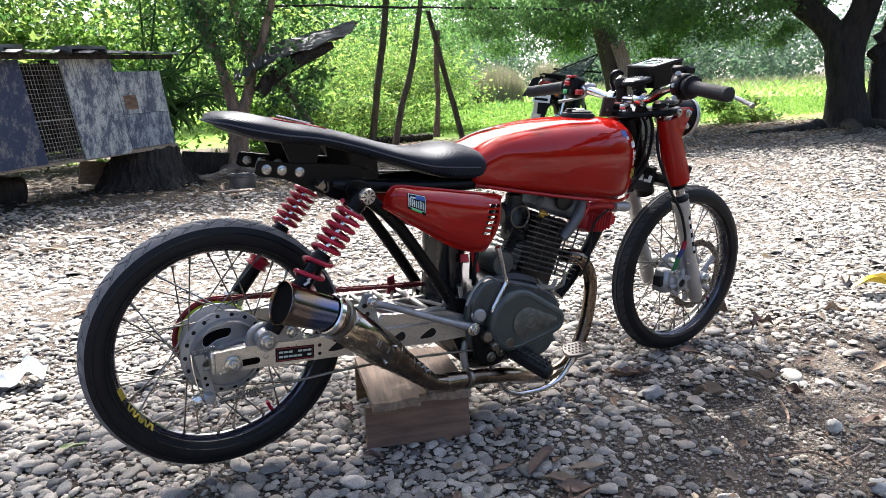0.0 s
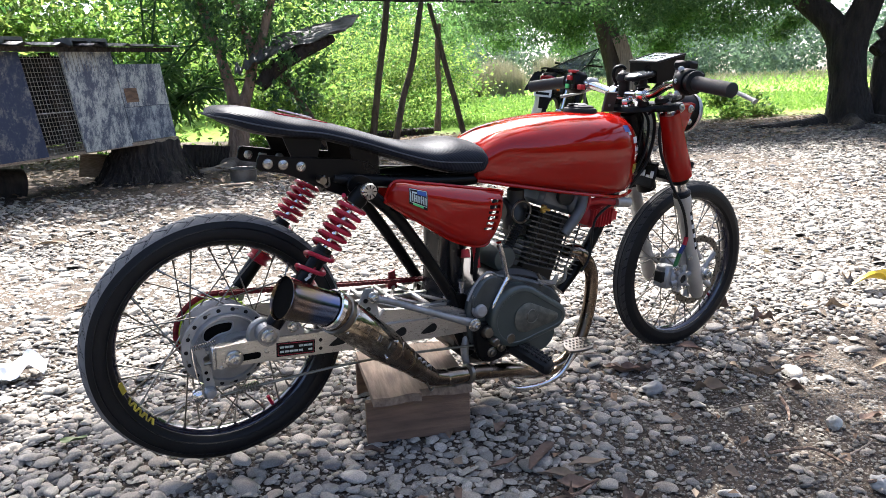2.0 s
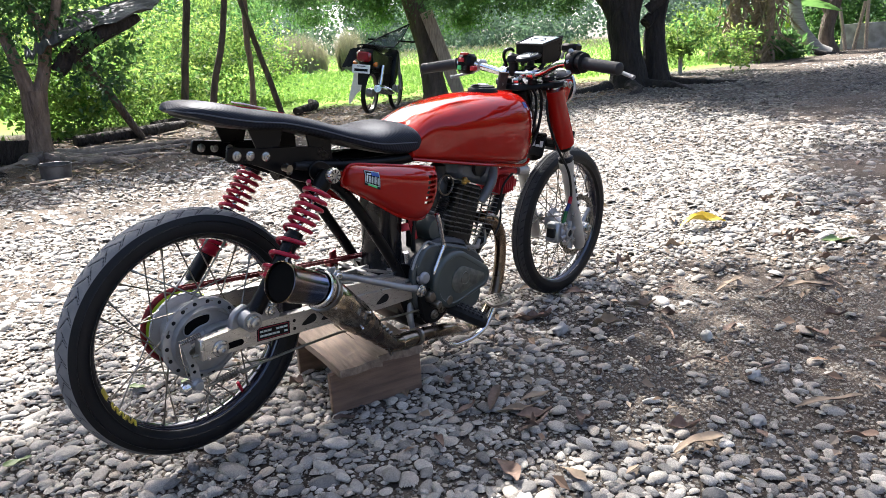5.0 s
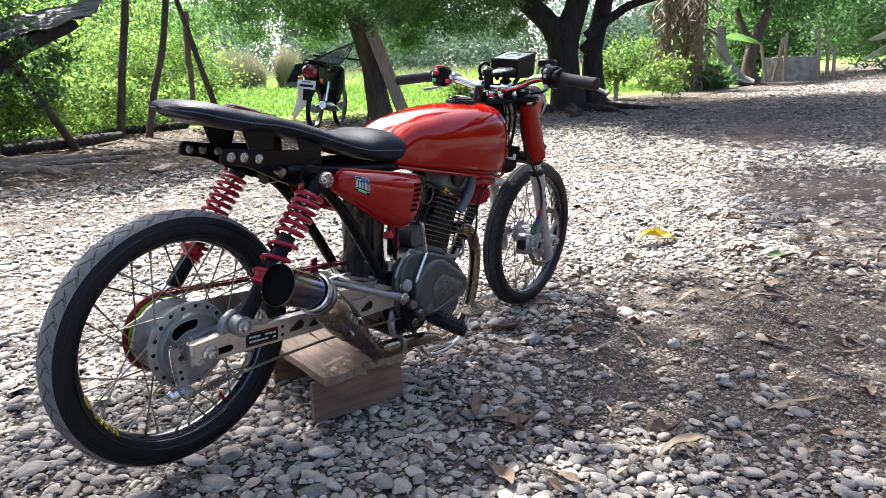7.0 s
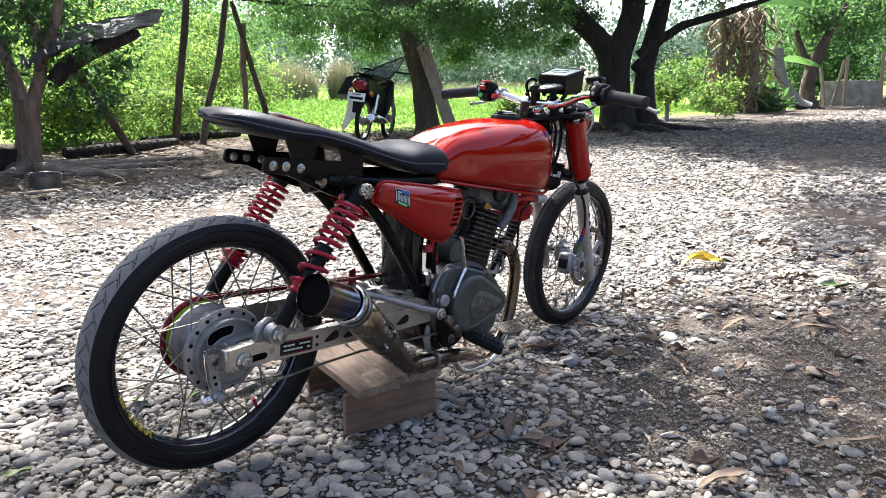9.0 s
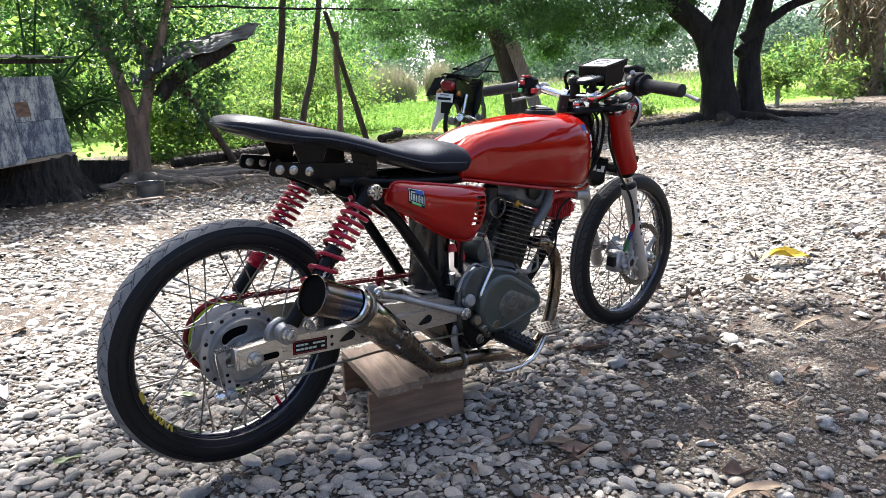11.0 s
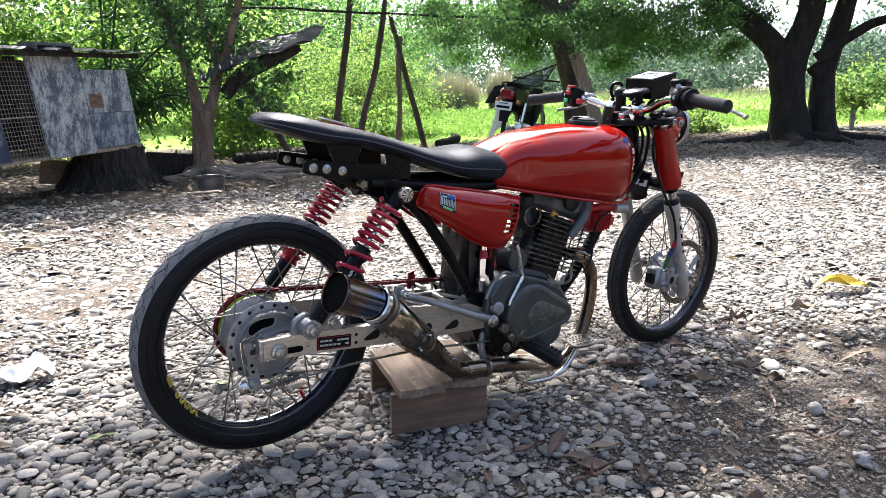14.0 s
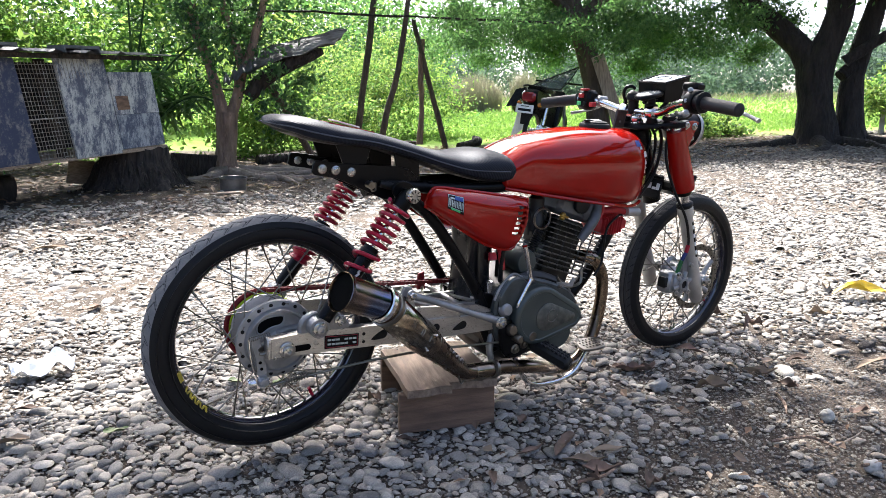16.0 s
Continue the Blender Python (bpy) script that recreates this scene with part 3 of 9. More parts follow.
def bed(name, area, step, size, sub, seed, label, keep, material=None, spread=0.42, claim=True, part_of=1.0, sink=(-0.30, 0.45), smooth=True, tilt=0.22):
    """A bed of worn stones lying side by side, joined."""
    r = np.random.default_rng(seed)
    x0, x1, y0, y1 = area
    gx_, gy_ = np.meshgrid(np.arange(x0, x1, step), np.arange(y0, y1, step * 0.87), indexing="ij")
    gx_ = gx_ + (np.arange(gx_.shape[1])[None, :] % 2) * step * 0.5
    px, py = gx_.ravel() + r.uniform(-0.36, 0.36, gx_.size) * step, gy_.ravel() + r.uniform(-0.36, 0.36, gx_.size) * step
    ok = (r.uniform(0, 1, len(px)) < part_of) & keep(px, py)
    px, py = px[ok], py[ok]
    sc = stone_sizes(r, len(px), size, spread)
    order = np.argsort(-sc[:, 0])
    px, py, sc = px[order], py[order], sc[order]
    ok = free(px, py, sc[:, 1], claim)
    px, py, sc = px[ok], py[ok], sc[ok]
    n = len(px)
    v, tf = river_stones(r, n, sub)
    v = turned(v * sc[:, None, :], r.uniform(0, 2 * math.pi, n), r.normal(0, tilt, n))
    z = ground_at(px, py) + sc[:, 2] * r.uniform(*sink, n)
    v += np.stack([px, py, z], 1)[:, None, :]
    f = tf[None] + (np.arange(n) * v.shape[1])[:, None, None]
    return tagged(raw(name, v.reshape(-1, 3), f.reshape(-1, 3), material or STONE, smooth=smooth), label, "gravel", kind="stuff")


def cover_share(x, y):
    """How closely the stones lie: thin on the packed soil in front of the motorcycle and under the trees."""
    q = np.array([noise.noise((p * 0.9, r * 0.9, 3.0)) + 0.6 * noise.noise((p * 3.1, r * 3.1, 7.0)) for p, r in zip(x, y)])
    bare = np.clip(1.45 - np.hypot((x - 1.55) / 1.35, (y + 1.0) / 0.85), 0, 0.82) * np.clip((x + 0.55 * y - 0.02) / 0.35, 0.15, 1)
    bare = np.maximum(bare, np.clip((y + 0.12 * x - 4.3) / 0.7, 0, 0.9))
    bare = np.maximum(bare, np.clip((x - 6.4) / 1.3, 0, 0.5) * (x < 14))
    return np.clip(1.0 - bare + 0.32 * q, 0.10, 1.0) ** 1.3


def near_eye(x, y):
    """The stretch of yard round the motorcycle."""
    return (np.hypot(x + 0.4, y + 1.3) < 3.1) & (y > -1.0 - 0.4 * np.maximum(x, 0)) & (y < 1.5) & (x > -0.95)


def kept(seed, zone):
    r = np.random.default_rng(seed)
    return lambda x, y: (r.uniform(0, 1, len(x)) < cover_share(x, y)) & zone(x, y) & (field_side(x, y) < 0.2)


def mid_yard(x, y):
    """The yard past the stretch round the motorcycle, as far as the great trees."""
    return ~near_eye(x, y) & (x > -1.05 - 0.05 * y) & (y > -0.75 - 0.36 * np.maximum(x, 0)) & (np.hypot(x + 0.4, y + 1.3) > 1.2)


def at_hand(x, y):
    return near_eye(x, y) & (np.hypot(x + 0.45, y + 1.4) < 2.15)


# the stones nearest the walk, each of its own, on a few shared shapes
stone_rng = np.random.default_rng(40)
shapes, tri_ = river_stones(stone_rng, 12, 3)
lobes = []
for k in range(12):
    me = raw("stone", shapes[k], tri_, STONE_ONE)
    lobes.append(me.data)
    bpy.data.objects.remove(me)
sx_, sy_ = stone_rng.uniform(-0.65, 1.75, 900), stone_rng.uniform(-1.05, 0.15, 900)
ok_ = near_eye(sx_, sy_) & (stone_rng.uniform(0, 1, 900) < cover_share(sx_, sy_) * 1.1) & (np.hypot(sx_ - 0.42, (sy_ - 0.05) * 1.2) > 0.30) & (np.abs(sy_ + 0.005) + np.clip(np.minimum(abs(sx_), abs(sx_ - 1.42)) - 0.12, 0, 1) > 0.075)
sx_, sy_ = sx_[ok_], sy_[ok_]
ss_ = stone_sizes(stone_rng, len(sx_), 0.0168, 0.26)
ok_ = np.zeros(len(sx_), bool)
for i in range(len(sx_)):
    ok_[i] = ok_[:i].sum() < 300 and not any((sx_[j] - sx_[i]) ** 2 + (sy_[j] - sy_[i]) ** 2 < (0.8 * (ss_[i, 0] + ss_[j, 0])) ** 2 for j in np.nonzero(ok_[:i])[0])
sx_, sy_, ss_ = sx_[ok_], sy_[ok_], ss_[ok_]
free(sx_, sy_, ss_[:, 0] * 0.95, True)
for i in range(len(sx_)):
    ob = new("stone", lobes[i % 12])
    ob.parent = ground
    ob.matrix_world = pose(sx_[i], sy_[i], ss_[i, 2] * stone_rng.uniform(-0.30, 0.3), stone_rng.normal(0, 6), stone_rng.normal(0, 6), stone_rng.uniform(0, 360)) @ Matrix.Diagonal((*ss_[i], 1))
bed("gravel", (-1.0, 2.8, -1.9, 1.5), 0.037, 0.0135, 2, 11, "grey rounded river stones lying close together", kept(1, at_hand), part_of=0.75)
bed("gravel", (-1.0, 2.8, -1.9, 1.5), 0.0205, 0.0080, 2, 12, "small grey river stones between the larger ones", kept(7, near_eye))
bed("gravel", (-1.0, 2.8, -1.9, 1.5), 0.040, 0.0148, 2, 18, "grey river gravel round the front wheel", kept(8, lambda x, y: near_eye(x, y) & ~at_hand(x, y)), part_of=0.7)
# fine gravel in the darker tone paints the shade between the stones
bed("fine_gravel", (-0.9, 2.6, -1.7, 0.6), 0.0120, 0.0040, 1, 22, "fine grey gravel between the stones", lambda x, y: near_eye(x, y) & (np.hypot(x + 0.45, y + 1.4) < 2.5), SHADED_GRIT, claim=False, part_of=0.8, sink=(-0.2, 0.5))
bed("fine_gravel", (2.0, 5.4, -1.9, 0.9), 0.030, 0.0072, 1, 24, "fine grey gravel on the packed soil past the front wheel", lambda x, y: (np.hypot(x + 0.45, y + 1.4) > 2.5) & (y > -0.75 - 0.36 * x), SHADED_GRIT, claim=False, part_of=0.9, sink=(-0.2, 0.5), smooth=False)
bed("gravel", (-1.3, 4.5, -2.5, 3.0), 0.047, 0.0170, 2, 13, "pale river gravel further into the yard", kept(2, mid_yard), part_of=0.75, sink=(-0.5, 0.1), tilt=0.26, spread=0.5)
bed("gravel", (-1.3, 4.5, -2.5, 3.0), 0.027, 0.0105, 1, 23, "small pale gravel further into the yard", kept(3, mid_yard), sink=(-0.5, 0.25), tilt=0.32, spread=0.5, smooth=False)
fill_rng = np.random.default_rng(77)
bed("fine_gravel", (2.4, 9.0, -2.6, 4.4), 0.045, 0.0135, 1, 25, "small gravel in the darker tone on the bare soil", lambda x, y: (np.hypot(x + 0.4, y + 1.3) > 3.0) & (fill_rng.uniform(0, 1, len(x)) > cover_share(x, y) * 1.15) & (y > -0.8 - 0.36 * x), SHADED_GRIT, claim=False, smooth=False, tilt=0.3)
bed("gravel", (-1.5, 7.2, -3.2, 5.0), 0.050, 0.0185, 1, 17, "pale river gravel in the middle of the yard", kept(6, lambda x, y: mid_yard(x, y) & ((x > 4.5) | (y > 3.0))), sink=(-0.5, 0.15), tilt=0.28, spread=0.5, smooth=False)
bed("gravel", (-6.0, 7.0, -6.0, 4.5), 0.12, 0.030, 1, 19, "scattered gravel over the rest of the yard", lambda x, y: ~near_eye(x, y) & ~mid_yard(x, y) & (np.hypot(x - 0.3, y + 0.8) < 6.5) & (np.hypot(x + 0.4, y + 1.3) > 0.15), claim=False)
bed("gravel", (-3.6, 4.2, -4.6, 3.4), 0.056, 0.0185, 1, 20, "pale river gravel on the open side of the yard", lambda x, y: ~near_eye(x, y) & ~mid_yard(x, y) & (np.hypot(x - 0.3, y + 0.8) < 3.4 + 0.5 * np.sin(3 * x) * np.sin(2.3 * y)), claim=False, smooth=False)
bed("gravel", (-4.0, 9.5, 4.2, 7.2), 0.06, 0.018, 1, 16, "scattered gravel under the trees", kept(4, lambda x, y: np.hypot(x, y) > 4), claim=False, smooth=False)
# darker gravel paints the great tree's shade on this stretch of drive
bed("gravel", (6.0, 14.0, -4.5, 5.4), 0.070, 0.024, 1, 14, "gravel on the drive, darkened in colour for the tree's shade", lambda x, y: np.hypot(x - 10, y) < 30, SHADED_GRIT, claim=False, part_of=0.9, smooth=False, sink=(-0.6, -0.1))
bed("gravel", (14.0, 27.0, -3.0, 4.0), 0.10, 0.030, 1, 15, "scattered gravel on the far drive", kept(5, lambda x, y: x > 0), claim=False, smooth=False, sink=(-0.6, -0.1))

# ---- trees and plants ----
def crown(center, radii, n, size, seed, hollow=0.35, clumps=14, flat=0.0):
    """Spots for leaves: clumps of leaves spread through a rounded crown."""
    r = np.random.default_rng(seed)
    d = r.normal(size=(clumps, 3))
    d /= np.linalg.norm(d, axis=1)[:, None]
    rad = r.uniform(hollow, 1.0, clumps) ** 0.6
    cc = d * rad[:, None] * radii
    w = r.dirichlet(np.ones(clumps) * 3)
    which = r.choice(clumps, n, p=w)
    cs = r.uniform(0.16, 0.36, clumps)
    spots = cc[which] + r.normal(size=(n, 3)) * cs[which][:, None] * np.asarray(radii) * 0.75
    spots[:, 2] -= flat * np.abs(spots[:, 0]) * 0.1
    return spots + center, r.uniform(0.6, 1.4, n) * size, r


def foliage(name, groups, material, parent=None, droop=0.5, wide=0.45, up=0.0):
    vs, fs, k = [], [], 0
    for spots, sizes, r in groups:
        v, f = blades(spots, sizes, r, droop, wide, up)
        vs.append(v)
        fs.append(f + k)
        k += len(v)
    ob = raw(name, np.concatenate(vs), np.concatenate(fs), material, smooth=False)
    ob.parent = parent
    return ob


def wood(points, radii, seed, rough=0.12, n=14, steps=5):
    """A trunk or limb: tapered, knotty."""
    s = Shape().tube(points, radii, n, steps)
    out = []
    for p in s.v:
        q = Vector(p)
        f = noise.noise(q * 3.1 + Vector((seed, 0, 0))) * rough
        out.append(q + noise.noise_vector(q * 2.3 + Vector((0, seed, 0))) * f * 0.6)
    s.v = [tuple(p) for p in out]
    return s


def tree(name, label, trunk, limbs, crowns, bark, leaves, seed, droop=0.6, wide=0.45):
    base = Vector(trunk[0][0])
    t = thing(name, label=label, category="tree")
    part("trunk", wood(trunk[0], trunk[1], seed), bark, t, angle=60)
    for i, (p, r) in enumerate(limbs):
        part("limb", wood(p, r, seed + i + 1, n=10), bark, t, angle=60)
    if crowns:
        foliage("crown", [crown(*c) for c in crowns], leaves, t, droop, wide)
    return t


# three-stemmed tree beside the hutch
forked = tree("forked_tree", "grey-barked forked tree hung with creeper leaves", ([(1.66, 6.24, 0.05), (1.66, 6.24, 0.2), (1.68, 6.23, 0.45), (1.70, 6.23, 0.74)], [0.20, 0.118, 0.102, 0.125]),
     [([(1.68, 6.23, 0.62), (1.60, 6.26, 1.0), (1.56, 6.27, 1.25), (1.46, 6.29, 1.55), (1.40, 6.3, 2.0), (1.3, 6.3, 3.2)], [0.075, 0.06, 0.055, 0.05, 0.045, 0.03]),
      ([(1.72, 6.22, 0.66), (1.84, 6.18, 0.98), (1.90, 6.17, 1.18), (2.03, 6.12, 1.55), (2.15, 6.1, 1.95), (2.5, 6.0, 3.2)], [0.07, 0.058, 0.052, 0.045, 0.04, 0.025]),
      ([(1.9, 6.17, 1.15), (1.85, 6.3, 1.5), (1.72, 6.4, 2.2)], [0.05, 0.045, 0.03])],
     [((1.75, 6.45, 1.6), (0.6, 0.3, 0.3), 900, 0.075, 21), ((1.74, 6.12, 1.55), (0.42, 0.22, 0.32), 330, 0.06, 29), ((2.3, 5.95, 1.2), (0.4, 0.18, 0.22), 240, 0.07, 30), ((1.9, 6.4, 2.5), (1.4, 0.9, 0.55), 2300, 0.08, 22), ((3.2, 7.7, 3.3), (1.9, 0.9, 0.22), 1400, 0.15, 28), ((2.55, 6.5, 1.0), (0.4, 0.3, 0.3), 260, 0.08, 27), ((3.5, 8.1, 4.1), (2.4, 1.3, 0.5), 3200, 0.17, 33), ((0.6, 7.6, 4.0), (2.0, 1.2, 0.5), 4200, 0.17, 34)], BARK, LEAF_A, 31, wide=0.6)
foliage("creeper", [crown((1.50, 6.15, 1.35), (0.22, 0.16, 0.45), 170, 0.052, 35), crown((1.98, 6.12, 1.2), (0.26, 0.16, 0.42), 190, 0.052, 36), crown((1.72, 6.25, 1.75), (0.5, 0.25, 0.3), 420, 0.056, 37), crown((2.25, 6.15, 0.72), (0.30, 0.2, 0.40), 240, 0.055, 38)], LEAF_D, forked, 0.7, 0.6)
forked.location = (-0.02, 0.0, 0.07)
for i, pts in enumerate(([(1.62, 6.2, 0.17), (1.75, 5.9, 0.14), (2.2, 5.75, 0.15), (2.9, 5.72, 0.16)], [(1.75, 6.15, 0.18), (2.1, 6.0, 0.16), (2.6, 5.95, 0.18), (3.3, 6.1, 0.17)], [(1.58, 6.2, 0.17), (1.35, 5.95, 0.13), (1.05, 5.9, 0.12)],
                         [(1.7, 6.1, 0.16), (1.85, 5.6, 0.12), (2.3, 5.35, 0.13), (2.7, 5.3, 0.11)])):
    tagged(part("tree_root", wood(pts, [0.07, 0.05, 0.035, 0.02], 50 + i, 0.06), ROOT), "grey surface root running over the soil", "root")

for i, pts in enumerate(([(1.81, 5.95, 0.15), (1.95, 5.56, 0.14), (2.11, 5.15, 0.11)], [(1.9, 6.3, 0.17), (2.26, 6.32, 0.17), (2.62, 6.01, 0.16), (2.73, 5.47, 0.12)], [(2.3, 6.9, 0.19), (2.7, 7.2, 0.2), (3.0, 7.1, 0.19), (3.19, 6.53, 0.16)],
                         [(1.62, 6.1, 0.19), (1.3, 6.25, 0.16), (0.93, 6.15, 0.13)], [(1.75, 6.0, 0.17), (1.95, 5.7, 0.14), (2.0, 5.3, 0.13), (2.03, 4.86, 0.09)])):
    tagged(part("tree_root", wood(pts, [0.055, 0.045, 0.032, 0.018][:len(pts)], 60 + i, 0.09), ROOT), "grey surface root running over the soil", "root")

# poles of a fence with a rail of thin branches
for nm, pts, rr in (("pole", [(4.10, 8.09, 0.15), (4.2, 8.03, 1.0), (4.28, 8.0, 1.5), (4.42, 7.93, 2.6)], [0.055, 0.05, 0.048, 0.045]),
                    ("pole", [(4.22, 7.57, 0.15), (4.35, 7.52, 0.8), (4.50, 7.43, 1.4), (4.66, 7.34, 2.5)], [0.05, 0.045, 0.042, 0.035]),
                    ("pole", [(5.53, 7.74, 0.15), (5.3, 7.88, 1.24), (5.1, 8.0, 2.2)], [0.045, 0.04, 0.035]),
                    ("pole", [(2.95, 6.9, 0.2), (2.6, 6.7, 0.7), (2.2, 6.5, 1.25)], [0.045, 0.045, 0.04])):
    tagged(part(nm, wood(pts, rr, rr[0] * 900, 0.05, 10), BARK_MID), "thin dark wooden pole standing at the field's edge", "pole", "poles at the field's edge")
tagged(part("rail", wood([(2.2, 8.2, 2.16), (3.4, 7.75, 2.15), (4.6, 7.15, 2.10), (6.33, 5.84, 1.97), (7.4, 6.4, 1.95)], [0.013, 0.016, 0.014, 0.017, 0.012], 71, 0.10, 8), BARK_DARK), "thin branch rail tied along the poles", "rail")
tagged(part("dry_vine", wood([(5.16, 7.97, 0.3), (5.2, 7.95, 0.9), (5.18, 7.95, 1.4), (5.22, 7.94, 1.9)], [0.06, 0.035, 0.05, 0.03], 73, 0.12, 8), BARK), "bundle of dry vines hanging beside a pole", "vine")

# leaning tree behind the parked motorcycle
tree("leaning_tree", "dark leaning tree behind a parked motorcycle", ([(7.72, 6.55, 0.15), (7.70, 6.57, 0.4), (7.63, 6.64, 1.13), (7.51, 6.77, 1.83), (7.35, 6.92, 2.4), (7.2, 7.1, 3.6)], [0.36, 0.20, 0.16, 0.16, 0.15, 0.13]),
     [([(7.5, 6.8, 2.0), (7.0, 6.9, 2.5), (6.3, 7.0, 2.9)], [0.11, 0.08, 0.05]), ([(7.45, 6.85, 2.2), (8.0, 6.6, 2.7), (8.8, 6.5, 3.0)], [0.11, 0.08, 0.05])],
     [((6.6, 7.6, 2.55), (1.6, 1.2, 0.75), 9000, 0.085, 41), ((8.6, 7.6, 2.45), (1.8, 1.2, 0.75), 9000, 0.085, 42), ((6.9, 9.3, 1.95), (1.0, 0.7, 0.42), 3600, 0.065, 46), ((8.3, 8.2, 1.92), (1.0, 0.7, 0.42), 4200, 0.065, 47), ((7.4, 8.8, 2.5), (2.0, 0.9, 0.4), 5000, 0.075, 48), ((7.6, 7.4, 3.6), (2.6, 1.8, 0.9), 8000, 0.10, 43), ((5.0, 6.1, 2.0), (0.8, 0.6, 0.32), 1000, 0.06, 51), ((6.0, 6.5, 1.84), (0.85, 0.6, 0.34), 1600, 0.06, 52), ((6.6, 5.4, 2.05), (0.8, 0.6, 0.32), 1300, 0.06, 53), ((7.4, 5.9, 1.86), (0.8, 0.6, 0.36), 1700, 0.06, 54)], BARK_MID, LEAF_A, 45, droop=0.9, wide=0.4)
foot_, head_ = Vector((7.86, 6.10, 0.16)), Vector((7.49, 6.47, 1.64))
d_ = (head_ - foot_).normalized()
s_ = d_.cross(Vector((0.78, 0.62, 0))).normalized()
lean_ = Matrix((s_, d_.cross(s_), d_)).transposed()
tagged(part("plank", Shape().box((foot_ + head_) / 2, (0.20, 0.035, (head_ - foot_).length), 0.004, lean_), WOOD_PALE), "weathered plank leaning against a tree", "plank")

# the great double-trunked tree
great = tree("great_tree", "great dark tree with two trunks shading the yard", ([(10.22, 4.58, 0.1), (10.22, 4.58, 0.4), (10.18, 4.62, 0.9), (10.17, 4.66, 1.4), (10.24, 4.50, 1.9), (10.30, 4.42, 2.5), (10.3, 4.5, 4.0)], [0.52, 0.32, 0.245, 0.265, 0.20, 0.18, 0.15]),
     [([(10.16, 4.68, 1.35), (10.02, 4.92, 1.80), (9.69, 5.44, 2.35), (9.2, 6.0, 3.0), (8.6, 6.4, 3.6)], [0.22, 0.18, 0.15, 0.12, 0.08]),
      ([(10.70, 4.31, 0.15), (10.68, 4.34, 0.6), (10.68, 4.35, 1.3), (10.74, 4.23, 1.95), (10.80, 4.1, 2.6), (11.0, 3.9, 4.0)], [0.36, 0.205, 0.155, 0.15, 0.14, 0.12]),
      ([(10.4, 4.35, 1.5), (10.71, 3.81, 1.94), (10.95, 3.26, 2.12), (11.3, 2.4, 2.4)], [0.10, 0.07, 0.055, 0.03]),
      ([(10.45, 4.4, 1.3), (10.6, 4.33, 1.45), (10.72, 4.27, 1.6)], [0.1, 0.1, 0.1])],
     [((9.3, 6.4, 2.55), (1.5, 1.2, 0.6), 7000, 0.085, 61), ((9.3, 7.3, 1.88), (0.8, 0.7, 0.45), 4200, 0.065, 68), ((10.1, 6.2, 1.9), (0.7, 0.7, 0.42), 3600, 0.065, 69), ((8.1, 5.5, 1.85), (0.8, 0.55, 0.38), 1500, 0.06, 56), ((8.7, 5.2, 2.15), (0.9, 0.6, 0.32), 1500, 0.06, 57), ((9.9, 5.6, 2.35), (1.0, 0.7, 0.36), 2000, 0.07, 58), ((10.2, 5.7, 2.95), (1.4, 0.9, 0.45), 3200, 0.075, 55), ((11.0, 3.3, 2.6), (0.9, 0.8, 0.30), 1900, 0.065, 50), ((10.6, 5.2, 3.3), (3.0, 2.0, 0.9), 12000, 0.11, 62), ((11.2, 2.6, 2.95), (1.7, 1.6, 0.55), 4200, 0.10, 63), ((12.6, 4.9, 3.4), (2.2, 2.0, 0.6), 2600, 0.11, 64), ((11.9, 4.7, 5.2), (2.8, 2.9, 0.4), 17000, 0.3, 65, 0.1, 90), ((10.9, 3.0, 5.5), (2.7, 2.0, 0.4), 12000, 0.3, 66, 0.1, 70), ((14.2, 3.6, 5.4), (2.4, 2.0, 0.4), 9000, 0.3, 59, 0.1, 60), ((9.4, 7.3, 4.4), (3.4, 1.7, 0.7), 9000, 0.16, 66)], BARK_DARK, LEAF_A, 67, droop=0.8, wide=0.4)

great.location = (0.05, -0.09, 0.0)
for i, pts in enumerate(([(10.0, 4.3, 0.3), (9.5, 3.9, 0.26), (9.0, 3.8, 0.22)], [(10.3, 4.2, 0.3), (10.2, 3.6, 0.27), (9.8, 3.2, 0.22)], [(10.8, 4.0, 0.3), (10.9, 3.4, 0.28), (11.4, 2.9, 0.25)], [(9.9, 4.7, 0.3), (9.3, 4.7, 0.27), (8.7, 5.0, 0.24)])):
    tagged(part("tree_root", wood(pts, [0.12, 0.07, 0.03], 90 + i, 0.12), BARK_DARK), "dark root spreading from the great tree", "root")

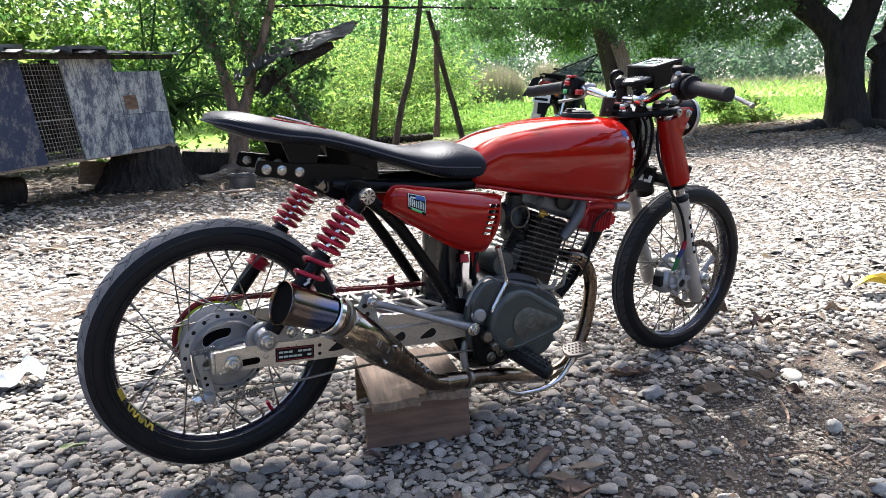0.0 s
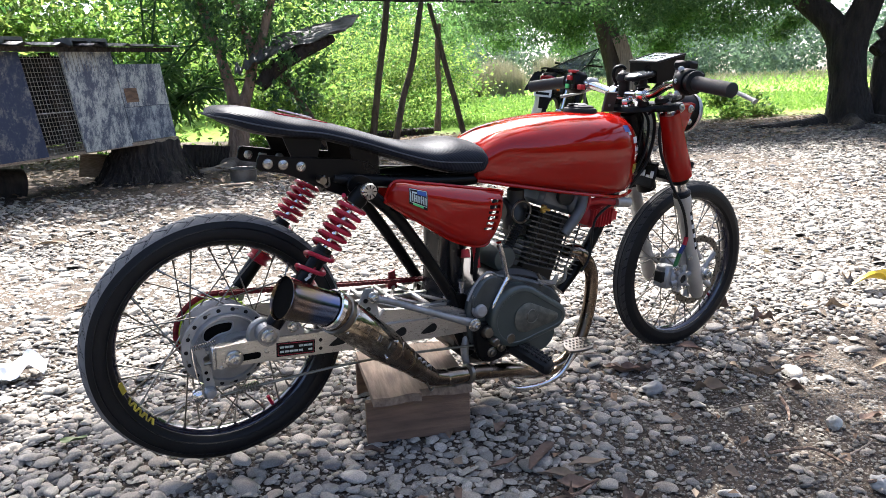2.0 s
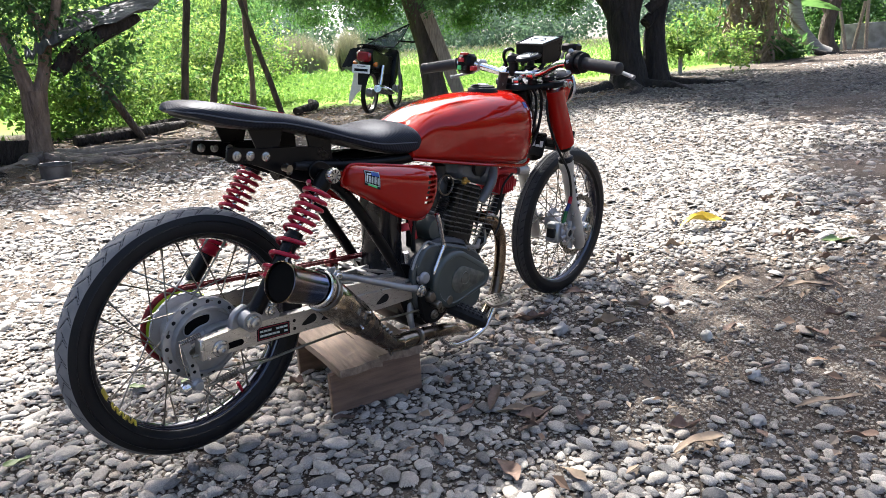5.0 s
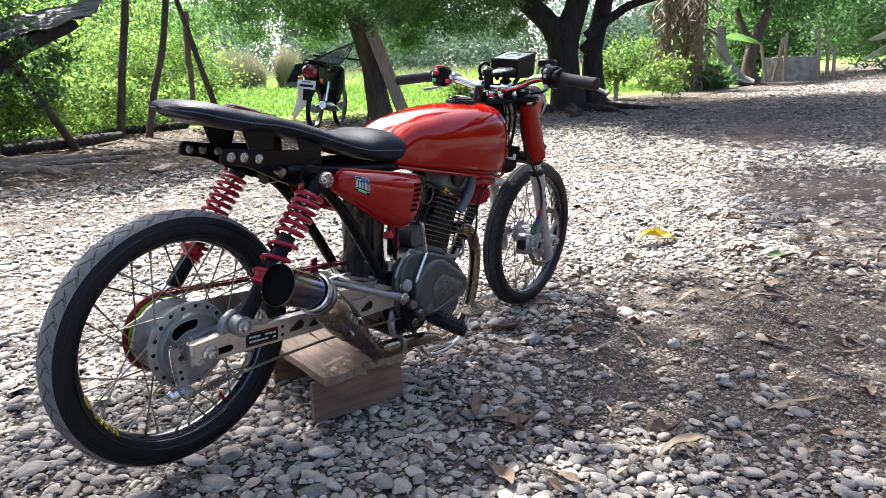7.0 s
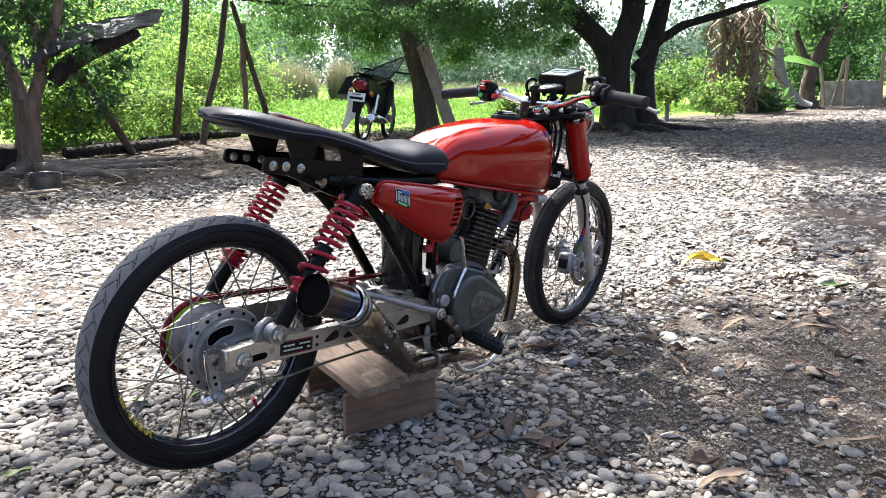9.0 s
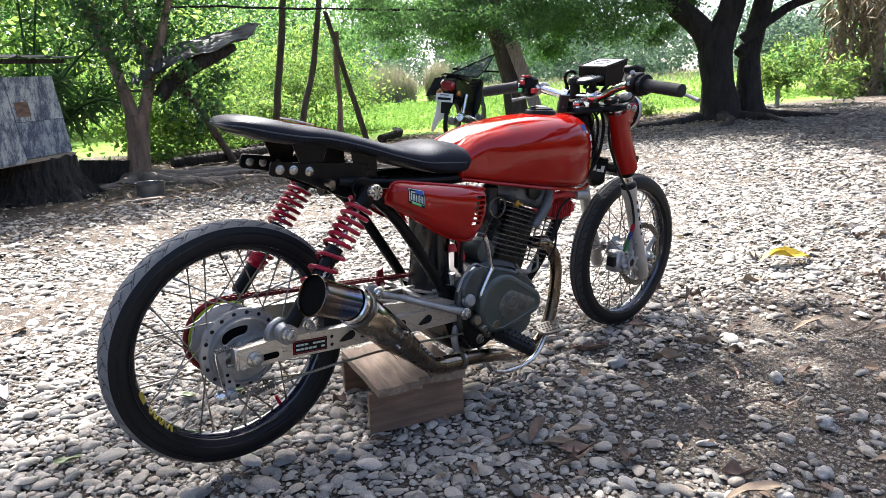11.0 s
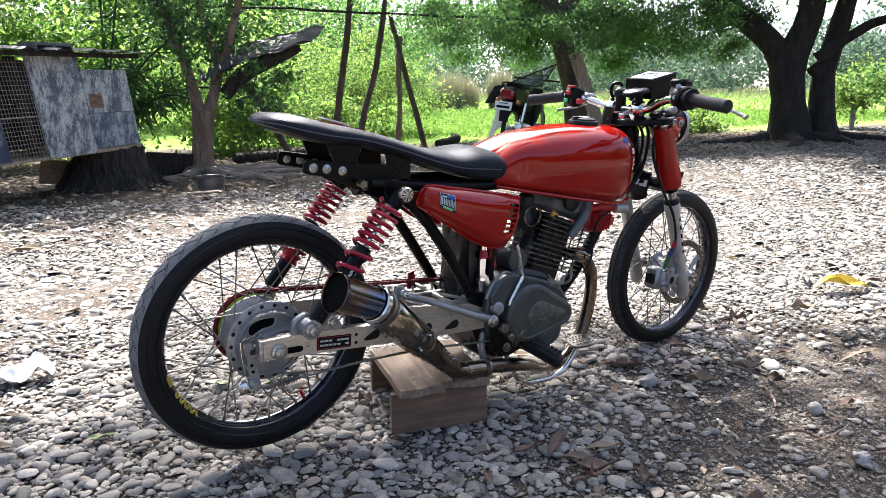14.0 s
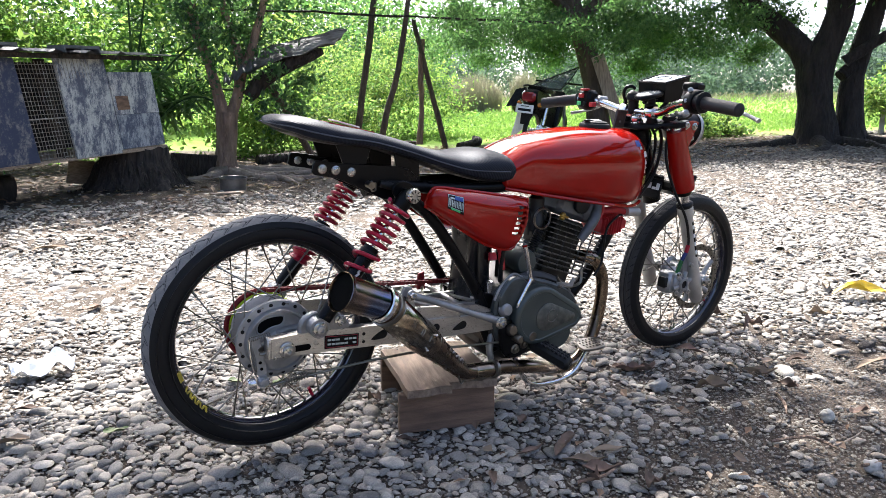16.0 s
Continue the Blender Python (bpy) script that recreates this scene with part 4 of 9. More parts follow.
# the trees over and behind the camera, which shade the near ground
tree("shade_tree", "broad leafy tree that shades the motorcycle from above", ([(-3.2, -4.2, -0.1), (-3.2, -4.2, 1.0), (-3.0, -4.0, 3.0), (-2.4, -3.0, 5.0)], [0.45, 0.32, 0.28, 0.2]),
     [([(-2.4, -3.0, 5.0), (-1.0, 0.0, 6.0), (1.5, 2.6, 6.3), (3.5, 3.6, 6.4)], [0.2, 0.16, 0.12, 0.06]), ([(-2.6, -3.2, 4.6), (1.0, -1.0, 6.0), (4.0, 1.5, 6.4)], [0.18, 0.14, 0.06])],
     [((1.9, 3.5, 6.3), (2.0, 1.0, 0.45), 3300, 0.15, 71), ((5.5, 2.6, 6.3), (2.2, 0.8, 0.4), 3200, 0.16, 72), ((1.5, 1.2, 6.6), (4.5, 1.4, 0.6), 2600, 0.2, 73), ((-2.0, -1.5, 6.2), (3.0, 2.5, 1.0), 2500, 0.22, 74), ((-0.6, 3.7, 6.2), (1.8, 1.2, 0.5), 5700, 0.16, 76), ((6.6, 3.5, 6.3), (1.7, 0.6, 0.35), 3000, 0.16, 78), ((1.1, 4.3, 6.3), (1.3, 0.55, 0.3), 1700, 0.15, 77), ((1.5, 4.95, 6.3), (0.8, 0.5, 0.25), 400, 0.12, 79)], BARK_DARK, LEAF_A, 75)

# undergrowth behind the poles, bushes, field plants
def thicket(name, label, boxes, material, size, seed, up=0.2, wide=0.5, category="bush", parent=None):
    gs = []
    for i, (c, rad, n) in enumerate(boxes):
        c = (c[0], c[1], c[2] + float(ground_at(c[0], c[1])))
        gs.append(crown(c, rad, n, size, seed + i, 0.2, max(8, n // 160)))
    ob = foliage(name, gs, material, parent, 0.2, wide, up)
    return tagged(ob, label, category, kind="stuff")


thicket("undergrowth", "sunlit light green creepers and shrubs behind the fence poles", [((4.9, 9.6, 0.75), (1.3, 0.7, 0.85), 6500), ((6.4, 10.2, 0.6), (1.5, 0.8, 0.7), 6000), ((3.3, 9.2, 0.9), (1.2, 0.7, 1.0), 6500), ((5.2, 10.6, 1.6), (2.2, 0.5, 0.8), 7000), ((3.6, 8.4, 0.35), (1.2, 0.4, 0.4), 4200), ((2.7, 8.5, 0.55), (0.8, 0.4, 0.5), 2600)], LEAF_B, 0.062, 81)
thicket("undergrowth", "dark green undergrowth behind the hutch and tree", [((2.6, 8.0, 0.40), (0.9, 0.5, 0.50), 1500), ((0.6, 8.2, 0.9), (1.3, 0.6, 0.9), 5000)], LEAF_C, 0.09, 91)
thicket("undergrowth", "light green shrubs and creepers behind the hutch", [((-1.6, 7.6, 1.1), (1.6, 0.7, 1.1), 6000), ((1.5, 8.6, 2.0), (2.2, 0.7, 1.2), 4200), ((-1.5, 8.6, 2.2), (2.5, 0.7, 1.2), 7000)], LEAF_B, 0.10, 95)
thicket("tall_trees", "high light green trees behind the yard", [((0.2, 14.5, 2.9), (4.6, 1.5, 2.6), 15000), ((5.5, 16.5, 2.6), (3.8, 1.5, 2.5), 17000), ((10.0, 20.0, 2.4), (3.2, 1.5, 2.0), 9000), ((-5.0, 12.5, 2.8), (3.2, 1.5, 2.4), 8000)], LEAF_A, 0.17, 101, category="trees")
thicket("bush", "leafy green bush beside the drive", [((13.3, 4.85, 0.72), (0.6, 0.65, 0.66), 2000), ((13.9, 4.2, 0.50), (0.5, 0.5, 0.46), 1100), ((10.6, 6.6, 0.25), (0.9, 0.5, 0.3), 2500)], LEAF_B, 0.085, 111)


def field_plants(name, n, area, size, seed, material, label, up=0.75, keep=None, wide=0.5):
    r = np.random.default_rng(seed)
    x, y = r.uniform(area[0], area[1], n), r.uniform(area[2], area[3], n)
    ok = field_side(x, y) > r.uniform(0, 0.8, n)
    if keep is not None:
        ok &= keep(x, y)
    x, y = x[ok], y[ok]
    spots = np.stack([x, y, ground_at(x, y) + r.uniform(0.0, size * 0.7, len(x))], 1)
    v, f = blades(spots, r.uniform(0.6, 1.4, len(x)) * size, r, 0.0, wide, up)
    return tagged(raw(name, v, f, material, smooth=False), label, "plants", kind="stuff")


field_plants("field_plants", 62000, (3.0, 20.0, 5.0, 20.0), 0.058, 121, GRASS, "bright green low plants covering the field", wide=0.75)
field_plants("field_grass", 44000, (6.0, 60.0, 6.0, 60.0), 0.13, 122, GRASS, "bright green grass of the far field", keep=lambda x, y: np.hypot(x, y) > 17, wide=0.4)
field_plants("dry_grass", 5000, (20.0, 60.0, 10.0, 45.0), 0.35, 123, STRAW, "pale dry grass at the far end of the field", keep=lambda x, y: np.hypot(x, y) > 30, wide=0.08)
r_ = np.random.default_rng(131)
n_ = 9000
ra, rr_ = r_.uniform(0, 2 * math.pi, n_), np.sqrt(r_.uniform(0, 1, n_)) * 1.05
sx, sy = 15.9 + rr_ * np.cos(ra), 21.6 + rr_ * np.sin(ra)
sx[7000:], sy[7000:] = 16.6 + 0.4 * rr_[7000:] * np.cos(ra[7000:]), 19.4 + 0.4 * rr_[7000:] * np.sin(ra[7000:])
tall = r_.uniform(0.8, 1.75, n_) * (1 - 0.35 * (np.where(np.arange(n_) < 7000, rr_, rr_ * 0.4) / 1.05) ** 2)
lean = r_.normal(0, 0.13, (n_, 2)) * tall[:, None]
foot = np.stack([sx, sy, ground_at(sx, sy)], 1)
wid = np.stack([np.cos(ra + 1), np.sin(ra + 1), 0 * ra], 1) * 0.011
tip_ = foot + np.stack([lean[:, 0], lean[:, 1], tall], 1)
v = np.stack([foot - wid, foot + wid, tip_], 1).reshape(-1, 3)
f = np.arange(n_ * 3).reshape(-1, 3)
tagged(raw("dry_reeds", v, f, STRAW, smooth=False), "clump of dry brown reeds in the field", "reeds", kind="stuff")


def far_wood(name, r0, r1, n, hgt, size, seed, material, a0=-8, a1=110):
    r = np.random.default_rng(seed)
    k = max(40, n // 800)                                # so many trees, each with its own rounded crown
    a = np.radians(r.uniform(a0, a1, k))
    d = r.uniform(r0, r1, k)
    tall = hgt * r.uniform(0.58, 1.0, k)
    wide = tall * r.uniform(0.45, 0.75, k)
    which = r.integers(0, k, n)
    way = r.normal(size=(n, 3))
    way /= np.linalg.norm(way, axis=1)[:, None]
    lump = 1 + 0.22 * np.sin(way[:, 0] * 5 + which) * np.sin(way[:, 2] * 6 + 2 * which) + r.normal(0, 0.07, n)
    rad = (r.uniform(0.55, 1.0, n) ** 0.4 * lump)[:, None]
    x, y = (d * np.cos(a))[which], (d * np.sin(a))[which]
    spots = np.stack([x, y, ground_at(x, y) + tall[which] * 0.5], 1) + way * rad * np.stack([wide[which], wide[which], tall[which] * 0.52], 1)
    v, f = blades(spots, r.uniform(0.6, 1.4, n) * size, r, 0.3, 0.7)
    return tagged(raw(name, v, f, material, smooth=False), "ring of green trees far round the yard, the stretch behind added unseen", "trees", kind="stuff")


far_wood("far_trees", 60, 78, 150000, 6.6, 0.34, 141, HAZED_LEAF)
# unseen trees added behind the camera to darken reflections and cut the sky
far_wood("unseen_trees", 19, 26, 14000, 6.0, 0.8, 142, LEAF_D, 125, 345)

# leaf litter on the soil under the trees
r_ = np.random.default_rng(191)
n_ = 5200
lx, ly = r_.uniform(-3.5, 12.0, n_), r_.uniform(3.9, 8.0, n_)
ok_ = (ly + 0.12 * lx > 4.3 + r_.uniform(0, 0.8, n_)) & (field_side(lx, ly) < 0.4)
lx, ly = lx[ok_], ly[ok_]
ln_ = len(lx)
aw = r_.uniform(0, 2 * math.pi, ln_)
sz_ = r_.uniform(0.035, 0.11, ln_)
dv = np.stack([np.cos(aw), np.sin(aw), r_.normal(0, 0.15, ln_)], 1) * sz_[:, None]
sv = np.stack([-np.sin(aw), np.cos(aw), r_.normal(0, 0.3, ln_)], 1) * sz_[:, None] * 0.22
o_ = np.stack([lx, ly, ground_at(lx, ly) + 0.018], 1)
v = np.stack([o_, o_ + dv * 0.45 + sv + [0, 0, 0.008], o_ + dv, o_ + dv * 0.45 - sv + [0, 0, 0.008]], 1).reshape(-1, 3)
k = np.arange(ln_)[:, None] * 4
tagged(raw("leaf_litter", v, np.concatenate([k + [0, 1, 2], k + [0, 2, 3]], 0), LITTER, smooth=False), "dry brown leaf litter on the dark soil", "leaf litter", kind="stuff")

# ---- animal hutch of old boards ----
HL, HD, HN = Vector((-0.505, 4.50, 0)), Vector((0.793, 0.609, 0)), Vector((-0.609, 0.793, 0))
def hutch_at(s, d, z):
    """Along the front, back from it, up; the old hutch has sagged to one side."""
    return HL + HD * (s - 0.17 * (z - 0.45)) + HN * d + Vector((0, 0, z + 0.046 * s))
def slab(s0, s1, d0, d1, z0, z1, skew=0.0):
    v = [hutch_at(s + skew * (z > z0), d, z) for s in (s0, s1) for d in (d0, d1) for z in (z0, z1)]
    return Shape().add(v, [(0, 1, 3, 2), (4, 6, 7, 5), (0, 4, 5, 1), (2, 3, 7, 6), (0, 2, 6, 4), (1, 5, 7, 3)])
hutch = thing("animal_hutch", label="raised animal hutch of flaking blue and white boards", category="hutch")
part("front_panel", slab(-0.75, 0.37, -0.012, 0.01, 0.42, 1.20), HUTCH_BLUE, hutch, "flaking dark blue board")
part("front_panel", slab(0.72, 1.215, -0.014, 0.008, 0.41, 1.22), HUTCH_WHITE, hutch, "flaking white and blue board")
part("front_panel", slab(1.22, 1.74, -0.020, 0.004, 0.74, 1.10), HUTCH_WHITE, hutch, "flaking white board")
part("front_panel", slab(1.225, 1.745, -0.012, 0.010, 0.44, 0.737), HUTCH_PALE, hutch, "flaking pale blue board")
part("panel_seam", slab(1.205, 1.228, -0.004, 0.01, 0.42, 1.2), SOOT_HOLE_DARK, hutch)
part("patch", slab(1.25, 1.39, -0.024, -0.019, 0.78, 0.90), WOOD_PLY, hutch)
part("lower_edge", slab(1.20, 1.76, -0.02, 0.03, 0.405, 0.435), WOOD, hutch)
part("end_wall", slab(1.72, 1.74, 0.012, 0.75, 0.44, 1.10), HUTCH_BLUE, hutch)
part("back_wall", slab(-0.75, 1.74, 0.74, 0.76, 0.43, 1.2), INSIDE_SHADE, hutch)
part("floor_board", slab(-0.75, 1.74, 0.0, 0.76, 0.40, 0.425), WOOD, hutch)
part("inner_post", slab(0.64, 0.69, 0.05, 0.12, 0.42, 1.2), BARK_DARK, hutch)
part("shelf", slab(0.37, 0.72, 0.25, 0.60, 0.70, 0.72), INSIDE_SHADE, hutch)
for i in range(13):
    s0 = 0.375 + i * 0.029
    part("mesh_wire", Shape().tube([hutch_at(s0, -0.004, 0.42), hutch_at(s0, -0.004, 1.18)], 0.0022, 5), RUST, hutch)
for i in range(22):
    z0 = 0.44 + i * 0.034
    part("mesh_wire", Shape().tube([hutch_at(0.37, -0.006, z0), hutch_at(0.73, -0.006, z0)], 0.0022 if i != 9 else 0.006, 5), RUST, hutch)
for i in range(10):
    part("mesh_wire", Shape().tube([hutch_at(0.72 + i * 0.035, -0.02, 1.05), hutch_at(0.72 + i * 0.035, -0.02, 1.2)], 0.002, 5), RUST, hutch)
rows = []
for i in range(90):
    s0 = -0.85 + i * 2.75 / 89
    rows.append([hutch_at(s0, d, 1.245 + 0.022 * max(0.0, math.cos(s0 * 19.6)) ** 6 + 0.06 * (d + 0.15)) for d in np.linspace(-0.16, 0.85, 6)])
part("roof_sheet", Shape().grid(rows, closed=False).grid([[p + Vector((0, 0, -0.006)) for p in r] for r in rows], closed=False), ZINC, hutch, "rusty corrugated roof sheet", angle=70)
# near-black rafter carries the shade under the roof sheet
part("roof_rafter", slab(-0.8, 1.85, -0.10, -0.06, 1.20, 1.235), BARK_DARK, hutch)
for s0, s1 in ((-0.05, 0.45), (0.86, 1.22)):
    b = Shape()
    n_c = 3 if s0 < 0 else 2
    w = (s1 - s0) / n_c
    for z0, z1 in ((1.225, 1.245), (1.285, 1.31)):
        sl = slab(s0, s1, 0.0, 0.18, z0, z1)
        b.add(sl.v, sl.f)
    for i in range(n_c + 1):
        sl = slab(max(s0, s0 + i * w - 0.015), min(s1, s0 + i * w + 0.015), 0.0, 0.18, 1.245, 1.285)
        b.add(sl.v, sl.f)
    tagged(part("concrete_block", b, SHADED_BLOCK, flat=True), "grey hollow concrete block weighing down the hutch roof", "block", "blocks on the roof")
# flared stump carrying the hutch's end
rings = []
for i in range(13):
    z = i / 12
    ring = []
    for j in range(90):
        a = 2 * math.pi * j / 90
        fl = 0.27 + 0.20 * (1 - z) ** 2.2 * (1 + 0.35 * math.sin(a * 5 + 1) + 0.2 * math.sin(a * 9))
        ring.append((0.62 + fl * math.cos(a) * 1.1, 5.62 + fl * math.sin(a) * 0.9, 0.06 + 0.42 * z))
    rings.append(ring)
sh = Shape().grid(rings)
sh.v = [tuple(Vector(p) + noise.noise_vector(Vector((p[0] * 22, p[1] * 22, p[2] * 5))) * 0.035) for p in sh.v]
stump = tagged(part("tree_stump", sh, STUMP, angle=70), "dark flared palm stump with matted root fibres under the hutch", "stump")
fib, fr_ = Shape(), random.Random(5)
for i in range(420):
    a, z = fr_.uniform(0, 2 * math.pi), fr_.uniform(0.02, 0.34)
    q = 0.29 + 0.22 * (1 - z / 0.42) ** 2.0
    b0 = Vector((0.62 + q * math.cos(a) * 1.1, 5.62 + q * math.sin(a) * 0.9, 0.06 + z))
    L = fr_.uniform(0.06, 0.15)
    b1 = b0 + Vector((math.cos(a + fr_.uniform(-0.5, 0.5)) * L * 0.45, math.sin(a + fr_.uniform(-0.5, 0.5)) * L * 0.45, -L * 0.8))
    b1.z = max(b1.z, 0.10)
    fib.tube([b0, (b0 + b1) / 2 + Vector((0, 0, 0.012)), b1], [0.006, 0.005, 0.002], 4)
part("root_mat", fib, STUMP, stump, "matted dark root fibres", angle=80)
tagged(part("log", wood([(-1.6, 4.9, 0.22), (-0.9, 5.05, 0.22), (-0.42, 5.2, 0.20)], [0.14, 0.14, 0.13], 5, 0.08), STUMP), "dark charred log under the hutch", "log")
tagged(part("scrap_board", Shape().box((0.28, 5.75, 0.26), (0.5, 0.02, 0.22), 0.003, Euler((0.2, 0.12, 0.3)).to_matrix()), WOOD), "scrap board leaning under the hutch", "board")
tagged(part("scrap_board", Shape().box((1.25, 6.1, 0.27), (0.55, 0.02, 0.24), 0.003, Euler((0.3, 0.1, 0.35)).to_matrix()), BARK_DARK), "dark scrap board leaning behind the tree stump", "board")
# pot by the tree
pot = Shape().lathe([(0.105, 0.0), (0.115, 0.01), (0.122, 0.11), (0.130, 0.118), (0.130, 0.124), (0.118, 0.122), (0.108, 0.02), (0.0, 0.015)], (1.33, 4.93, 0.10), (0.02, -0.05, 1), 36)
tagged(part("metal_pot", pot, POT), "dented grey metal pot standing on the soil", "pot")
tagged(part("flat_board", Shape().box((1.22, 4.72, 0.105), (0.30, 0.10, 0.015), 0.003, Euler((0, 0, 0.2)).to_matrix()), WOOD), "small flat board lying on the soil", "board")
tagged(part("flat_board", Shape().box((2.75, 4.72, 0.12), (0.55, 0.12, 0.02), 0.004, Euler((0, 0, 0.75)).to_matrix()), WOOD), "weathered plank lying on the soil", "board")
# corrugated sheet roof caught in the tree
rows = []
A, B, C, D = Vector((1.83, 5.95, 1.27)), Vector((2.74, 5.69, 1.53)), Vector((2.10, 6.62, 1.55)), Vector((3.14, 6.20, 1.76))
for i in range(36):
    s0 = i / 35
    rag = 0.10 * abs(noise.noise(Vector((i * 0.37, 4, 0))))            # ragged near edge
    rows.append([(A.lerp(B, s0)).lerp(C.lerp(D, s0), rag + (1 - rag) * d) + Vector((0, 0, 0.009 * math.cos(d * 62) + 0.05 * noise.noise(Vector((s0 * 4, d * 3, 2))) - 0.06 * (1 - s0) ** 3)) for d in np.linspace(0, 1, 60)])
tagged(part("roof_sheet", Shape().grid(rows, closed=False).grid([[p + Vector((0, 0, -0.006)) for p in r] for r in rows], closed=False), ZINC, angle=70), "rusty corrugated sheet of a lean-to roof", "sheet")
rows = []
for i in range(30):
    s0 = i / 29
    rows.append([Vector((1.60, 6.0, 1.08)).lerp(Vector((1.90, 5.95, 1.27)), s0) + Vector((0.05 * d, 0.16 * d, 0.10 * d + 0.02 * math.sin(s0 * 22) + 0.04 * noise.noise(Vector((s0 * 6, d * 4, 5))))) for d in (0, 0.3, 0.6, 1)])
tagged(part("torn_sheet", Shape().grid(rows, closed=False).grid([[p + Vector((0, 0, -0.006)) for p in r] for r in rows], closed=False), ZINC, angle=70), "torn corner of corrugated sheet caught in the tree", "sheet")
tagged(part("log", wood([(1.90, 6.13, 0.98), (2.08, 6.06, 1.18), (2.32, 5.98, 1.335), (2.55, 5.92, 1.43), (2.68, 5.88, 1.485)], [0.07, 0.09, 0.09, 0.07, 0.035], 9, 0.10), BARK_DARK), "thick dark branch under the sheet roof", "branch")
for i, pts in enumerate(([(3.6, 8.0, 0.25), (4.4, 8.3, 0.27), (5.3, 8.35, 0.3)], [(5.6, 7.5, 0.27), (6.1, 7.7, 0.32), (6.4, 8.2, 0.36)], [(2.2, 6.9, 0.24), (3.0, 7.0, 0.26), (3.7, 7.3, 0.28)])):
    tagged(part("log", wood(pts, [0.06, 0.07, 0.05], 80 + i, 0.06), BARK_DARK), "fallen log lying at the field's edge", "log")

# palm-like fronds behind the hutch
fr = thing("palm", label="spiky dark green palm behind the hutch", category="palm")
r_ = np.random.default_rng(77)
for i in range(15):
    a, el = r_.uniform(0, 2 * math.pi), r_.uniform(0.5, 1.35)
    L = r_.uniform(1.2, 1.9)
    base = Vector((1.0 + r_.uniform(-0.2, 0.2), 7.2 + r_.uniform(-0.2, 0.2), 0.6))
    d = Vector((math.cos(a) * math.cos(el), math.sin(a) * math.cos(el) * 0.6, math.sin(el)))
    sp_, sz = [], []
    for k in range(46):
        t = 0.2 + 0.8 * k / 45
        sp_.append(base + d * (L * t) + Vector((0, 0, -0.55 * t * t * L * math.cos(el))))
        sz.append(0.42 * (1 - 0.55 * t))
    v, f = blades(np.array(sp_), np.array(sz), r_, 0.4, 0.09)
    ob = raw("frond", v, f, LEAF_A, smooth=False)
    ob.parent = fr
    part("frond_stem", Shape().tube([tuple(base)] + [tuple(p) for p in sp_[::9]], 0.012, 6), LEAF_D, fr)

# ---- parked motorcycle under the leaning tree ----
px_, py_ = Vector((1.04, 0.58, 0)).normalized(), Vector((-0.58, 1.04, 0)).normalized()
PARK = Matrix(((px_.x, py_.x, 0, 5.86), (px_.y, py_.y, 0, 6.12), (0, 0, 1, 0.225), (0, 0, 0, 1))) @ Matrix.Rotation(radians(7), 4, "X")
pk = thing("parked_motorcycle", m=PARK, label="old underbone motorcycle with a tarp over its handlebar", category="motorcycle")
for u in (0.0, 1.18):
    w_ = part("wheel", Shape().lathe([(0.255, -0.018), (0.279, -0.033), (0.292, -0.02), (0.295, 0), (0.292, 0.02), (0.279, 0.033), (0.255, 0.018)], (u, 0, 0.29), (0, 1, 0), 48, True), RUBBER, pk, "black spoked wheel")
    part("rim", Shape().lathe([(0.238, -0.02), (0.256, -0.022), (0.256, 0.022), (0.238, 0.02)], (u, 0, 0.29), (0, 1, 0), 48, True), STEEL, w_)
    part("hub", Shape().lathe([(0.05, -0.05), (0.06, -0.04), (0.06, 0.04), (0.05, 0.05)], (u, 0, 0.29), (0, 1, 0), 24), ALLOY, w_)
    for i in range(18):
        a = 2 * math.pi * i / 18
        part("spoke", Shape().tube([(u + 0.05 * math.cos(a + 0.6), 0.035 * (-1) ** i, 0.29 + 0.05 * math.sin(a + 0.6)), (u + 0.24 * math.cos(a), 0, 0.29 + 0.24 * math.sin(a))], 0.0018, 5), STEEL, w_)
part("rear_fender", Shape().grid([[(0.0 + 0.33 * math.cos(a), v, 0.29 + 0.33 * math.sin(a) + 0.015 * (1 - abs(v) / 0.06)) for v in (-0.06, -0.03, 0, 0.03, 0.06)] for a in np.linspace(0.3, 2.6, 18)], closed=False), BLACK_MATT, pk)
part("tail_body", Shape().plate(smoothed([(-0.20, 0.66), (-0.27, 0.84), (-0.1, 0.88), (0.45, 0.78), (0.55, 0.55), (0.3, 0.54), (0.0, 0.60)], 3), -0.105, 0.105, 0.04), BLACK, pk)
part("tail_light", Shape().box((-0.245, 0.015, 0.78), (0.09, 0.21, 0.15), 0.035), TAIL, pk, "red tail lamp")
for sg in (-1, 1):
    part("turn_signal", Shape().lathe([(0.02, 0), (0.035, 0.02), (0.03, 0.05)], (-0.22, sg * 0.12, 0.68), (0, sg, 0), 16), AMBER, pk)
part("number_plate", Shape().box((-0.30, 0.03, 0.615), (0.008, 0.25, 0.115), 0.002, Matrix.Rotation(0.15, 3, "Y")), WHITE, pk, "white plate with dark bars")
part("plate_marks", Shape().box((-0.305, 0.03, 0.60), (0.004, 0.19, 0.035), 0.001, Matrix.Rotation(0.15, 3, "Y")).box((-0.302, 0.03, 0.650), (0.004, 0.12, 0.010), 0.001, Matrix.Rotation(0.15, 3, "Y")), BLACK, pk)
part("mud_flap", Shape().box((-0.29, 0.01, 0.48), (0.01, 0.13, 0.15), 0.002), BLACK_MATT, pk)
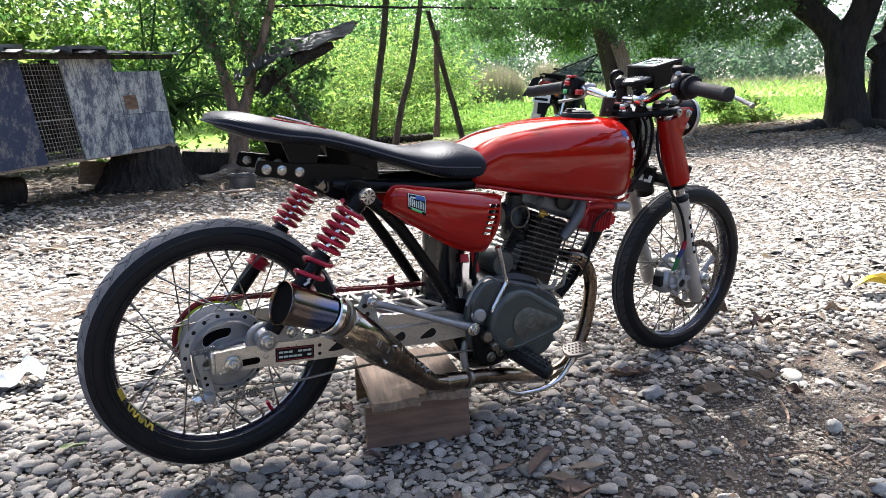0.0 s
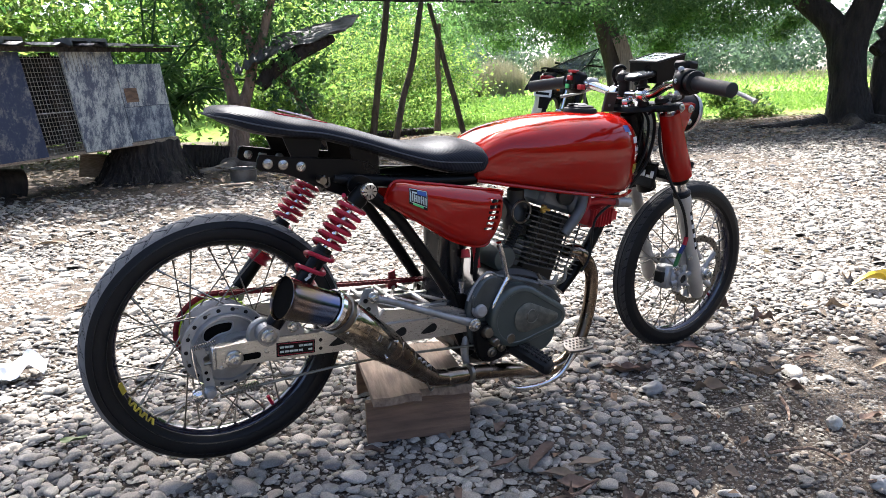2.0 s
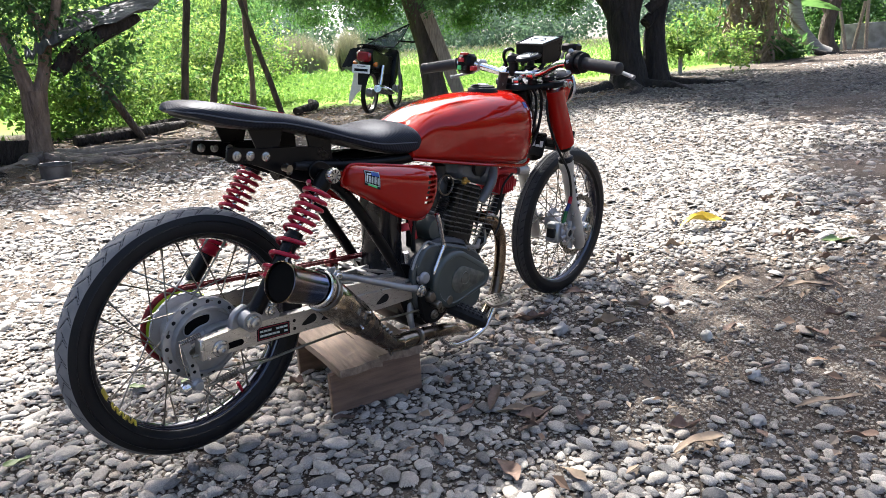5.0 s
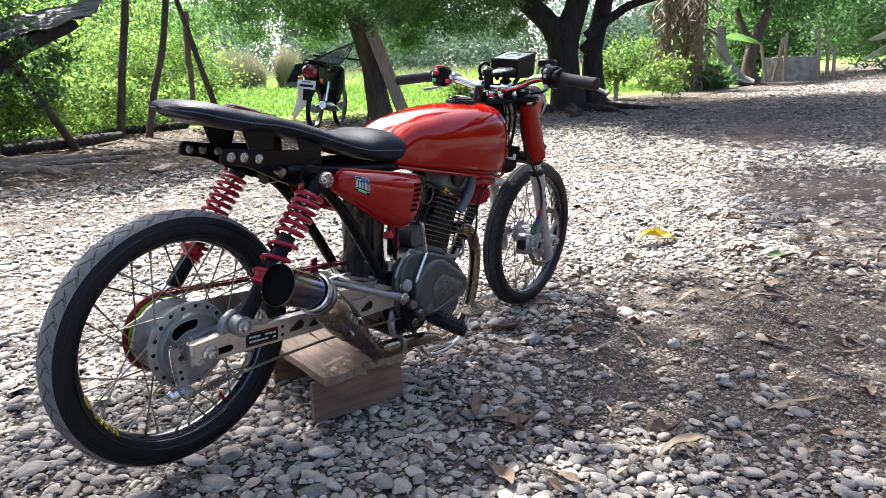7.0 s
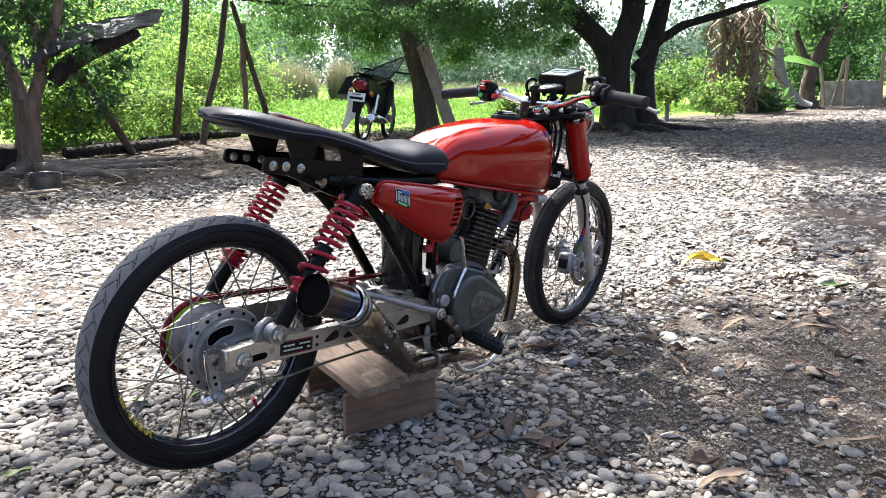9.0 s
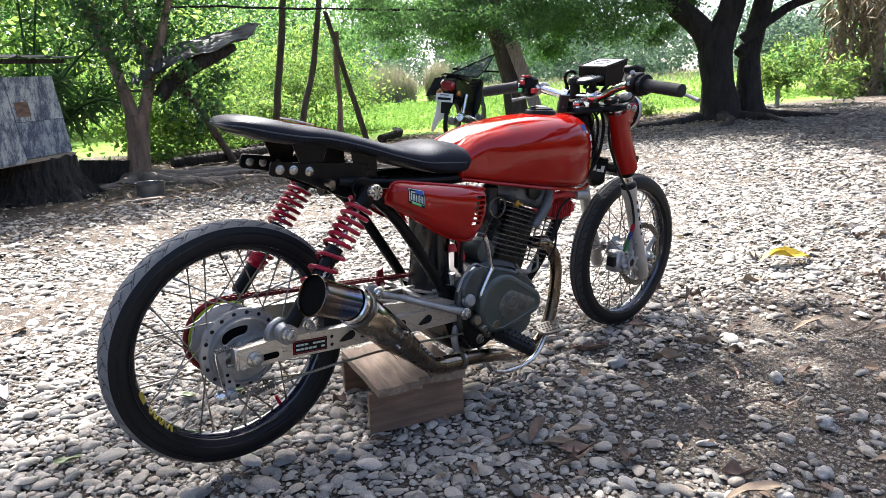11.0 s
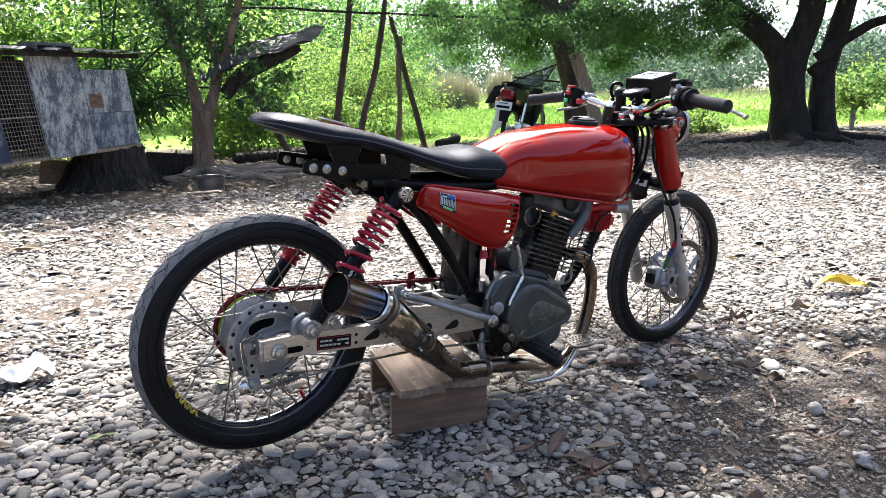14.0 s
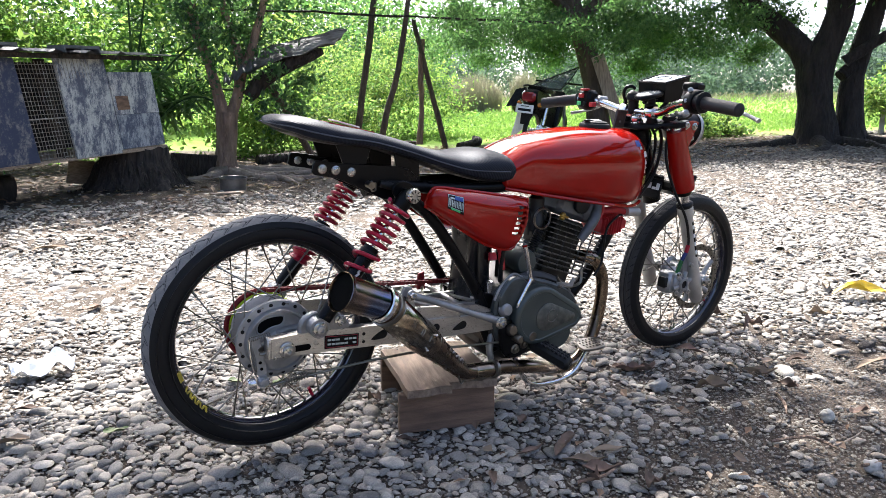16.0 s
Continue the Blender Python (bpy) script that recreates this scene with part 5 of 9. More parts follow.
part("side_panel", Shape().plate(smoothed([(0.05, 0.62), (0.20, 0.66), (0.24, 0.45), (0.31, 0.16), (0.27, 0.12), (0.17, 0.26), (0.07, 0.36)], 3), 0.02, 0.05, 0.012, lambda a, b, c: (b - 0.15 + 0.5 * max(0.0, a - 0.1), a, c)), WHITE, pk, "white side panel")
part("seat", Shape().grid([section(u, h, 0.83, 0.91 + 0.03 * math.cos(u * 5), 20, 3) for u, h in ((-0.2, 0.06), (-0.1, 0.11), (0.15, 0.12), (0.4, 0.11), (0.5, 0.06))]), BLACK, pk)
part("grab_rail", Shape().tube([(0.05, 0.13, 0.86), (-0.22, 0.12, 0.91), (-0.31, 0.0, 0.93), (-0.22, -0.12, 0.91), (0.05, -0.13, 0.86)], 0.011, 8, 5), BLACK, pk)
part("frame_body", Shape().plate(smoothed([(0.3, 0.58), (0.35, 0.36), (0.65, 0.30), (0.80, 0.70), (0.80, 0.78), (0.5, 0.74)], 3), -0.06, 0.06, 0.03), BLACK, pk)
part("leg_shield", Shape().plate(smoothed([(0.75, 0.35), (0.85, 0.8), (0.98, 0.85), (0.95, 0.5)], 3), -0.10, 0.10, 0.03), BLACK, pk)
part("muffler", Shape().lathe([(0.02, 0.75), (0.045, 0.6), (0.062, 0.3), (0.062, 0.02), (0.05, 0.0), (0.03, 0.0), (0.03, 0.02)], (-0.12, -0.15, 0.36), (1, 0, -0.12), 28), CHROME, pk, "chrome muffler")
part("rear_shock", Shape().tube([(0.0, -0.13, 0.32), (0.13, -0.13, 0.66)], 0.03, 12), CHROME, pk)
part("front_fork", Shape().tube([(1.18, -0.08, 0.29), (1.0, -0.07, 0.85)], 0.022, 10).tube([(1.18, 0.08, 0.29), (1.0, 0.07, 0.85)], 0.022, 10), ALLOY_DULL, pk)
part("handlebar", Shape().tube([(0.85, -0.36, 1.0), (0.95, -0.15, 1.0), (0.95, 0.15, 1.0), (0.85, 0.36, 1.0)], 0.014, 8, 4), BLACK, pk)
def sheet(ta, tb, tc, td, sag, wave):
    """Loose cloth between four corners."""
    rows = []
    for i in range(15):
        row = []
        for j in range(13):
            s0, t0 = i / 14, j / 12
            q = Vector(ta).lerp(Vector(tb), s0).lerp(Vector(tc).lerp(Vector(td), s0), t0)
            q.z += wave * noise.noise(Vector((s0 * 5, t0 * 5, 1))) - sag * math.sin(s0 * 3.1) * math.sin(t0 * 3.1)
            row.append(tuple(q))
        rows.append(row)
    return rows
tp = sheet((-0.30, 0.31, 0.62), (-0.12, 0.26, 0.86), (-0.20, 0.20, 0.64), (-0.05, 0.12, 0.90), 0.01, 0.02)
part("dark_flap", Shape().grid(tp, closed=False).grid([[(a, b, c - 0.006) for a, b, c in r] for r in tp], closed=False), BLACK_MATT, pk, "dark cloth flap", angle=80)
tp = sheet((0.0, 0.08, 0.925), (0.90, -0.04, 1.15), (0.55, -0.14, 0.90), (0.92, -0.26, 1.25), 0.03, 0.03)
part("tarp", Shape().grid(tp, closed=False).grid([[(a, b, c - 0.004) for a, b, c in r] for r in tp], closed=False), TARP, pk, "greenish see-through tarp", angle=80)
part("tarp_edge", Shape().tube([(0.0, 0.08, 0.925), (0.45, 0.02, 1.04), (0.92, -0.26, 1.25), (0.72, -0.20, 1.02), (0.55, -0.14, 0.90), (0.2, -0.04, 0.91)], 0.010, 6), BLACK_MATT, pk)

# ---- along the drive ----
def trunk_thing(name, pts, radii, material, label, category="tree", seed=1):
    return tagged(part(name, wood(pts, radii, seed, 0.08, 14), material, angle=60), label, category)
trunk_thing("bare_palm", [(19.75, 4.0, 0.45), (19.6, 4.25, 0.7), (19.42, 4.55, 1.2), (19.4, 4.7, 1.75), (19.4, 4.72, 2.1)], [0.26, 0.20, 0.17, 0.15, 0.14], PALM_BARK, "bare curved grey palm trunk beside the drive", "palm", 3)
tree("drive_tree", "pale forked tree beside the drive", ([(20.2, 4.0, 0.45), (20.1, 4.1, 1.0), (20.15, 4.0, 1.7), (20.2, 3.75, 2.4), (20.3, 3.4, 3.2)], [0.28, 0.18, 0.16, 0.11, 0.07]),
     [([(20.12, 4.05, 1.5), (20.1, 4.35, 2.1), (20.0, 4.6, 2.9)], [0.12, 0.09, 0.06])],
     [((21.3, 4.6, 3.1), (2.2, 1.6, 0.9), 6000, 0.15, 151), ((25.5, 4.0, 3.8), (2.5, 2.5, 1.0), 5000, 0.18, 152), ((24.0, -1.6, 3.4), (2.5, 1.2, 1.0), 3500, 0.18, 154)], BARK_MID, LEAF_A, 153)
ban = thing("banana_plant", label="banana plants with hanging dry brown leaves", category="banana plant")
for i, (x, y) in enumerate(((16.5, 5.1), (16.9, 4.75), (16.7, 4.4), (17.1, 5.3))):
    part("stem", wood([(x, y, 0.35), (x + 0.03, y, 1.4), (x - 0.05, y + 0.1, 3.0)], [0.10, 0.085, 0.06], 160 + i, 0.05), BANANA_DRY, ban)
n_ = 900
c_ = np.array([(16.5, 5.1), (16.9, 4.75), (16.7, 4.4), (17.1, 5.3)])[r_.integers(0, 4, n_)]
v, f = blades(np.stack([c_[:, 0] + r_.normal(0, 0.17, n_), c_[:, 1] + r_.normal(0, 0.17, n_), r_.uniform(0.7, 2.9, n_)], 1), r_.uniform(0.25, 0.62, n_), r_, 2.8, 0.085)
ob = raw("dry_leaves", v, f, BANANA_DRY, smooth=False)
ob.parent = ban
def big_leaf(parent, base, way, L, W, material, droop=0.4):
    """A long drooping banana leaf."""
    base, way = Vector(base), Vector(way).normalized()
    side = way.cross(Vector((0, 0, 1))).normalized()
    rows = []
    for i in range(13):
        t = i / 12
        w = W * math.sin(math.pi * min(1, 0.08 + t * 0.92)) ** 0.6
        c = base + way * (L * t) + Vector((0, 0, -droop * t * t * L))
        rows.append([c + side * (w * k) + Vector((0, 0, 0.55 * w * k - 0.25 * w * abs(k))) for k in (-0.5, -0.25, 0, 0.25, 0.5)])
    part("leaf", Shape().grid(rows, closed=False), material, parent, angle=80)
for b_, d_, L, W in (((16.9, 5.0, 2.5), (-0.4, 0.8, 0.35), 1.5, 0.4), ((16.9, 4.6, 3.0), (0.3, -0.9, 0.25), 1.3, 0.4), ((16.6, 4.9, 2.6), (-0.9, 0.2, 0.4), 1.4, 0.4)):
    big_leaf(ban, b_, d_, L, W * 0.7, LEAF_D)
ban2 = thing("banana_plant", label="green banana plant at the side of the drive", category="banana plant")
part("stem", wood([(19.5, 4.95, 0.5), (19.5, 4.9, 1.2), (19.45, 4.8, 2.0)], [0.08, 0.07, 0.05], 170, 0.04), LEAF_B, ban2)
for d_ in ((0.1, -1.0, 0.15), (-0.2, 0.9, 0.5), (-0.8, 0.1, 0.6)):
    big_leaf(ban2, (19.45, 4.8, 1.85), d_, 1.2, 0.32, LEAF_A)
ban3 = thing("banana_plant", label="banana plant at the far side of the drive", category="banana plant")
part("stem", wood([(14.5, -0.55, 0.30), (14.5, -0.55, 0.9), (14.45, -0.50, 1.5)], [0.1, 0.08, 0.05], 171, 0.04), LEAF_B, ban3)
for d_ in ((0.1, 1.0, 0.35), (0.0, 0.9, 0.0), (-0.6, 0.5, 0.6), (0.1, -1, 0.5)):
    big_leaf(ban3, (14.45, -0.50, 1.45), d_, 1.2, 0.38, LEAF_A)
tagged(part("low_wall", Shape().box((21.35, 3.3, 0.88), (0.12, 1.5, 0.75), 0.01), CONCRETE), "low weathered concrete wall beside the drive", "wall")
for x, y, h, l in ((20.7, 3.75, 1.1, 0.25), (20.8, 3.6, 1.2, -0.2), (21.0, 3.35, 1.3, 0.05), (21.3, 2.55, 1.4, 0.08), (21.4, 2.35, 1.1, 0.05), (21.4, 2.2, 0.9, 0.02), (13.15, 4.9, 0.65, 0.0)):
    z = float(ground_at(x, y))
    tagged(part("fence_post", wood([(x, y, z - 0.05), (x + l * 0.4, y + l, z + h)], [0.05, 0.04], int(x * 9), 0.03, 8, 2), WOOD if x > 15 else CONCRETE), "grey fence post beside the drive", "post", "fence posts along the drive")
thicket("drive_bushes", "green trees and shrubs lining the far drive", [((24.5, 5.0, 1.6), (1.5, 2.0, 1.8), 7000), ((27.5, 0.5, 1.6), (1.5, 3.0, 1.7), 8000), ((28.0, 3.5, 2.8), (2.5, 3.5, 2.2), 8000), ((26.0, -3.0, 1.8), (3.0, 2.0, 2.2), 7000), ((18.0, 6.2, 0.7), (1.2, 0.8, 0.6), 2600), ((17.6, 4.3, 0.3), (1.0, 0.4, 0.25), 1500), ((22.5, 5.2, 1.0), (1.6, 1.4, 1.3), 4000), ((29.0, -1.0, 0.9), (1.0, 4.5, 1.0), 7000)], LEAF_A, 0.15, 181)
tagged(part("log", wood([(18.3, 3.9, 0.62), (18.9, 3.7, 0.52), (19.4, 3.4, 0.5)], [0.06, 0.07, 0.05], 190, 0.04), BARK_DARK), "dark branch lying beside the drive", "branch")

# ---- litter on the ground ----
r_ = np.random.default_rng(205)
n_ = 520
lx, ly = r_.uniform(0.3, 4.2, n_), r_.uniform(-1.7, 0.9, n_)
ok_ = (ly < 0.75 - 0.35 * lx + r_.normal(0, 0.45, n_)) & (np.hypot(lx + 0.45, ly + 1.4) > 0.7) & (ly > -0.9 - 0.36 * lx)
lx, ly = lx[ok_], ly[ok_]
ln_ = len(lx)
aw = r_.uniform(0, 2 * math.pi, ln_)
sz_ = r_.uniform(0.012, 0.045, ln_)
dv = np.stack([np.cos(aw), np.sin(aw), r_.normal(0, 0.25, ln_)], 1) * sz_[:, None]
sv = np.stack([-np.sin(aw), np.cos(aw), r_.normal(0, 0.5, ln_)], 1) * sz_[:, None] * 0.26
o_ = np.stack([lx, ly, ground_at(lx, ly) + 0.012 + r_.uniform(0, 0.006, ln_)], 1)
v = np.stack([o_, o_ + dv * 0.4 + sv + [0, 0, 0.004], o_ + dv, o_ + dv * 0.5 - sv + [0, 0, 0.005]], 1).reshape(-1, 3)
k = np.arange(ln_)[:, None] * 4
tagged(raw("leaf_litter", v, np.concatenate([k + [0, 1, 2], k + [0, 2, 3]], 0), LITTER, smooth=False), "crumbled dry leaves scattered over the gravel", "leaf litter", kind="stuff")
for i in range(34):
    x0, y0, a0, L0 = 0.9 + 3.0 * r_.uniform(), 0.0, r_.uniform(0, 2 * math.pi), r_.uniform(0.05, 0.20)
    y0 = -0.55 - 0.30 * x0 + 1.1 * r_.uniform()
    bend = r_.normal(0, 0.25)
    pts = [(x0 + L0 * t * math.cos(a0 + bend * t), y0 + L0 * t * math.sin(a0 + bend * t), 0.016 + 0.006 * math.sin(3 * t + i) + float(ground_at(x0, y0))) for t in (0, 0.35, 0.7, 1)]
    tagged(part("twig", Shape().tube(pts, [0.0028, 0.0024, 0.002, 0.001], 6, 3), ROOT), "thin dry twig lying on the gravel", "twig", "twigs on the gravel")
def dry_leaf(x, y, turn, L, W, material=DRY_LEAF, curl=0.22, name="dry_leaf", label="curled dry brown leaf lying on the gravel", lift=0.016):
    L, W = (L, W) if material in (YELLOW_LEAF, GREEN_LEAF) else (L * 0.85, W * 0.7)
    rows = []
    rough_ = random.Random(int(x * 977 + y * 1313))
    bend, twist = rough_.uniform(-0.5, 0.5), rough_.uniform(-0.5, 0.5)
    for i in range(13):
        t = i / 12
        w = W * math.sin(math.pi * (0.04 + 0.92 * t)) ** 0.75 * rough_.uniform(0.86, 1.1)
        c = Vector((L * (t - 0.5), bend * L * 0.22 * math.sin(t * 3.1), curl * L * 0.20 * (math.sin(t * 4.2 + turn) + 0.5 * math.sin(t * 9 + turn))))
        row = []
        for k in (-0.5, -0.34, -0.17, 0, 0.17, 0.34, 0.5):
            roll_ = curl * w * (4 * k * k) * (0.9 + 0.6 * math.sin(t * 7 + twist * 6 + (1 if k > 0 else 4)))
            row.append(c + Vector((0, k * w * (1 - 0.25 * curl * abs(k)), roll_ - 0.03 * w * (k == 0) + twist * k * w * (t - 0.5))))
        rows.append(row)
    sh = Shape().grid(rows, closed=False).grid([[p + Vector((0, 0, -0.0012)) for p in r] for r in rows], closed=False)
    ob = part(name, sh, material, angle=80)
    ob.matrix_world = pose(x, y, float(ground_at(x, y)) + lift, random.uniform(-8, 8), random.uniform(-8, 8), math.degrees(turn))
    return tagged(ob, label, "leaf", "fallen leaves")
dry_leaf(2.57, -0.06, -0.42, 0.27, 0.075, YELLOW_LEAF, 0.3, "yellow_leaf", "curled bright yellow leaf lying on the gravel", 0.03)
dry_leaf(2.79, -0.05, 0.5, 0.20, 0.05, STRAW_DULL, 0.2, label="pale dry leaf lying on the gravel")
dry_leaf(2.58, -0.64, 2.2, 0.13, 0.05, GREEN_LEAF, 0.3, "green_leaf", "fading green leaf lying on the gravel")
for x, y, a, L, W, mt in ((0.60, -0.35, 0.5, 0.16, 0.045, 0), (0.67, -0.43, -0.3, 0.12, 0.03, 1), (0.36, -0.57, 1.1, 0.13, 0.055, 0), (0.43, -0.69, 1.2, 0.11, 0.03, 1), (0.70, -0.84, -0.5, 0.15, 0.045, 1), (0.82, -0.93, 0.6, 0.07, 0.03, 0),
                          (1.49, -0.85, 0.9, 0.13, 0.055, 0), (2.10, -0.69, 0.4, 0.15, 0.09, 1), (1.92, -0.71, -0.9, 0.20, 0.05, 1), (1.81, -0.48, -0.2, 0.20, 0.045, 1), (1.07, -1.00, -0.6, 0.22, 0.03, 1), (1.25, -1.13, 0.3, 0.14, 0.05, 0),
                          (1.53, -0.29, 0.2, 0.10, 0.055, 1), (1.40, -0.25, 0.9, 0.12, 0.03, 1), (1.62, -0.33, -0.4, 0.09, 0.05, 0), (-0.28, 2.96, 0.2, 0.22, 0.08, 1), (-0.22, 1.62, 0.8, 0.12, 0.07, 0), (-0.53, 0.41, 0.1, 0.10, 0.055, 1), (0.12, 3.1, 0.4, 0.1, 0.05, 0), (-0.49, 0.62, 0.2, 0.07, 0.04, 0),
                          (3.3, -0.5, 0.3, 0.14, 0.05, 1), (3.9, 0.3, -0.3, 0.16, 0.05, 0), (3.1, 0.6, 0.9, 0.12, 0.05, 1), (4.4, -0.3, 0.1, 0.18, 0.05, 0), (5.2, 0.7, 0.5, 0.15, 0.05, 1), (2.6, -0.95, 0.2, 0.14, 0.05, 0)):
    dry_leaf(x, y, a, L, W, (DRY_LEAF, STRAW_DULL)[mt], label=("curled dry brown leaf lying on the gravel", "pale dry leaf lying on the gravel")[mt])
rl_ = random.Random(8)
for _ in range(60):
    x = rl_.uniform(0.25, 3.4)
    dry_leaf(x, rl_.uniform(-0.95 - 0.2 * x, 0.15), rl_.uniform(0, 6.3), rl_.uniform(0.05, 0.14), rl_.uniform(0.02, 0.05), rl_.choice((DRY_LEAF, DRY_LEAF, STRAW_DULL)), rl_.uniform(0.2, 0.9), label="small dry brown leaf lying on the soil")
for i, (x, y) in enumerate(((0.16, 0.42), (0.05, 0.50), (-0.30, 0.34))):
    dry_leaf(x, y, 0.6 + i * 1.3, 0.06, 0.03, GREEN_LEAF, 0.2, "green_leaf", "crumpled green leaf lying on the gravel")
for pts in (((1.74, -0.62), (1.85, -0.64), (1.98, -0.63), (2.15, -0.70)), ((1.02, -0.62), (1.10, -0.66), (1.12, -0.70), (1.10, -0.74)), ((1.08, -0.80), (1.17, -0.84), (1.23, -0.84)), ((1.30, -0.46), (1.24, -0.52), (1.20, -0.55)), ((0.50, -0.50), (0.56, -0.52), (0.62, -0.50)), ((2.6, -1.0), (3.0, -0.98), (3.4, -1.1), (3.9, -1.0)), ((1.45, -1.0), (1.5, -1.08), (1.6, -1.1))):
    tagged(part("twig", Shape().tube([(x, y, 0.016 + 0.006 * (k % 2)) for k, (x, y) in enumerate(pts)], [0.004] * (len(pts) - 1) + [0.002], 6, 4), BARK), "thin dry twig lying on the soil", "twig", "twigs on the ground")
def big_stone(x, y, s, material, label, seed):
    bm = bmesh.new()
    bmesh.ops.create_icosphere(bm, subdivisions=3, radius=1)
    sh = Shape()
    s = [q * 0.6 for q in s]
    sh.add([Vector((v.co.x * s[0], v.co.y * s[1], v.co.z * s[2])) * (1 + 0.35 * noise.noise(v.co * 1.6 + Vector((seed, 0, 0))) + 0.16 * noise.noise(v.co * 4 + Vector((seed, 0, 0)))) + Vector((x, y, s[2] * 0.55)) for v in bm.verts], [tuple(q.index for q in f.verts) for f in bm.faces])
    bm.free()
    return tagged(part("stone", sh, material, angle=80), label, "stone")
big_stone(1.29, -0.61, (0.032, 0.026, 0.028), CHALK, "pale lump of chalky stone on the soil", 1)
big_stone(1.11, -0.81, (0.036, 0.03, 0.026), CONCRETE, "rough grey stone on the soil", 2)
big_stone(1.08, -0.23, (0.06, 0.026, 0.03), CONCRETE, "long grey stone on the soil", 3)
big_stone(1.96, -0.38, (0.07, 0.03, 0.022), STUMP, "flat dark stone on the gravel", 4)
big_stone(0.88, -0.90, (0.035, 0.028, 0.02), CONCRETE, "round grey stone on the soil", 5)
big_stone(0.30, -0.66, (0.045, 0.03, 0.024), CONCRETE, "broad brownish stone on the gravel", 6)
# crumpled plastic bag
rows = []
for i in range(22):
    row = []
    for j in range(18):
        u, v = -0.085 + 0.17 * i / 21, -0.05 + 0.10 * j / 17
        row.append((-0.43 + u * (1 + 0.3 * noise.noise(Vector((v * 9, 0, 3)))), 0.90 + v * (1 + 0.4 * noise.noise(Vector((u * 9, 2, 0)))), 0.03 + 0.09 * abs(noise.noise(Vector((u * 11, v * 11, 4)))) + 0.05 * abs(noise.noise(Vector((u * 28, v * 28, 1)))) - 0.02 * math.hypot(u / 0.11, v / 0.06)))
    rows.append(row)
tagged(part("plastic_bag", Shape().grid(rows, closed=False).grid([[(a, b, c - 0.002) for a, b, c in r] for r in rows], closed=False), BAG, angle=60), "crumpled white plastic bag on the gravel", "bag")

# ---- the red motorcycle ----
# Its own axes: u from the rear to the front axle, v to its left, w up; it leans a little to its right.
REAR, FRONT = Vector((0.004, -0.004, 0.310)), Vector((1.422, -0.007, 0.267))
_x = (FRONT - REAR).normalized()
_up = Vector((0, -math.sin(radians(4.5)), math.cos(radians(4.5))))
_y = _up.cross(_x).normalized()
_z = _x.cross(_y)
BIKE = Matrix(((_x.x, _y.x, _z.x, REAR.x), (_x.y, _y.y, _z.y, REAR.y), (_x.z, _y.z, _z.z, REAR.z), (0, 0, 0, 1)))
bike = thing("motorcycle", m=BIKE, label="red cafe racer motorcycle with black seat propped on a wooden stand", category="motorcycle")
WB = 1.419


def bolt(parent, at, way=(0, -1, 0), r=0.008, h=0.006, material=None, name="bolt"):
    """Domed hexagon bolt on a washer."""
    s = Shape().lathe([(r * 1.45, 0), (r * 1.45, h * 0.25), (r * 1.3, h * 0.35)], at, way, 18)
    s.lathe([(r, h * 0.3), (r, h * 0.9), (r * 0.8, h), (r * 0.45, h), (r * 0.4, h * 0.6)], at, way, 6)
    return part(name, s, material or BOLT, parent)


def wheel(name, u, R, half, label, tread_cut, rubber, n=960):
    """Spoked wheel: rim, tyre with a cut tread, spokes."""
    rim = Shape().lathe([(0.219, -0.024), (0.223, -0.026), (0.223, -0.022), (0.214, -0.017), (0.209, -0.010), (0.207, 0), (0.209, 0.010),
                         (0.214, 0.017), (0.223, 0.022), (0.223, 0.026), (0.219, 0.024), (0.212, 0.012), (0.212, -0.012)], (u, 0, 0), n=96, closed=True)
    w = part(name, rim, RIM, bike, label)
    prof = [(0.216, -0.022), (0.221, -0.029), (0.230, half * -1.0), (0.238, half * -1.06), (R - 0.028, half * -1.05), (R - 0.018, half * -0.96), (R - 0.0105, half * -0.825)]
    prof = prof + [(r, -h) for r, h in prof[::-1]]
    wall = Shape().lathe(prof[:7] + [(R - 0.030, half * -0.7), (R - 0.030, half * 0.7)] + prof[7:], (u, 0, 0), n=120, closed=True)
    part("tyre", wall, RUBBER, w)
    k = 41 if n > 500 else 25
    rings = []
    for i in range(n):
        a = 2 * math.pi * i / n
        ring = []
        for j in range(k):
            s = -1 + 2 * j / (k - 1)
            r = R - 0.0105 * abs(s) ** 2.2
            r -= tread_cut(a, s)
            ring.append((u + r * math.cos(a), s * half * 0.83, r * math.sin(a)))
        rings.append(ring)
    rings.append(rings[0])
    tr = part("tread", Shape().grid(rings, closed=False), rubber, w, angle=25)
    # groove faces take the black rubber, painting their recess dark
    tr.data.materials.append(RUBBER)
    for f in tr.data.polygons:
        i, j = divmod(f.index, k - 1)
        if tread_cut(2 * math.pi * (i + 0.5) / n, -1 + 2 * (j + 0.5) / (k - 1)) > 0:
            f.material_index = 1
    return w


def rear_cut(a, s):
    """Slanting zigzag grooves with fine sipes between them."""
    b = a * 40 / (2 * math.pi) + (0.5 if s > 0 else 0.0)
    t = abs(s)
    p = (b + (t * 1.1 if t < 0.62 else 1.364 - t * 1.1)) % 1.0
    q = (b - t * 0.9 + 0.35) % 1.0
    if p < (0.10 if 0.08 < t < 0.6 else 0.06) and t < 0.95:
        return 0.0025
    return 0.0012 if q < 0.06 and 0.3 < t < 0.9 and p > 0.2 else 0.0


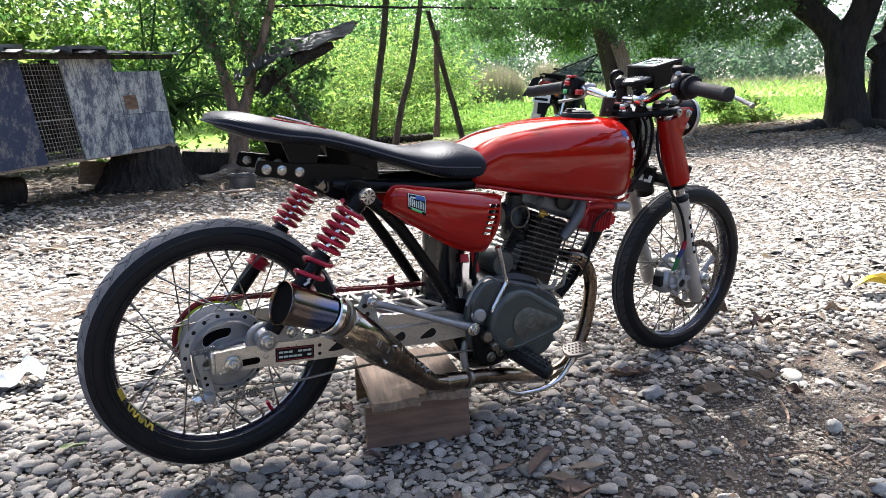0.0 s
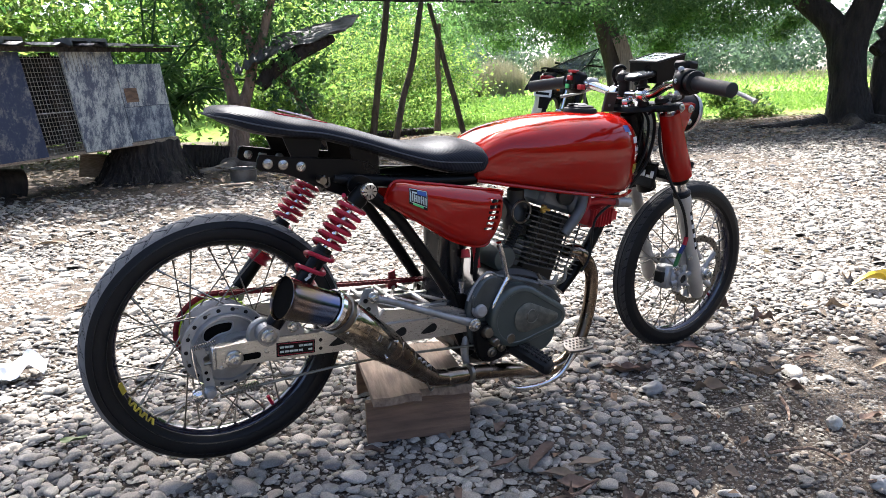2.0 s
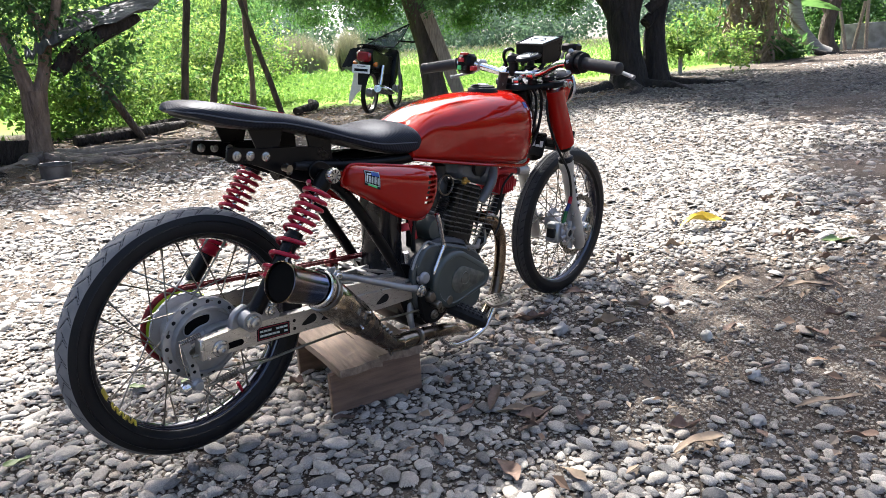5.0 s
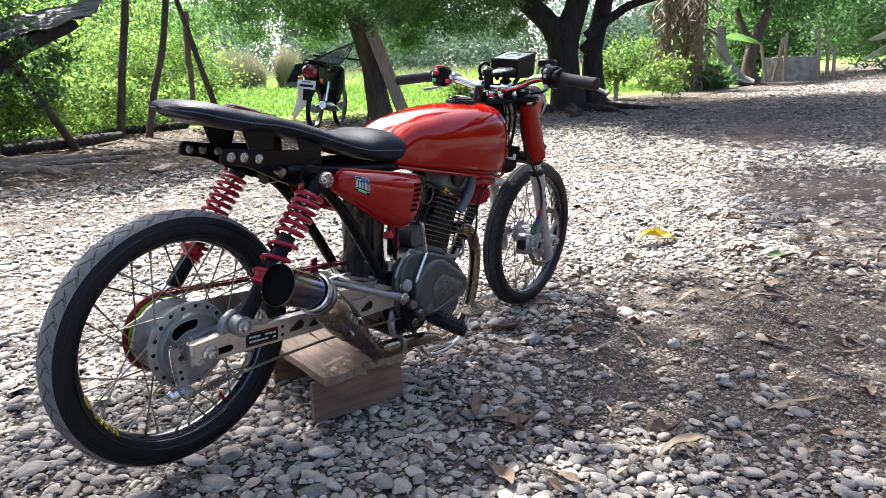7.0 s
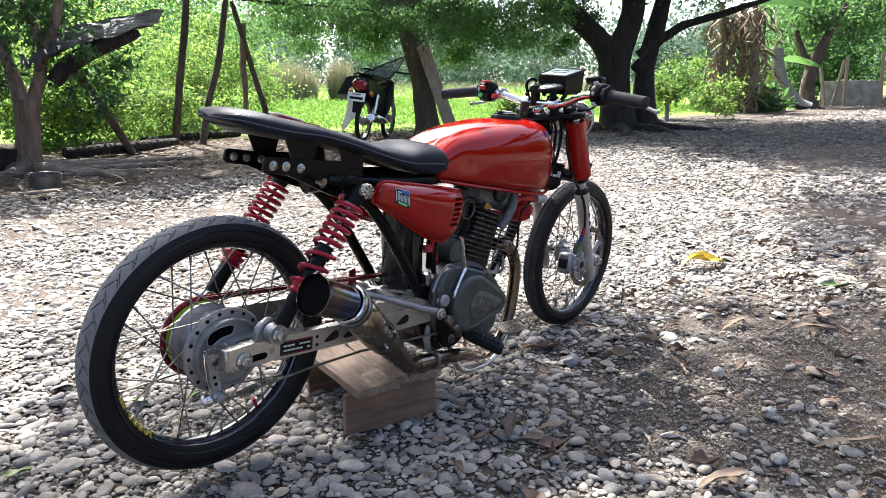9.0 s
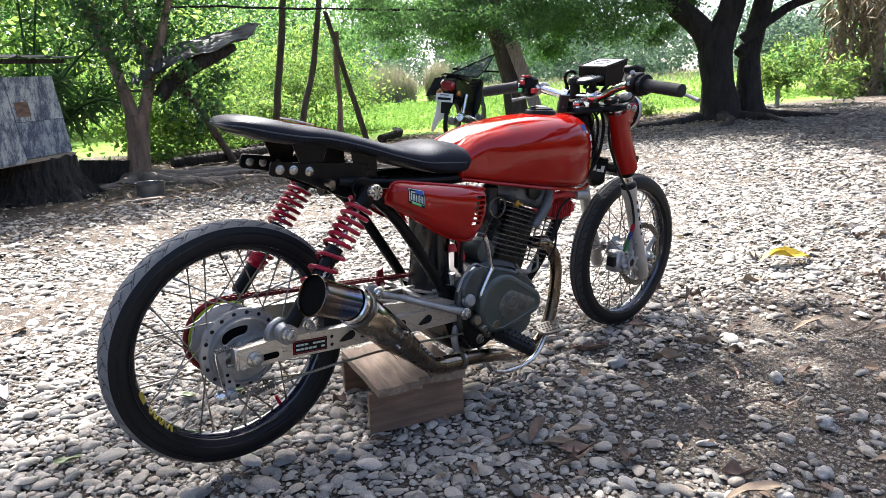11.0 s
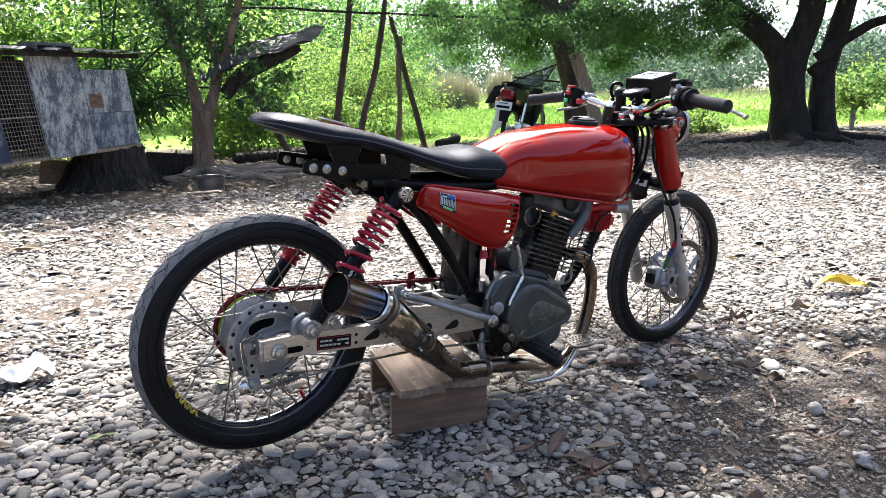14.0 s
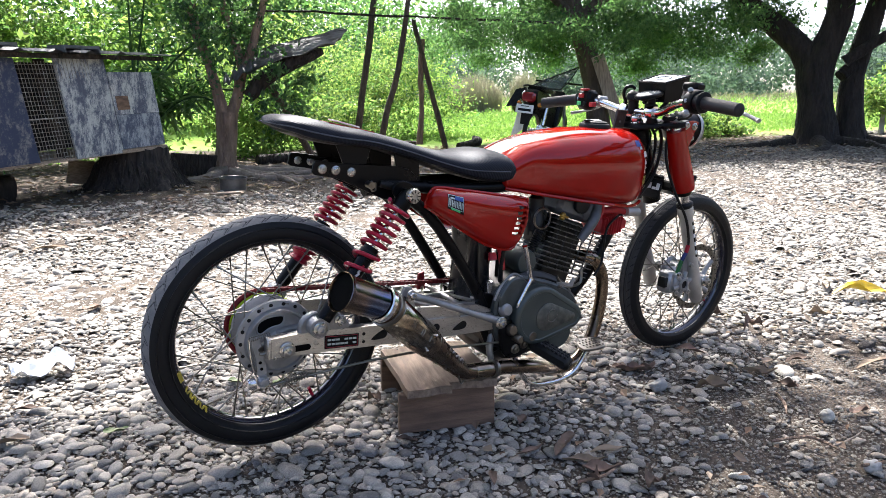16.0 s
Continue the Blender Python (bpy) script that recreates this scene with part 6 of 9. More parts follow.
def front_cut(a, s):
    """Rings of grooves with short side sipes."""
    if min(abs(abs(s) - 0.22), abs(abs(s) - 0.52)) < 0.045:
        return 0.002
    p = (a * 60 / (2 * math.pi) + abs(s) * 1.2) % 1.0
    return 0.0016 if p < 0.16 and abs(s) > 0.6 else 0.0


def spokes(w, u, hub_r, near, far, rim_r=0.208, count=36, turn=0.0, far_r=None):
    """Crossed spokes with their nipples, all on one mesh."""
    kinds = {}
    for i in range(count):
        side = i % 2
        lead = 1 if (i // 2) % 2 else -1
        v = near if side == 0 else far
        a = 2 * math.pi * (i + 0.5) / count + turn
        if (side, lead) not in kinds:
            b = lead * radians(48)
            hr = (far_r or hub_r) if side else hub_r
            p0 = Vector((hr * math.cos(b), v, hr * math.sin(b)))
            p1 = Vector((rim_r, v * 0.12, 0))
            d = (p1 - p0).normalized()
            s = Shape().tube([p0, p1], 0.0017, 6)
            s.tube([p1 - d * 0.014, p1 + d * 0.004], [0.0027, 0.0034], 6)
            s.tube([p0 + Vector((0, 0.004, 0)), p0 - Vector((0, 0.004, 0))], 0.0032, 8)
            ob = part("spoke", s, STEEL, w)
            kinds[side, lead] = ob.data
        else:
            ob = new("spoke", kinds[side, lead])
            ob.parent = w
        ob.matrix_basis = Matrix.Translation((u, 0, 0)) @ Matrix.Rotation(-a, 4, "Y")


# rear wheel
rear = wheel("rear_wheel", 0.0, 0.275, 0.0345, "rear wire wheel with a black rim", rear_cut, TREAD, 800)
s = Shape().lathe([(0.02, 0.055), (0.045, 0.053), (0.062, 0.045), (0.079, 0.042), (0.079, 0.036), (0.060, 0.032), (0.054, 0.02), (0.060, -0.02),
                   (0.080, -0.033), (0.090, -0.036), (0.092, -0.040), (0.090, -0.045), (0.070, -0.049), (0.060, -0.052), (0.02, -0.052)], n=64)
hub = part("hub", s, ALLOY, rear, "cast alloy drum hub")
# black discs paint the dark of the hub's spoke holes
for i in range(18):
    a = 2 * math.pi * i / 18
    part("hub_hole", Shape().lathe([(0.0045, 0), (0.0045, 0.0016), (0.0025, 0.002)], (0.082 * math.cos(a), -0.0455, 0.082 * math.sin(a)), (0, -1, 0), 10), BLACK_MATT, rear)
spokes(rear, 0.0, 0.082, -0.0425, 0.039, far_r=0.072)
# brake plate with its cooling window
plate = Shape().lathe([(0.02, -0.074), (0.026, -0.073), (0.030, -0.065), (0.058, -0.0585), (0.064, -0.059), (0.0700, -0.057), (0.0710, -0.049)], n=64)
bp = part("brake_plate", plate, ALLOY, rear, "cast alloy rear brake plate")
win = smoothed([(-0.051, 0.032), (-0.046, 0.050), (-0.022, 0.060), (0.008, 0.059), (0.004, 0.042), (-0.022, 0.036), (-0.042, 0.024)], 4)
# black plate paints the dark of the open window
part("air_window", Shape().plate(win, -0.0555, -0.0602, 0.0, lambda u, v, w: (u, v - 0.0008 - 0.0065 * max(0.0, min(1.0, (0.058 - math.hypot(u, w)) / 0.028)) * (v < -0.058), w)), SOOT_HOLE_DARK, rear)
part("window_rim", Shape().tube([(u, -0.0608 - 0.0065 * max(0.0, min(1.0, (0.058 - math.hypot(u, w)) / 0.028)), w) for u, w in win + [win[0]]], 0.0022, 6), ALLOY, rear)
part("plate_ring", Shape().lathe([(0.066, -0.057), (0.0685, -0.0635), (0.0725, -0.0635), (0.0755, -0.050)], (0, 0, 0), n=64, closed=True), ALLOY, rear)
part("axle_cone", Shape().lathe([(0.034, -0.058), (0.026, -0.070), (0.020, -0.086), (0.017, -0.094)], (0, 0, 0), n=36), ALLOY, rear)
arm = smoothed([(-0.01, 0.03), (0.06, 0.036), (0.11, 0.03), (0.115, 0.018), (0.06, 0.008), (0.0, -0.02)], 3)
part("torque_arm", Shape().plate(arm, -0.058, -0.082, 0.006), ALLOY, rear)
lever = part("actuator_lever", Shape().plate(smoothed([(-0.074, 0.022), (-0.066, 0.032), (-0.056, 0.026), (-0.045, -0.02), (-0.038, -0.066), (-0.046, -0.076), (-0.056, -0.070), (-0.064, -0.02)], 3), -0.090, -0.095, 0.001), ALLOY, rear)
# small black discs paint the lever's holes dark
for w0 in (-0.028, -0.043):
    part("lever_hole", Shape().lathe([(0.0036, 0), (0.0036, 0.0008)], (-0.0545 + (w0 + 0.028) * -0.2, -0.095, w0), (0, -1, 0), 12), SOOT_HOLE_DARK, rear)
part("lever_wire", Shape().tube([(-0.080, -0.100, 0.030), (-0.078, -0.101, 0.0), (-0.070, -0.102, -0.045), (-0.058, -0.102, -0.066)], 0.0014, 6, 4), CHROME, rear)
part("lever_spring", Shape().tube([(-0.078 + 0.045 * i / 60, -0.099 + 0.0045 * math.cos(i * 1.05), 0.030 + 0.006 * i / 60 + 0.0045 * math.sin(i * 1.05)) for i in range(61)], 0.0012, 5), STEEL, rear)
part("actuator_clevis", Shape().box((-0.050, -0.098, -0.070), (0.024, 0.020, 0.022), 0.005).lathe([(0.009, 0.008), (0.009, 0.014), (0.006, 0.015)], (-0.050, -0.098, -0.070), (0, -1, 0), 16), ALLOY, rear)
part("actuator_knob", Shape().lathe([(0.005, 0), (0.0125, 0.002), (0.0135, 0.006), (0.0125, 0.010), (0.0135, 0.014), (0.010, 0.018)], (-0.064, -0.096, -0.072), (-1, 0, -0.1), 18), CHROME, rear)
part("brake_arm_pivot", Shape().lathe([(0.009, 0), (0.009, 0.02), (0.006, 0.024)], (-0.052, -0.072, 0.002), (0, -1, 0), 12), STEEL, rear)
part("brake_clevis", Shape().tube([(-0.052, -0.094, 0.012), (-0.02, -0.094, 0.022)], 0.005, 8), STEEL, rear)
# sprocket and chain on the far side
sp = [((0.082 if i % 2 else 0.077) * math.cos(math.pi * i / 46), (0.082 if i % 2 else 0.077) * math.sin(math.pi * i / 46)) for i in range(92)]
part("sprocket", Shape().plate(sp, 0.056, 0.062), NEON, rear, "neon yellow rear sprocket")
part("valve_stem", Shape().tube([(0.105, 0, -0.179), (0.094, -0.004, -0.156)], 0.0042, 8), RED_DARK, rear, "red valve cap")
for i in range(10):
    wide_ = i == 0
    a = radians(197.5 if wide_ else 204 + i * 2.3)
    c, q = Vector((math.cos(a), 0, math.sin(a))), Vector((-math.sin(a), 0, math.cos(a)))
    g = 0.012 if wide_ else 0.0020 if i % 3 else 0.0030
    k0 = 0.0 if wide_ else 0.0022 * (-1) ** i
    vs = []
    for lift in (0.002, -0.0012):
        for du, r0, v0 in ((-g + k0, 0.2100, -0.0151), (g + k0, 0.2100, -0.0151), (g - k0, 0.2190, -0.0246), (-g - k0, 0.2190, -0.0246)):
            vs.append((c * r0 + q * du).normalized() * r0 + Vector((0, v0 + lift, 0)) - c * (0.0012 if lift < 0 else 0))
    part("rim_mark", Shape().add(vs, [(0, 1, 2, 3), (4, 5, 6, 7), (0, 1, 5, 4), (1, 2, 6, 5), (2, 3, 7, 6), (3, 0, 4, 7)]), YELLOW, rear)
for r0 in (0.2275, 0.2520):
    for sg in (-1, 1):
        part("sidewall_rib", Shape().lathe([(r0 - 0.0014, sg * 0.0350), (r0, sg * 0.0374), (r0 + 0.0014, sg * 0.0350)], (0, 0, 0), n=96, closed=True), RUBBER, rear)

# front wheel
front = wheel("front_wheel", WB, 0.268, 0.030, "front wire wheel with a black rim", front_cut, TREAD_FRONT, 480)
s = Shape().lathe([(0.012, 0.05), (0.03, 0.048), (0.042, 0.043), (0.043, 0.037), (0.03, 0.03), (0.026, 0), (0.03, -0.03), (0.043, -0.037), (0.044, -0.043), (0.036, -0.052), (0.03, -0.056), (0.014, -0.058)], (WB, 0, 0), n=48)
part("hub", s, ALLOY, front, "cast alloy front hub")
spokes(front, WB, 0.038, -0.040, 0.040, turn=0.04)
part("valve_stem", Shape().tube([(WB + 0.165, 0, -0.125), (WB + 0.146, -0.004, -0.110)], 0.0042, 8), RED_DARK, front, "red valve cap")
n = 96
outer = [0.110 - (0.004 if i % 8 in (3, 4) else 0) for i in range(n)]
rings = []
for r0, v in ((None, -0.069), (None, -0.066), (0.090, -0.066), (0.090, -0.069), (None, -0.069)):
    rings.append([(WB + (r0 or outer[i]) * math.cos(2 * math.pi * i / n), v, (r0 or outer[i]) * math.sin(2 * math.pi * i / n)) for i in range(n)])
disc = part("brake_disc", Shape().grid(rings, True, False), ROTOR, front, "drilled steel brake disc")
for i in range(5):
    a = 2 * math.pi * i / 5 + 0.4
    c, q = Vector((math.cos(a), 0, math.sin(a))), Vector((-math.sin(a), 0, math.cos(a)))
    b = Vector((WB, -0.0675, 0))
    part("disc_spider", Shape().tube([b + c * 0.036 - q * 0.012, b + c * 0.06 + q * 0.004, b + c * 0.086 + q * 0.014], [0.010, 0.0075, 0.010], 10, 4, 1.0), ALLOY, front)
# flat black discs paint the drillings dark
for i in range(40):
    a = 2 * math.pi * i / 40
    r = 0.104 - 0.005 * (i % 3)
    part("disc_hole", Shape().lathe([(0.0028, 0), (0.0028, 0.0007)], (WB + r * math.cos(a), -0.069, r * math.sin(a)), (0, -1, 0), 8), BLACK_MATT, front)

# swingarm
def arm_plate(v0, v1):
    return Shape().plate([(-0.040, -0.012), (-0.040, 0.032), (0.02, 0.035), (0.10, 0.033), (0.30, 0.022), (0.50, 0.012), (0.585, 0.008), (0.59, -0.035), (0.45, -0.034), (0.25, -0.026), (0.10, -0.018), (0.02, -0.014)], v0, v1, 0.002)
swing = part("swingarm", arm_plate(-0.098, -0.120), BRUSHED, bike, "polished alloy swingarm with cut-outs")
part("left_arm", arm_plate(0.098, 0.120), BRUSHED, swing)
slot = [(0.028 + 0.045 * t + 0.007 * math.cos(a), 0.002 + 0.007 * math.sin(a)) for t, a0 in ((1, -90), (0, 90)) for a in (radians(a0 + k * 30) for k in range(7))]
slot = [(u - 0.03, w) for u, w in slot]
# black inlay paints the depth of the slot
part("axle_slot", Shape().plate(slot, -0.119, -0.1212), SOOT_HOLE_DARK, swing)
part("adjuster_end", Shape().box((-0.043, -0.109, 0.010), (0.008, 0.026, 0.046), 0.002), BRUSHED, swing)
part("adjuster_bolt", Shape().tube([(-0.060, -0.109, -0.002), (-0.042, -0.109, -0.002)], 0.004, 8), STEEL, swing)
bolt(swing, (-0.004, -0.1205, 0.003), r=0.0125, h=0.014, name="axle_nut")
bolt(swing, (-0.03, -0.1205, -0.012), r=0.003, h=0.003)
bolt(swing, (0.062, -0.1205, 0.008), r=0.004, h=0.003)
part("arm_label", Shape().plate([(0.082, -0.010), (0.082, 0.021), (0.165, 0.015), (0.165, -0.015)], -0.1195, -0.1212), BLACK, swing, "dark printed label on the swingarm")
part("label_edge", Shape().tube([(0.085, -0.1213, -0.0075), (0.085, -0.1213, 0.0185), (0.162, -0.1213, 0.0125), (0.162, -0.1213, -0.0125), (0.085, -0.1213, -0.0075)], 0.0007, 5), RED_DARK, swing)
for k in range(2):
    for i in range(7):
        u0 = 0.089 + i * 0.0102
        c = 0.0105 - 0.010 * k - (u0 - 0.082) * 0.07
        if (k, i) in ((0, 3), (1, 5)):
            continue
        part("label_bar", Shape().plate([(u0, c - 0.0022), (u0, c + 0.0022), (u0 + 0.0085, c + 0.0017), (u0 + 0.0085, c - 0.0027)], -0.121, -0.1217), SILVER, swing)
# dark plates on the arm paint openings that are not cut through
for u0, w0 in ((0.178, 0.011), (0.178, -0.008), (0.215, 0.003), (0.27, 0.000), (0.36, -0.004), (0.44, -0.008)):
    big = u0 > 0.2
    poly = [(u0 - 0.018, w0 - 0.009), (u0 + 0.012, w0 + 0.011), (u0 + 0.024, w0 + 0.002), (u0 + 0.016, w0 - 0.010)] if big else [(u0 + 0.004 * math.cos(i), w0 + 0.004 * math.sin(i)) for i in (0, 1, 2, 3, 4, 5)]
    part("dark_cut_out", Shape().plate(smoothed(poly, 3), -0.1195, -0.1209), BLACK_MATT, swing)
# bridge between the arms: a plate with triangular openings
br = Shape()
for v in (-0.088, 0.088, 0.0):
    br.box((0.40, v, 0.036), (0.27, 0.014, 0.010), 0.002)
for i in range(5):
    u0 = 0.275 + i * 0.062
    br.box((u0, 0, 0.036), (0.012, 0.18, 0.009), 0.002)
    for sg in (-1, 1):
        br.tube([(u0 + 0.006, 0.0, 0.036), (u0 + 0.056, sg * 0.088, 0.036)], 0.0048, 6)
part("bridge_plate", br, BRUSHED, swing, "alloy bridge plate with triangular openings")
up = Shape().plate([(0.30, 0.012), (0.33, 0.052), (0.50, 0.036), (0.56, 0.012)], -0.100, -0.112, 0.002)
part("upper_rail", up, BRUSHED, swing)
# rear shock bracket on the arm
part("shock_bracket", Shape().plate(smoothed([(0.035, 0.025), (0.03, 0.06), (0.06, 0.078), (0.085, 0.062), (0.105, 0.068), (0.128, 0.062), (0.14, 0.026)], 3), -0.100, -0.118, 0.003), ALLOY, swing)
bolt(swing, (0.118, -0.119, 0.052), r=0.009, h=0.010)
part("gusset", Shape().plate([(0.245, 0.018), (0.285, 0.108), (0.305, 0.106), (0.325, 0.018)], -0.104, -0.112, 0.001), ALLOY_DULL, swing)
# gusset holes are painted as black discs laid on the metal
for i, (u0, w0) in enumerate(((0.275, 0.04), (0.292, 0.06), (0.305, 0.04), (0.285, 0.08))):
    part("gusset_hole", Shape().lathe([(0.0055, 0), (0.0055, 0.001)], (u0, -0.112, w0), (0, -1, 0), 12), BLACK_MATT, swing)
part("stabilizer_bar", Shape().tube([(0.30, -0.122, 0.088), (0.34, -0.124, 0.075), (0.50, -0.136, 0.013), (0.548, -0.140, -0.004)], [0.0095, 0.0075, 0.0085, 0.011], 14), ALLOY, swing, "grey alloy stabiliser rod")
bolt(swing, (0.295, -0.128, 0.092), r=0.009, h=0.012)
bolt(swing, (0.550, -0.150, -0.006), r=0.011, h=0.012)

# rear shocks
def shock(v):
    top, low = Vector((0.268, v, 0.330)), Vector((0.060, v, 0.050))
    d = (top - low).normalized()
    L = (top - low).length
    at = lambda t: low + d * (L * t)
    b = part("shock_absorber", Shape().tube([at(0.06), at(0.60)], 0.0175, 20), BLACK, bike, "rear shock absorber with a red coil spring")
    part("rod", Shape().tube([at(0.58), at(0.93)], 0.0055, 12), CHROME, b)
    part("top_mount", Shape().tube([at(0.90), at(0.94), at(1.02)], [0.017, 0.020, 0.016], 18), BLACK, b)
    part("preload_ring", Shape().tube([at(0.515), at(0.53), at(0.56), at(0.57)], [0.0195, 0.021, 0.021, 0.0195], 20), BLACK_MATT, b)
    part("collar", Shape().tube([at(0.26), at(0.27), at(0.30), at(0.335), at(0.34)], [0.0185, 0.028, 0.0215, 0.028, 0.0185], 24), RED_DARK, b, "red spring seat")
    for k, mt in enumerate((WHITE, WHITE, RED_DARK)):
        c = at(0.41 + 0.03 * k) + Vector((-0.004, math.copysign(0.0172, v) * 1.0, -0.002))
        part("body_mark", Shape().box(c, (0.014 - 0.002 * k, 0.002, 0.005), 0.0005, Matrix.Rotation(-0.55, 3, "Y")), mt, b)
    pts, t, a = [], 0.30, 0.0
    s0 = d.orthogonal().normalized()
    s1 = d.cross(s0)
    while t < 0.915:
        pts.append(at(t) + (s0 * math.cos(a) + s1 * math.sin(a)) * 0.0275)
        pitch = 0.092 if t < 0.62 else 0.050
        t += pitch / 18
        a += 2 * math.pi / 18
    part("coil_spring", Shape().tube(pts, 0.0048, 8), RED_DARK, b, "red coil spring")
    e = math.copysign(1, v)
    part("lower_eye", Shape().lathe([(0.009, -0.013), (0.022, -0.013), (0.022, 0.013), (0.009, 0.013)], low, (0, 1, 0), 28, True), ALLOY, b)
    bolt(b, low + Vector((0, e * 0.013, 0)), (0, e, 0), 0.0115, 0.014)
    part("lower_stub", Shape().tube([low, at(0.10)], 0.013, 14), BLACK, b)
shock(-0.133)
shock(0.133)

# drive chain, upper and lower run, with links on one mesh each
def chain_run(p0, p1, n):
    p0, p1 = Vector(p0), Vector(p1)
    d = (p1 - p0).normalized()
    ang = math.atan2(-d.z, d.x)
    base = part("chain", Shape().tube([p0, p1], 0.0034, 6), RED_CHAIN, bike, "red drive chain")
    link = None
    for i in range(n):
        c = p0.lerp(p1, (i + 0.5) / n)
        if link is None:
            l = (p1 - p0).length / n
            pr = [(l * 0.62 * math.cos(k) , 0.0062 * math.sin(k) * (1 - 0.25 * abs(math.sin(k)) ** 4)) for k in (2 * math.pi * j / 10 for j in range(10))]
            sh = Shape().plate(pr, -0.0075, -0.0055).plate(pr, 0.0055, 0.0075)
            o = part("chain_link", sh, RED_CHAIN, base)
            link = o.data
        else:
            o = new("chain_link", link)
            o.parent = base
        o.matrix_basis = Matrix.Translation(c) @ Matrix.Rotation(ang, 4, "Y")
chain_run((0.01, 0.059, 0.083), (0.60, 0.059, 0.045), 46)
chain_run((0.01, 0.059, -0.083), (0.60, 0.059, -0.035), 46)
ring = [(0.084 * math.cos(radians(a)), 0.059, 0.084 * math.sin(radians(a))) for a in range(84, 277, 6)]
part("chain", Shape().tube(ring, 0.0065, 6), RED_CHAIN, bike, "red drive chain round the sprocket")
part("chain_guide", Shape().plate([(0.43, 0.03), (0.43, 0.075), (0.447, 0.08), (0.455, 0.03)], 0.068, 0.075, 0.001), RED_CHAIN, bike)

# frame
frame_ = part("frame", Shape().tube([(0.225, 0, 0.325), (0.45, 0, 0.335), (0.72, 0, 0.345), (0.95, 0, 0.38), (1.14, 0, 0.40)], 0.02, 14, 4), BLACK, bike, "black steel tube frame")
for sg in (-1, 1):
    part("seat_rail", Shape().tube([(0.17, sg * 0.060, 0.360), (0.22, sg * 0.062, 0.350), (0.36, sg * 0.075, 0.335), (0.56, sg * 0.07, 0.328), (0.8, sg * 0.04, 0.34)], 0.0145, 12, 4), BLACK, frame_)
    part("seat_stay", Shape().tube([(0.295, sg * 0.09, 0.318), (0.38, sg * 0.09, 0.243), (0.515, sg * 0.09, 0.057), (0.55, sg * 0.085, -0.01)], 0.014, 14, 3), BLACK, frame_)
    part("lower_rail", Shape().tube([(0.55, sg * 0.085, -0.01), (0.575, sg * 0.085, -0.06), (0.61, sg * 0.08, -0.105), (0.66, sg * 0.07, -0.12)], 0.0135, 12, 4), BLACK, frame_)
    pl = smoothed([(0.245, 0.335), (0.252, 0.352), (0.275, 0.358), (0.300, 0.345), (0.305, 0.318), (0.285, 0.306), (0.26, 0.314)], 3)
    part("shock_mount_plate", Shape().plate(pl, sg * 0.098, sg * 0.106, 0.002), BLACK, frame_)
    outline = [(0.070, 0.372), (0.067, 0.386), (0.070, 0.398), (0.080, 0.402), (0.136, 0.395), (0.20, 0.392), (0.30, 0.380), (0.33, 0.34), (0.322, 0.289), (0.295, 0.299), (0.243, 0.311), (0.178, 0.339), (0.121, 0.363)]
    part("tail_plate", Shape().plate(smoothed(outline, 3), sg * 0.068, sg * 0.076, 0.0015), BLACK, frame_)
    for u0, w0 in ((0.088, 0.384), (0.119, 0.381), (0.156, 0.376)):
        bolt(frame_, (u0, sg * 0.076, w0), (0, sg, 0), 0.0064, 0.006)
        part("washer", Shape().lathe([(0.0105, 0), (0.0105, 0.0010), (0.010, 0.0014)], (u0, sg * 0.0762, w0), (0, sg, 0), 24), STEEL, frame_)
        if sg > 0:
            bolt(frame_, (u0, 0.068, w0), (0, -1, 0), 0.0065, 0.006)
    part("seat_bracket", Shape().plate([(0.120, 0.437), (0.204, 0.430), (0.192, 0.388), (0.140, 0.390)], sg * 0.066, sg * 0.072, 0.001), BLACK, frame_)
    part("seat_bracket", Shape().plate([(0.262, 0.420), (0.330, 0.400), (0.335, 0.350), (0.275, 0.370)], sg * 0.066, sg * 0.072, 0.001), BLACK, frame_)
part("clip_ring", Shape().tube([(0.205, -0.080, 0.356), (0.200, -0.082, 0.345), (0.205, -0.083, 0.334), (0.215, -0.081, 0.336), (0.214, -0.080, 0.352)], 0.0022, 6, 4), STEEL, frame_, "bent wire clip")
part("loose_plug", Shape().tube([(0.225, -0.079, 0.349), (0.245, -0.081, 0.345), (0.262, -0.082, 0.341)], [0.008, 0.0095, 0.006], 12, 3), BLACK_MATT, frame_)
cap_ = Shape().lathe([(0.0165, 0.0), (0.0165, 0.010), (0.0145, 0.013), (0.006, 0.014), (0.0055, 0.011)], (0.270, -0.150, 0.333), (0, -1, 0), 56)
cap_.v = [tuple(Vector(p) + (Vector(p) - Vector((0.270, p[1], 0.333))) * (0.035 * math.cos(20 * math.atan2(p[2] - 0.333, p[0] - 0.270)))) for p in cap_.v]
part("shock_cap", cap_, BOLT, frame_, "knurled chrome shock cap")
part("shock_spindle", Shape().tube([(0.270, -0.10, 0.333), (0.270, -0.152, 0.333)], 0.010, 16), BLACK, frame_)
for i in range(8):
    a = i * math.pi / 4
    part("cap_groove", Shape().box((0.270 + 0.0105 * math.cos(a), -0.1642, 0.333 + 0.0105 * math.sin(a)), (0.007, 0.001, 0.0022), 0.0003, Matrix.Rotation(-a, 3, "Y")), BLACK_MATT, frame_)
bolt(frame_, (0.270, 0.134, 0.333), (0, 1, 0), r=0.0135, h=0.016, name="shock_bolt")
part("down_tube", Shape().tube([(1.15, 0, 0.38), (1.09, 0, 0.22), (1.0, 0, 0.06), (0.93, 0, -0.02)], 0.017, 14, 4), BLACK, frame_)
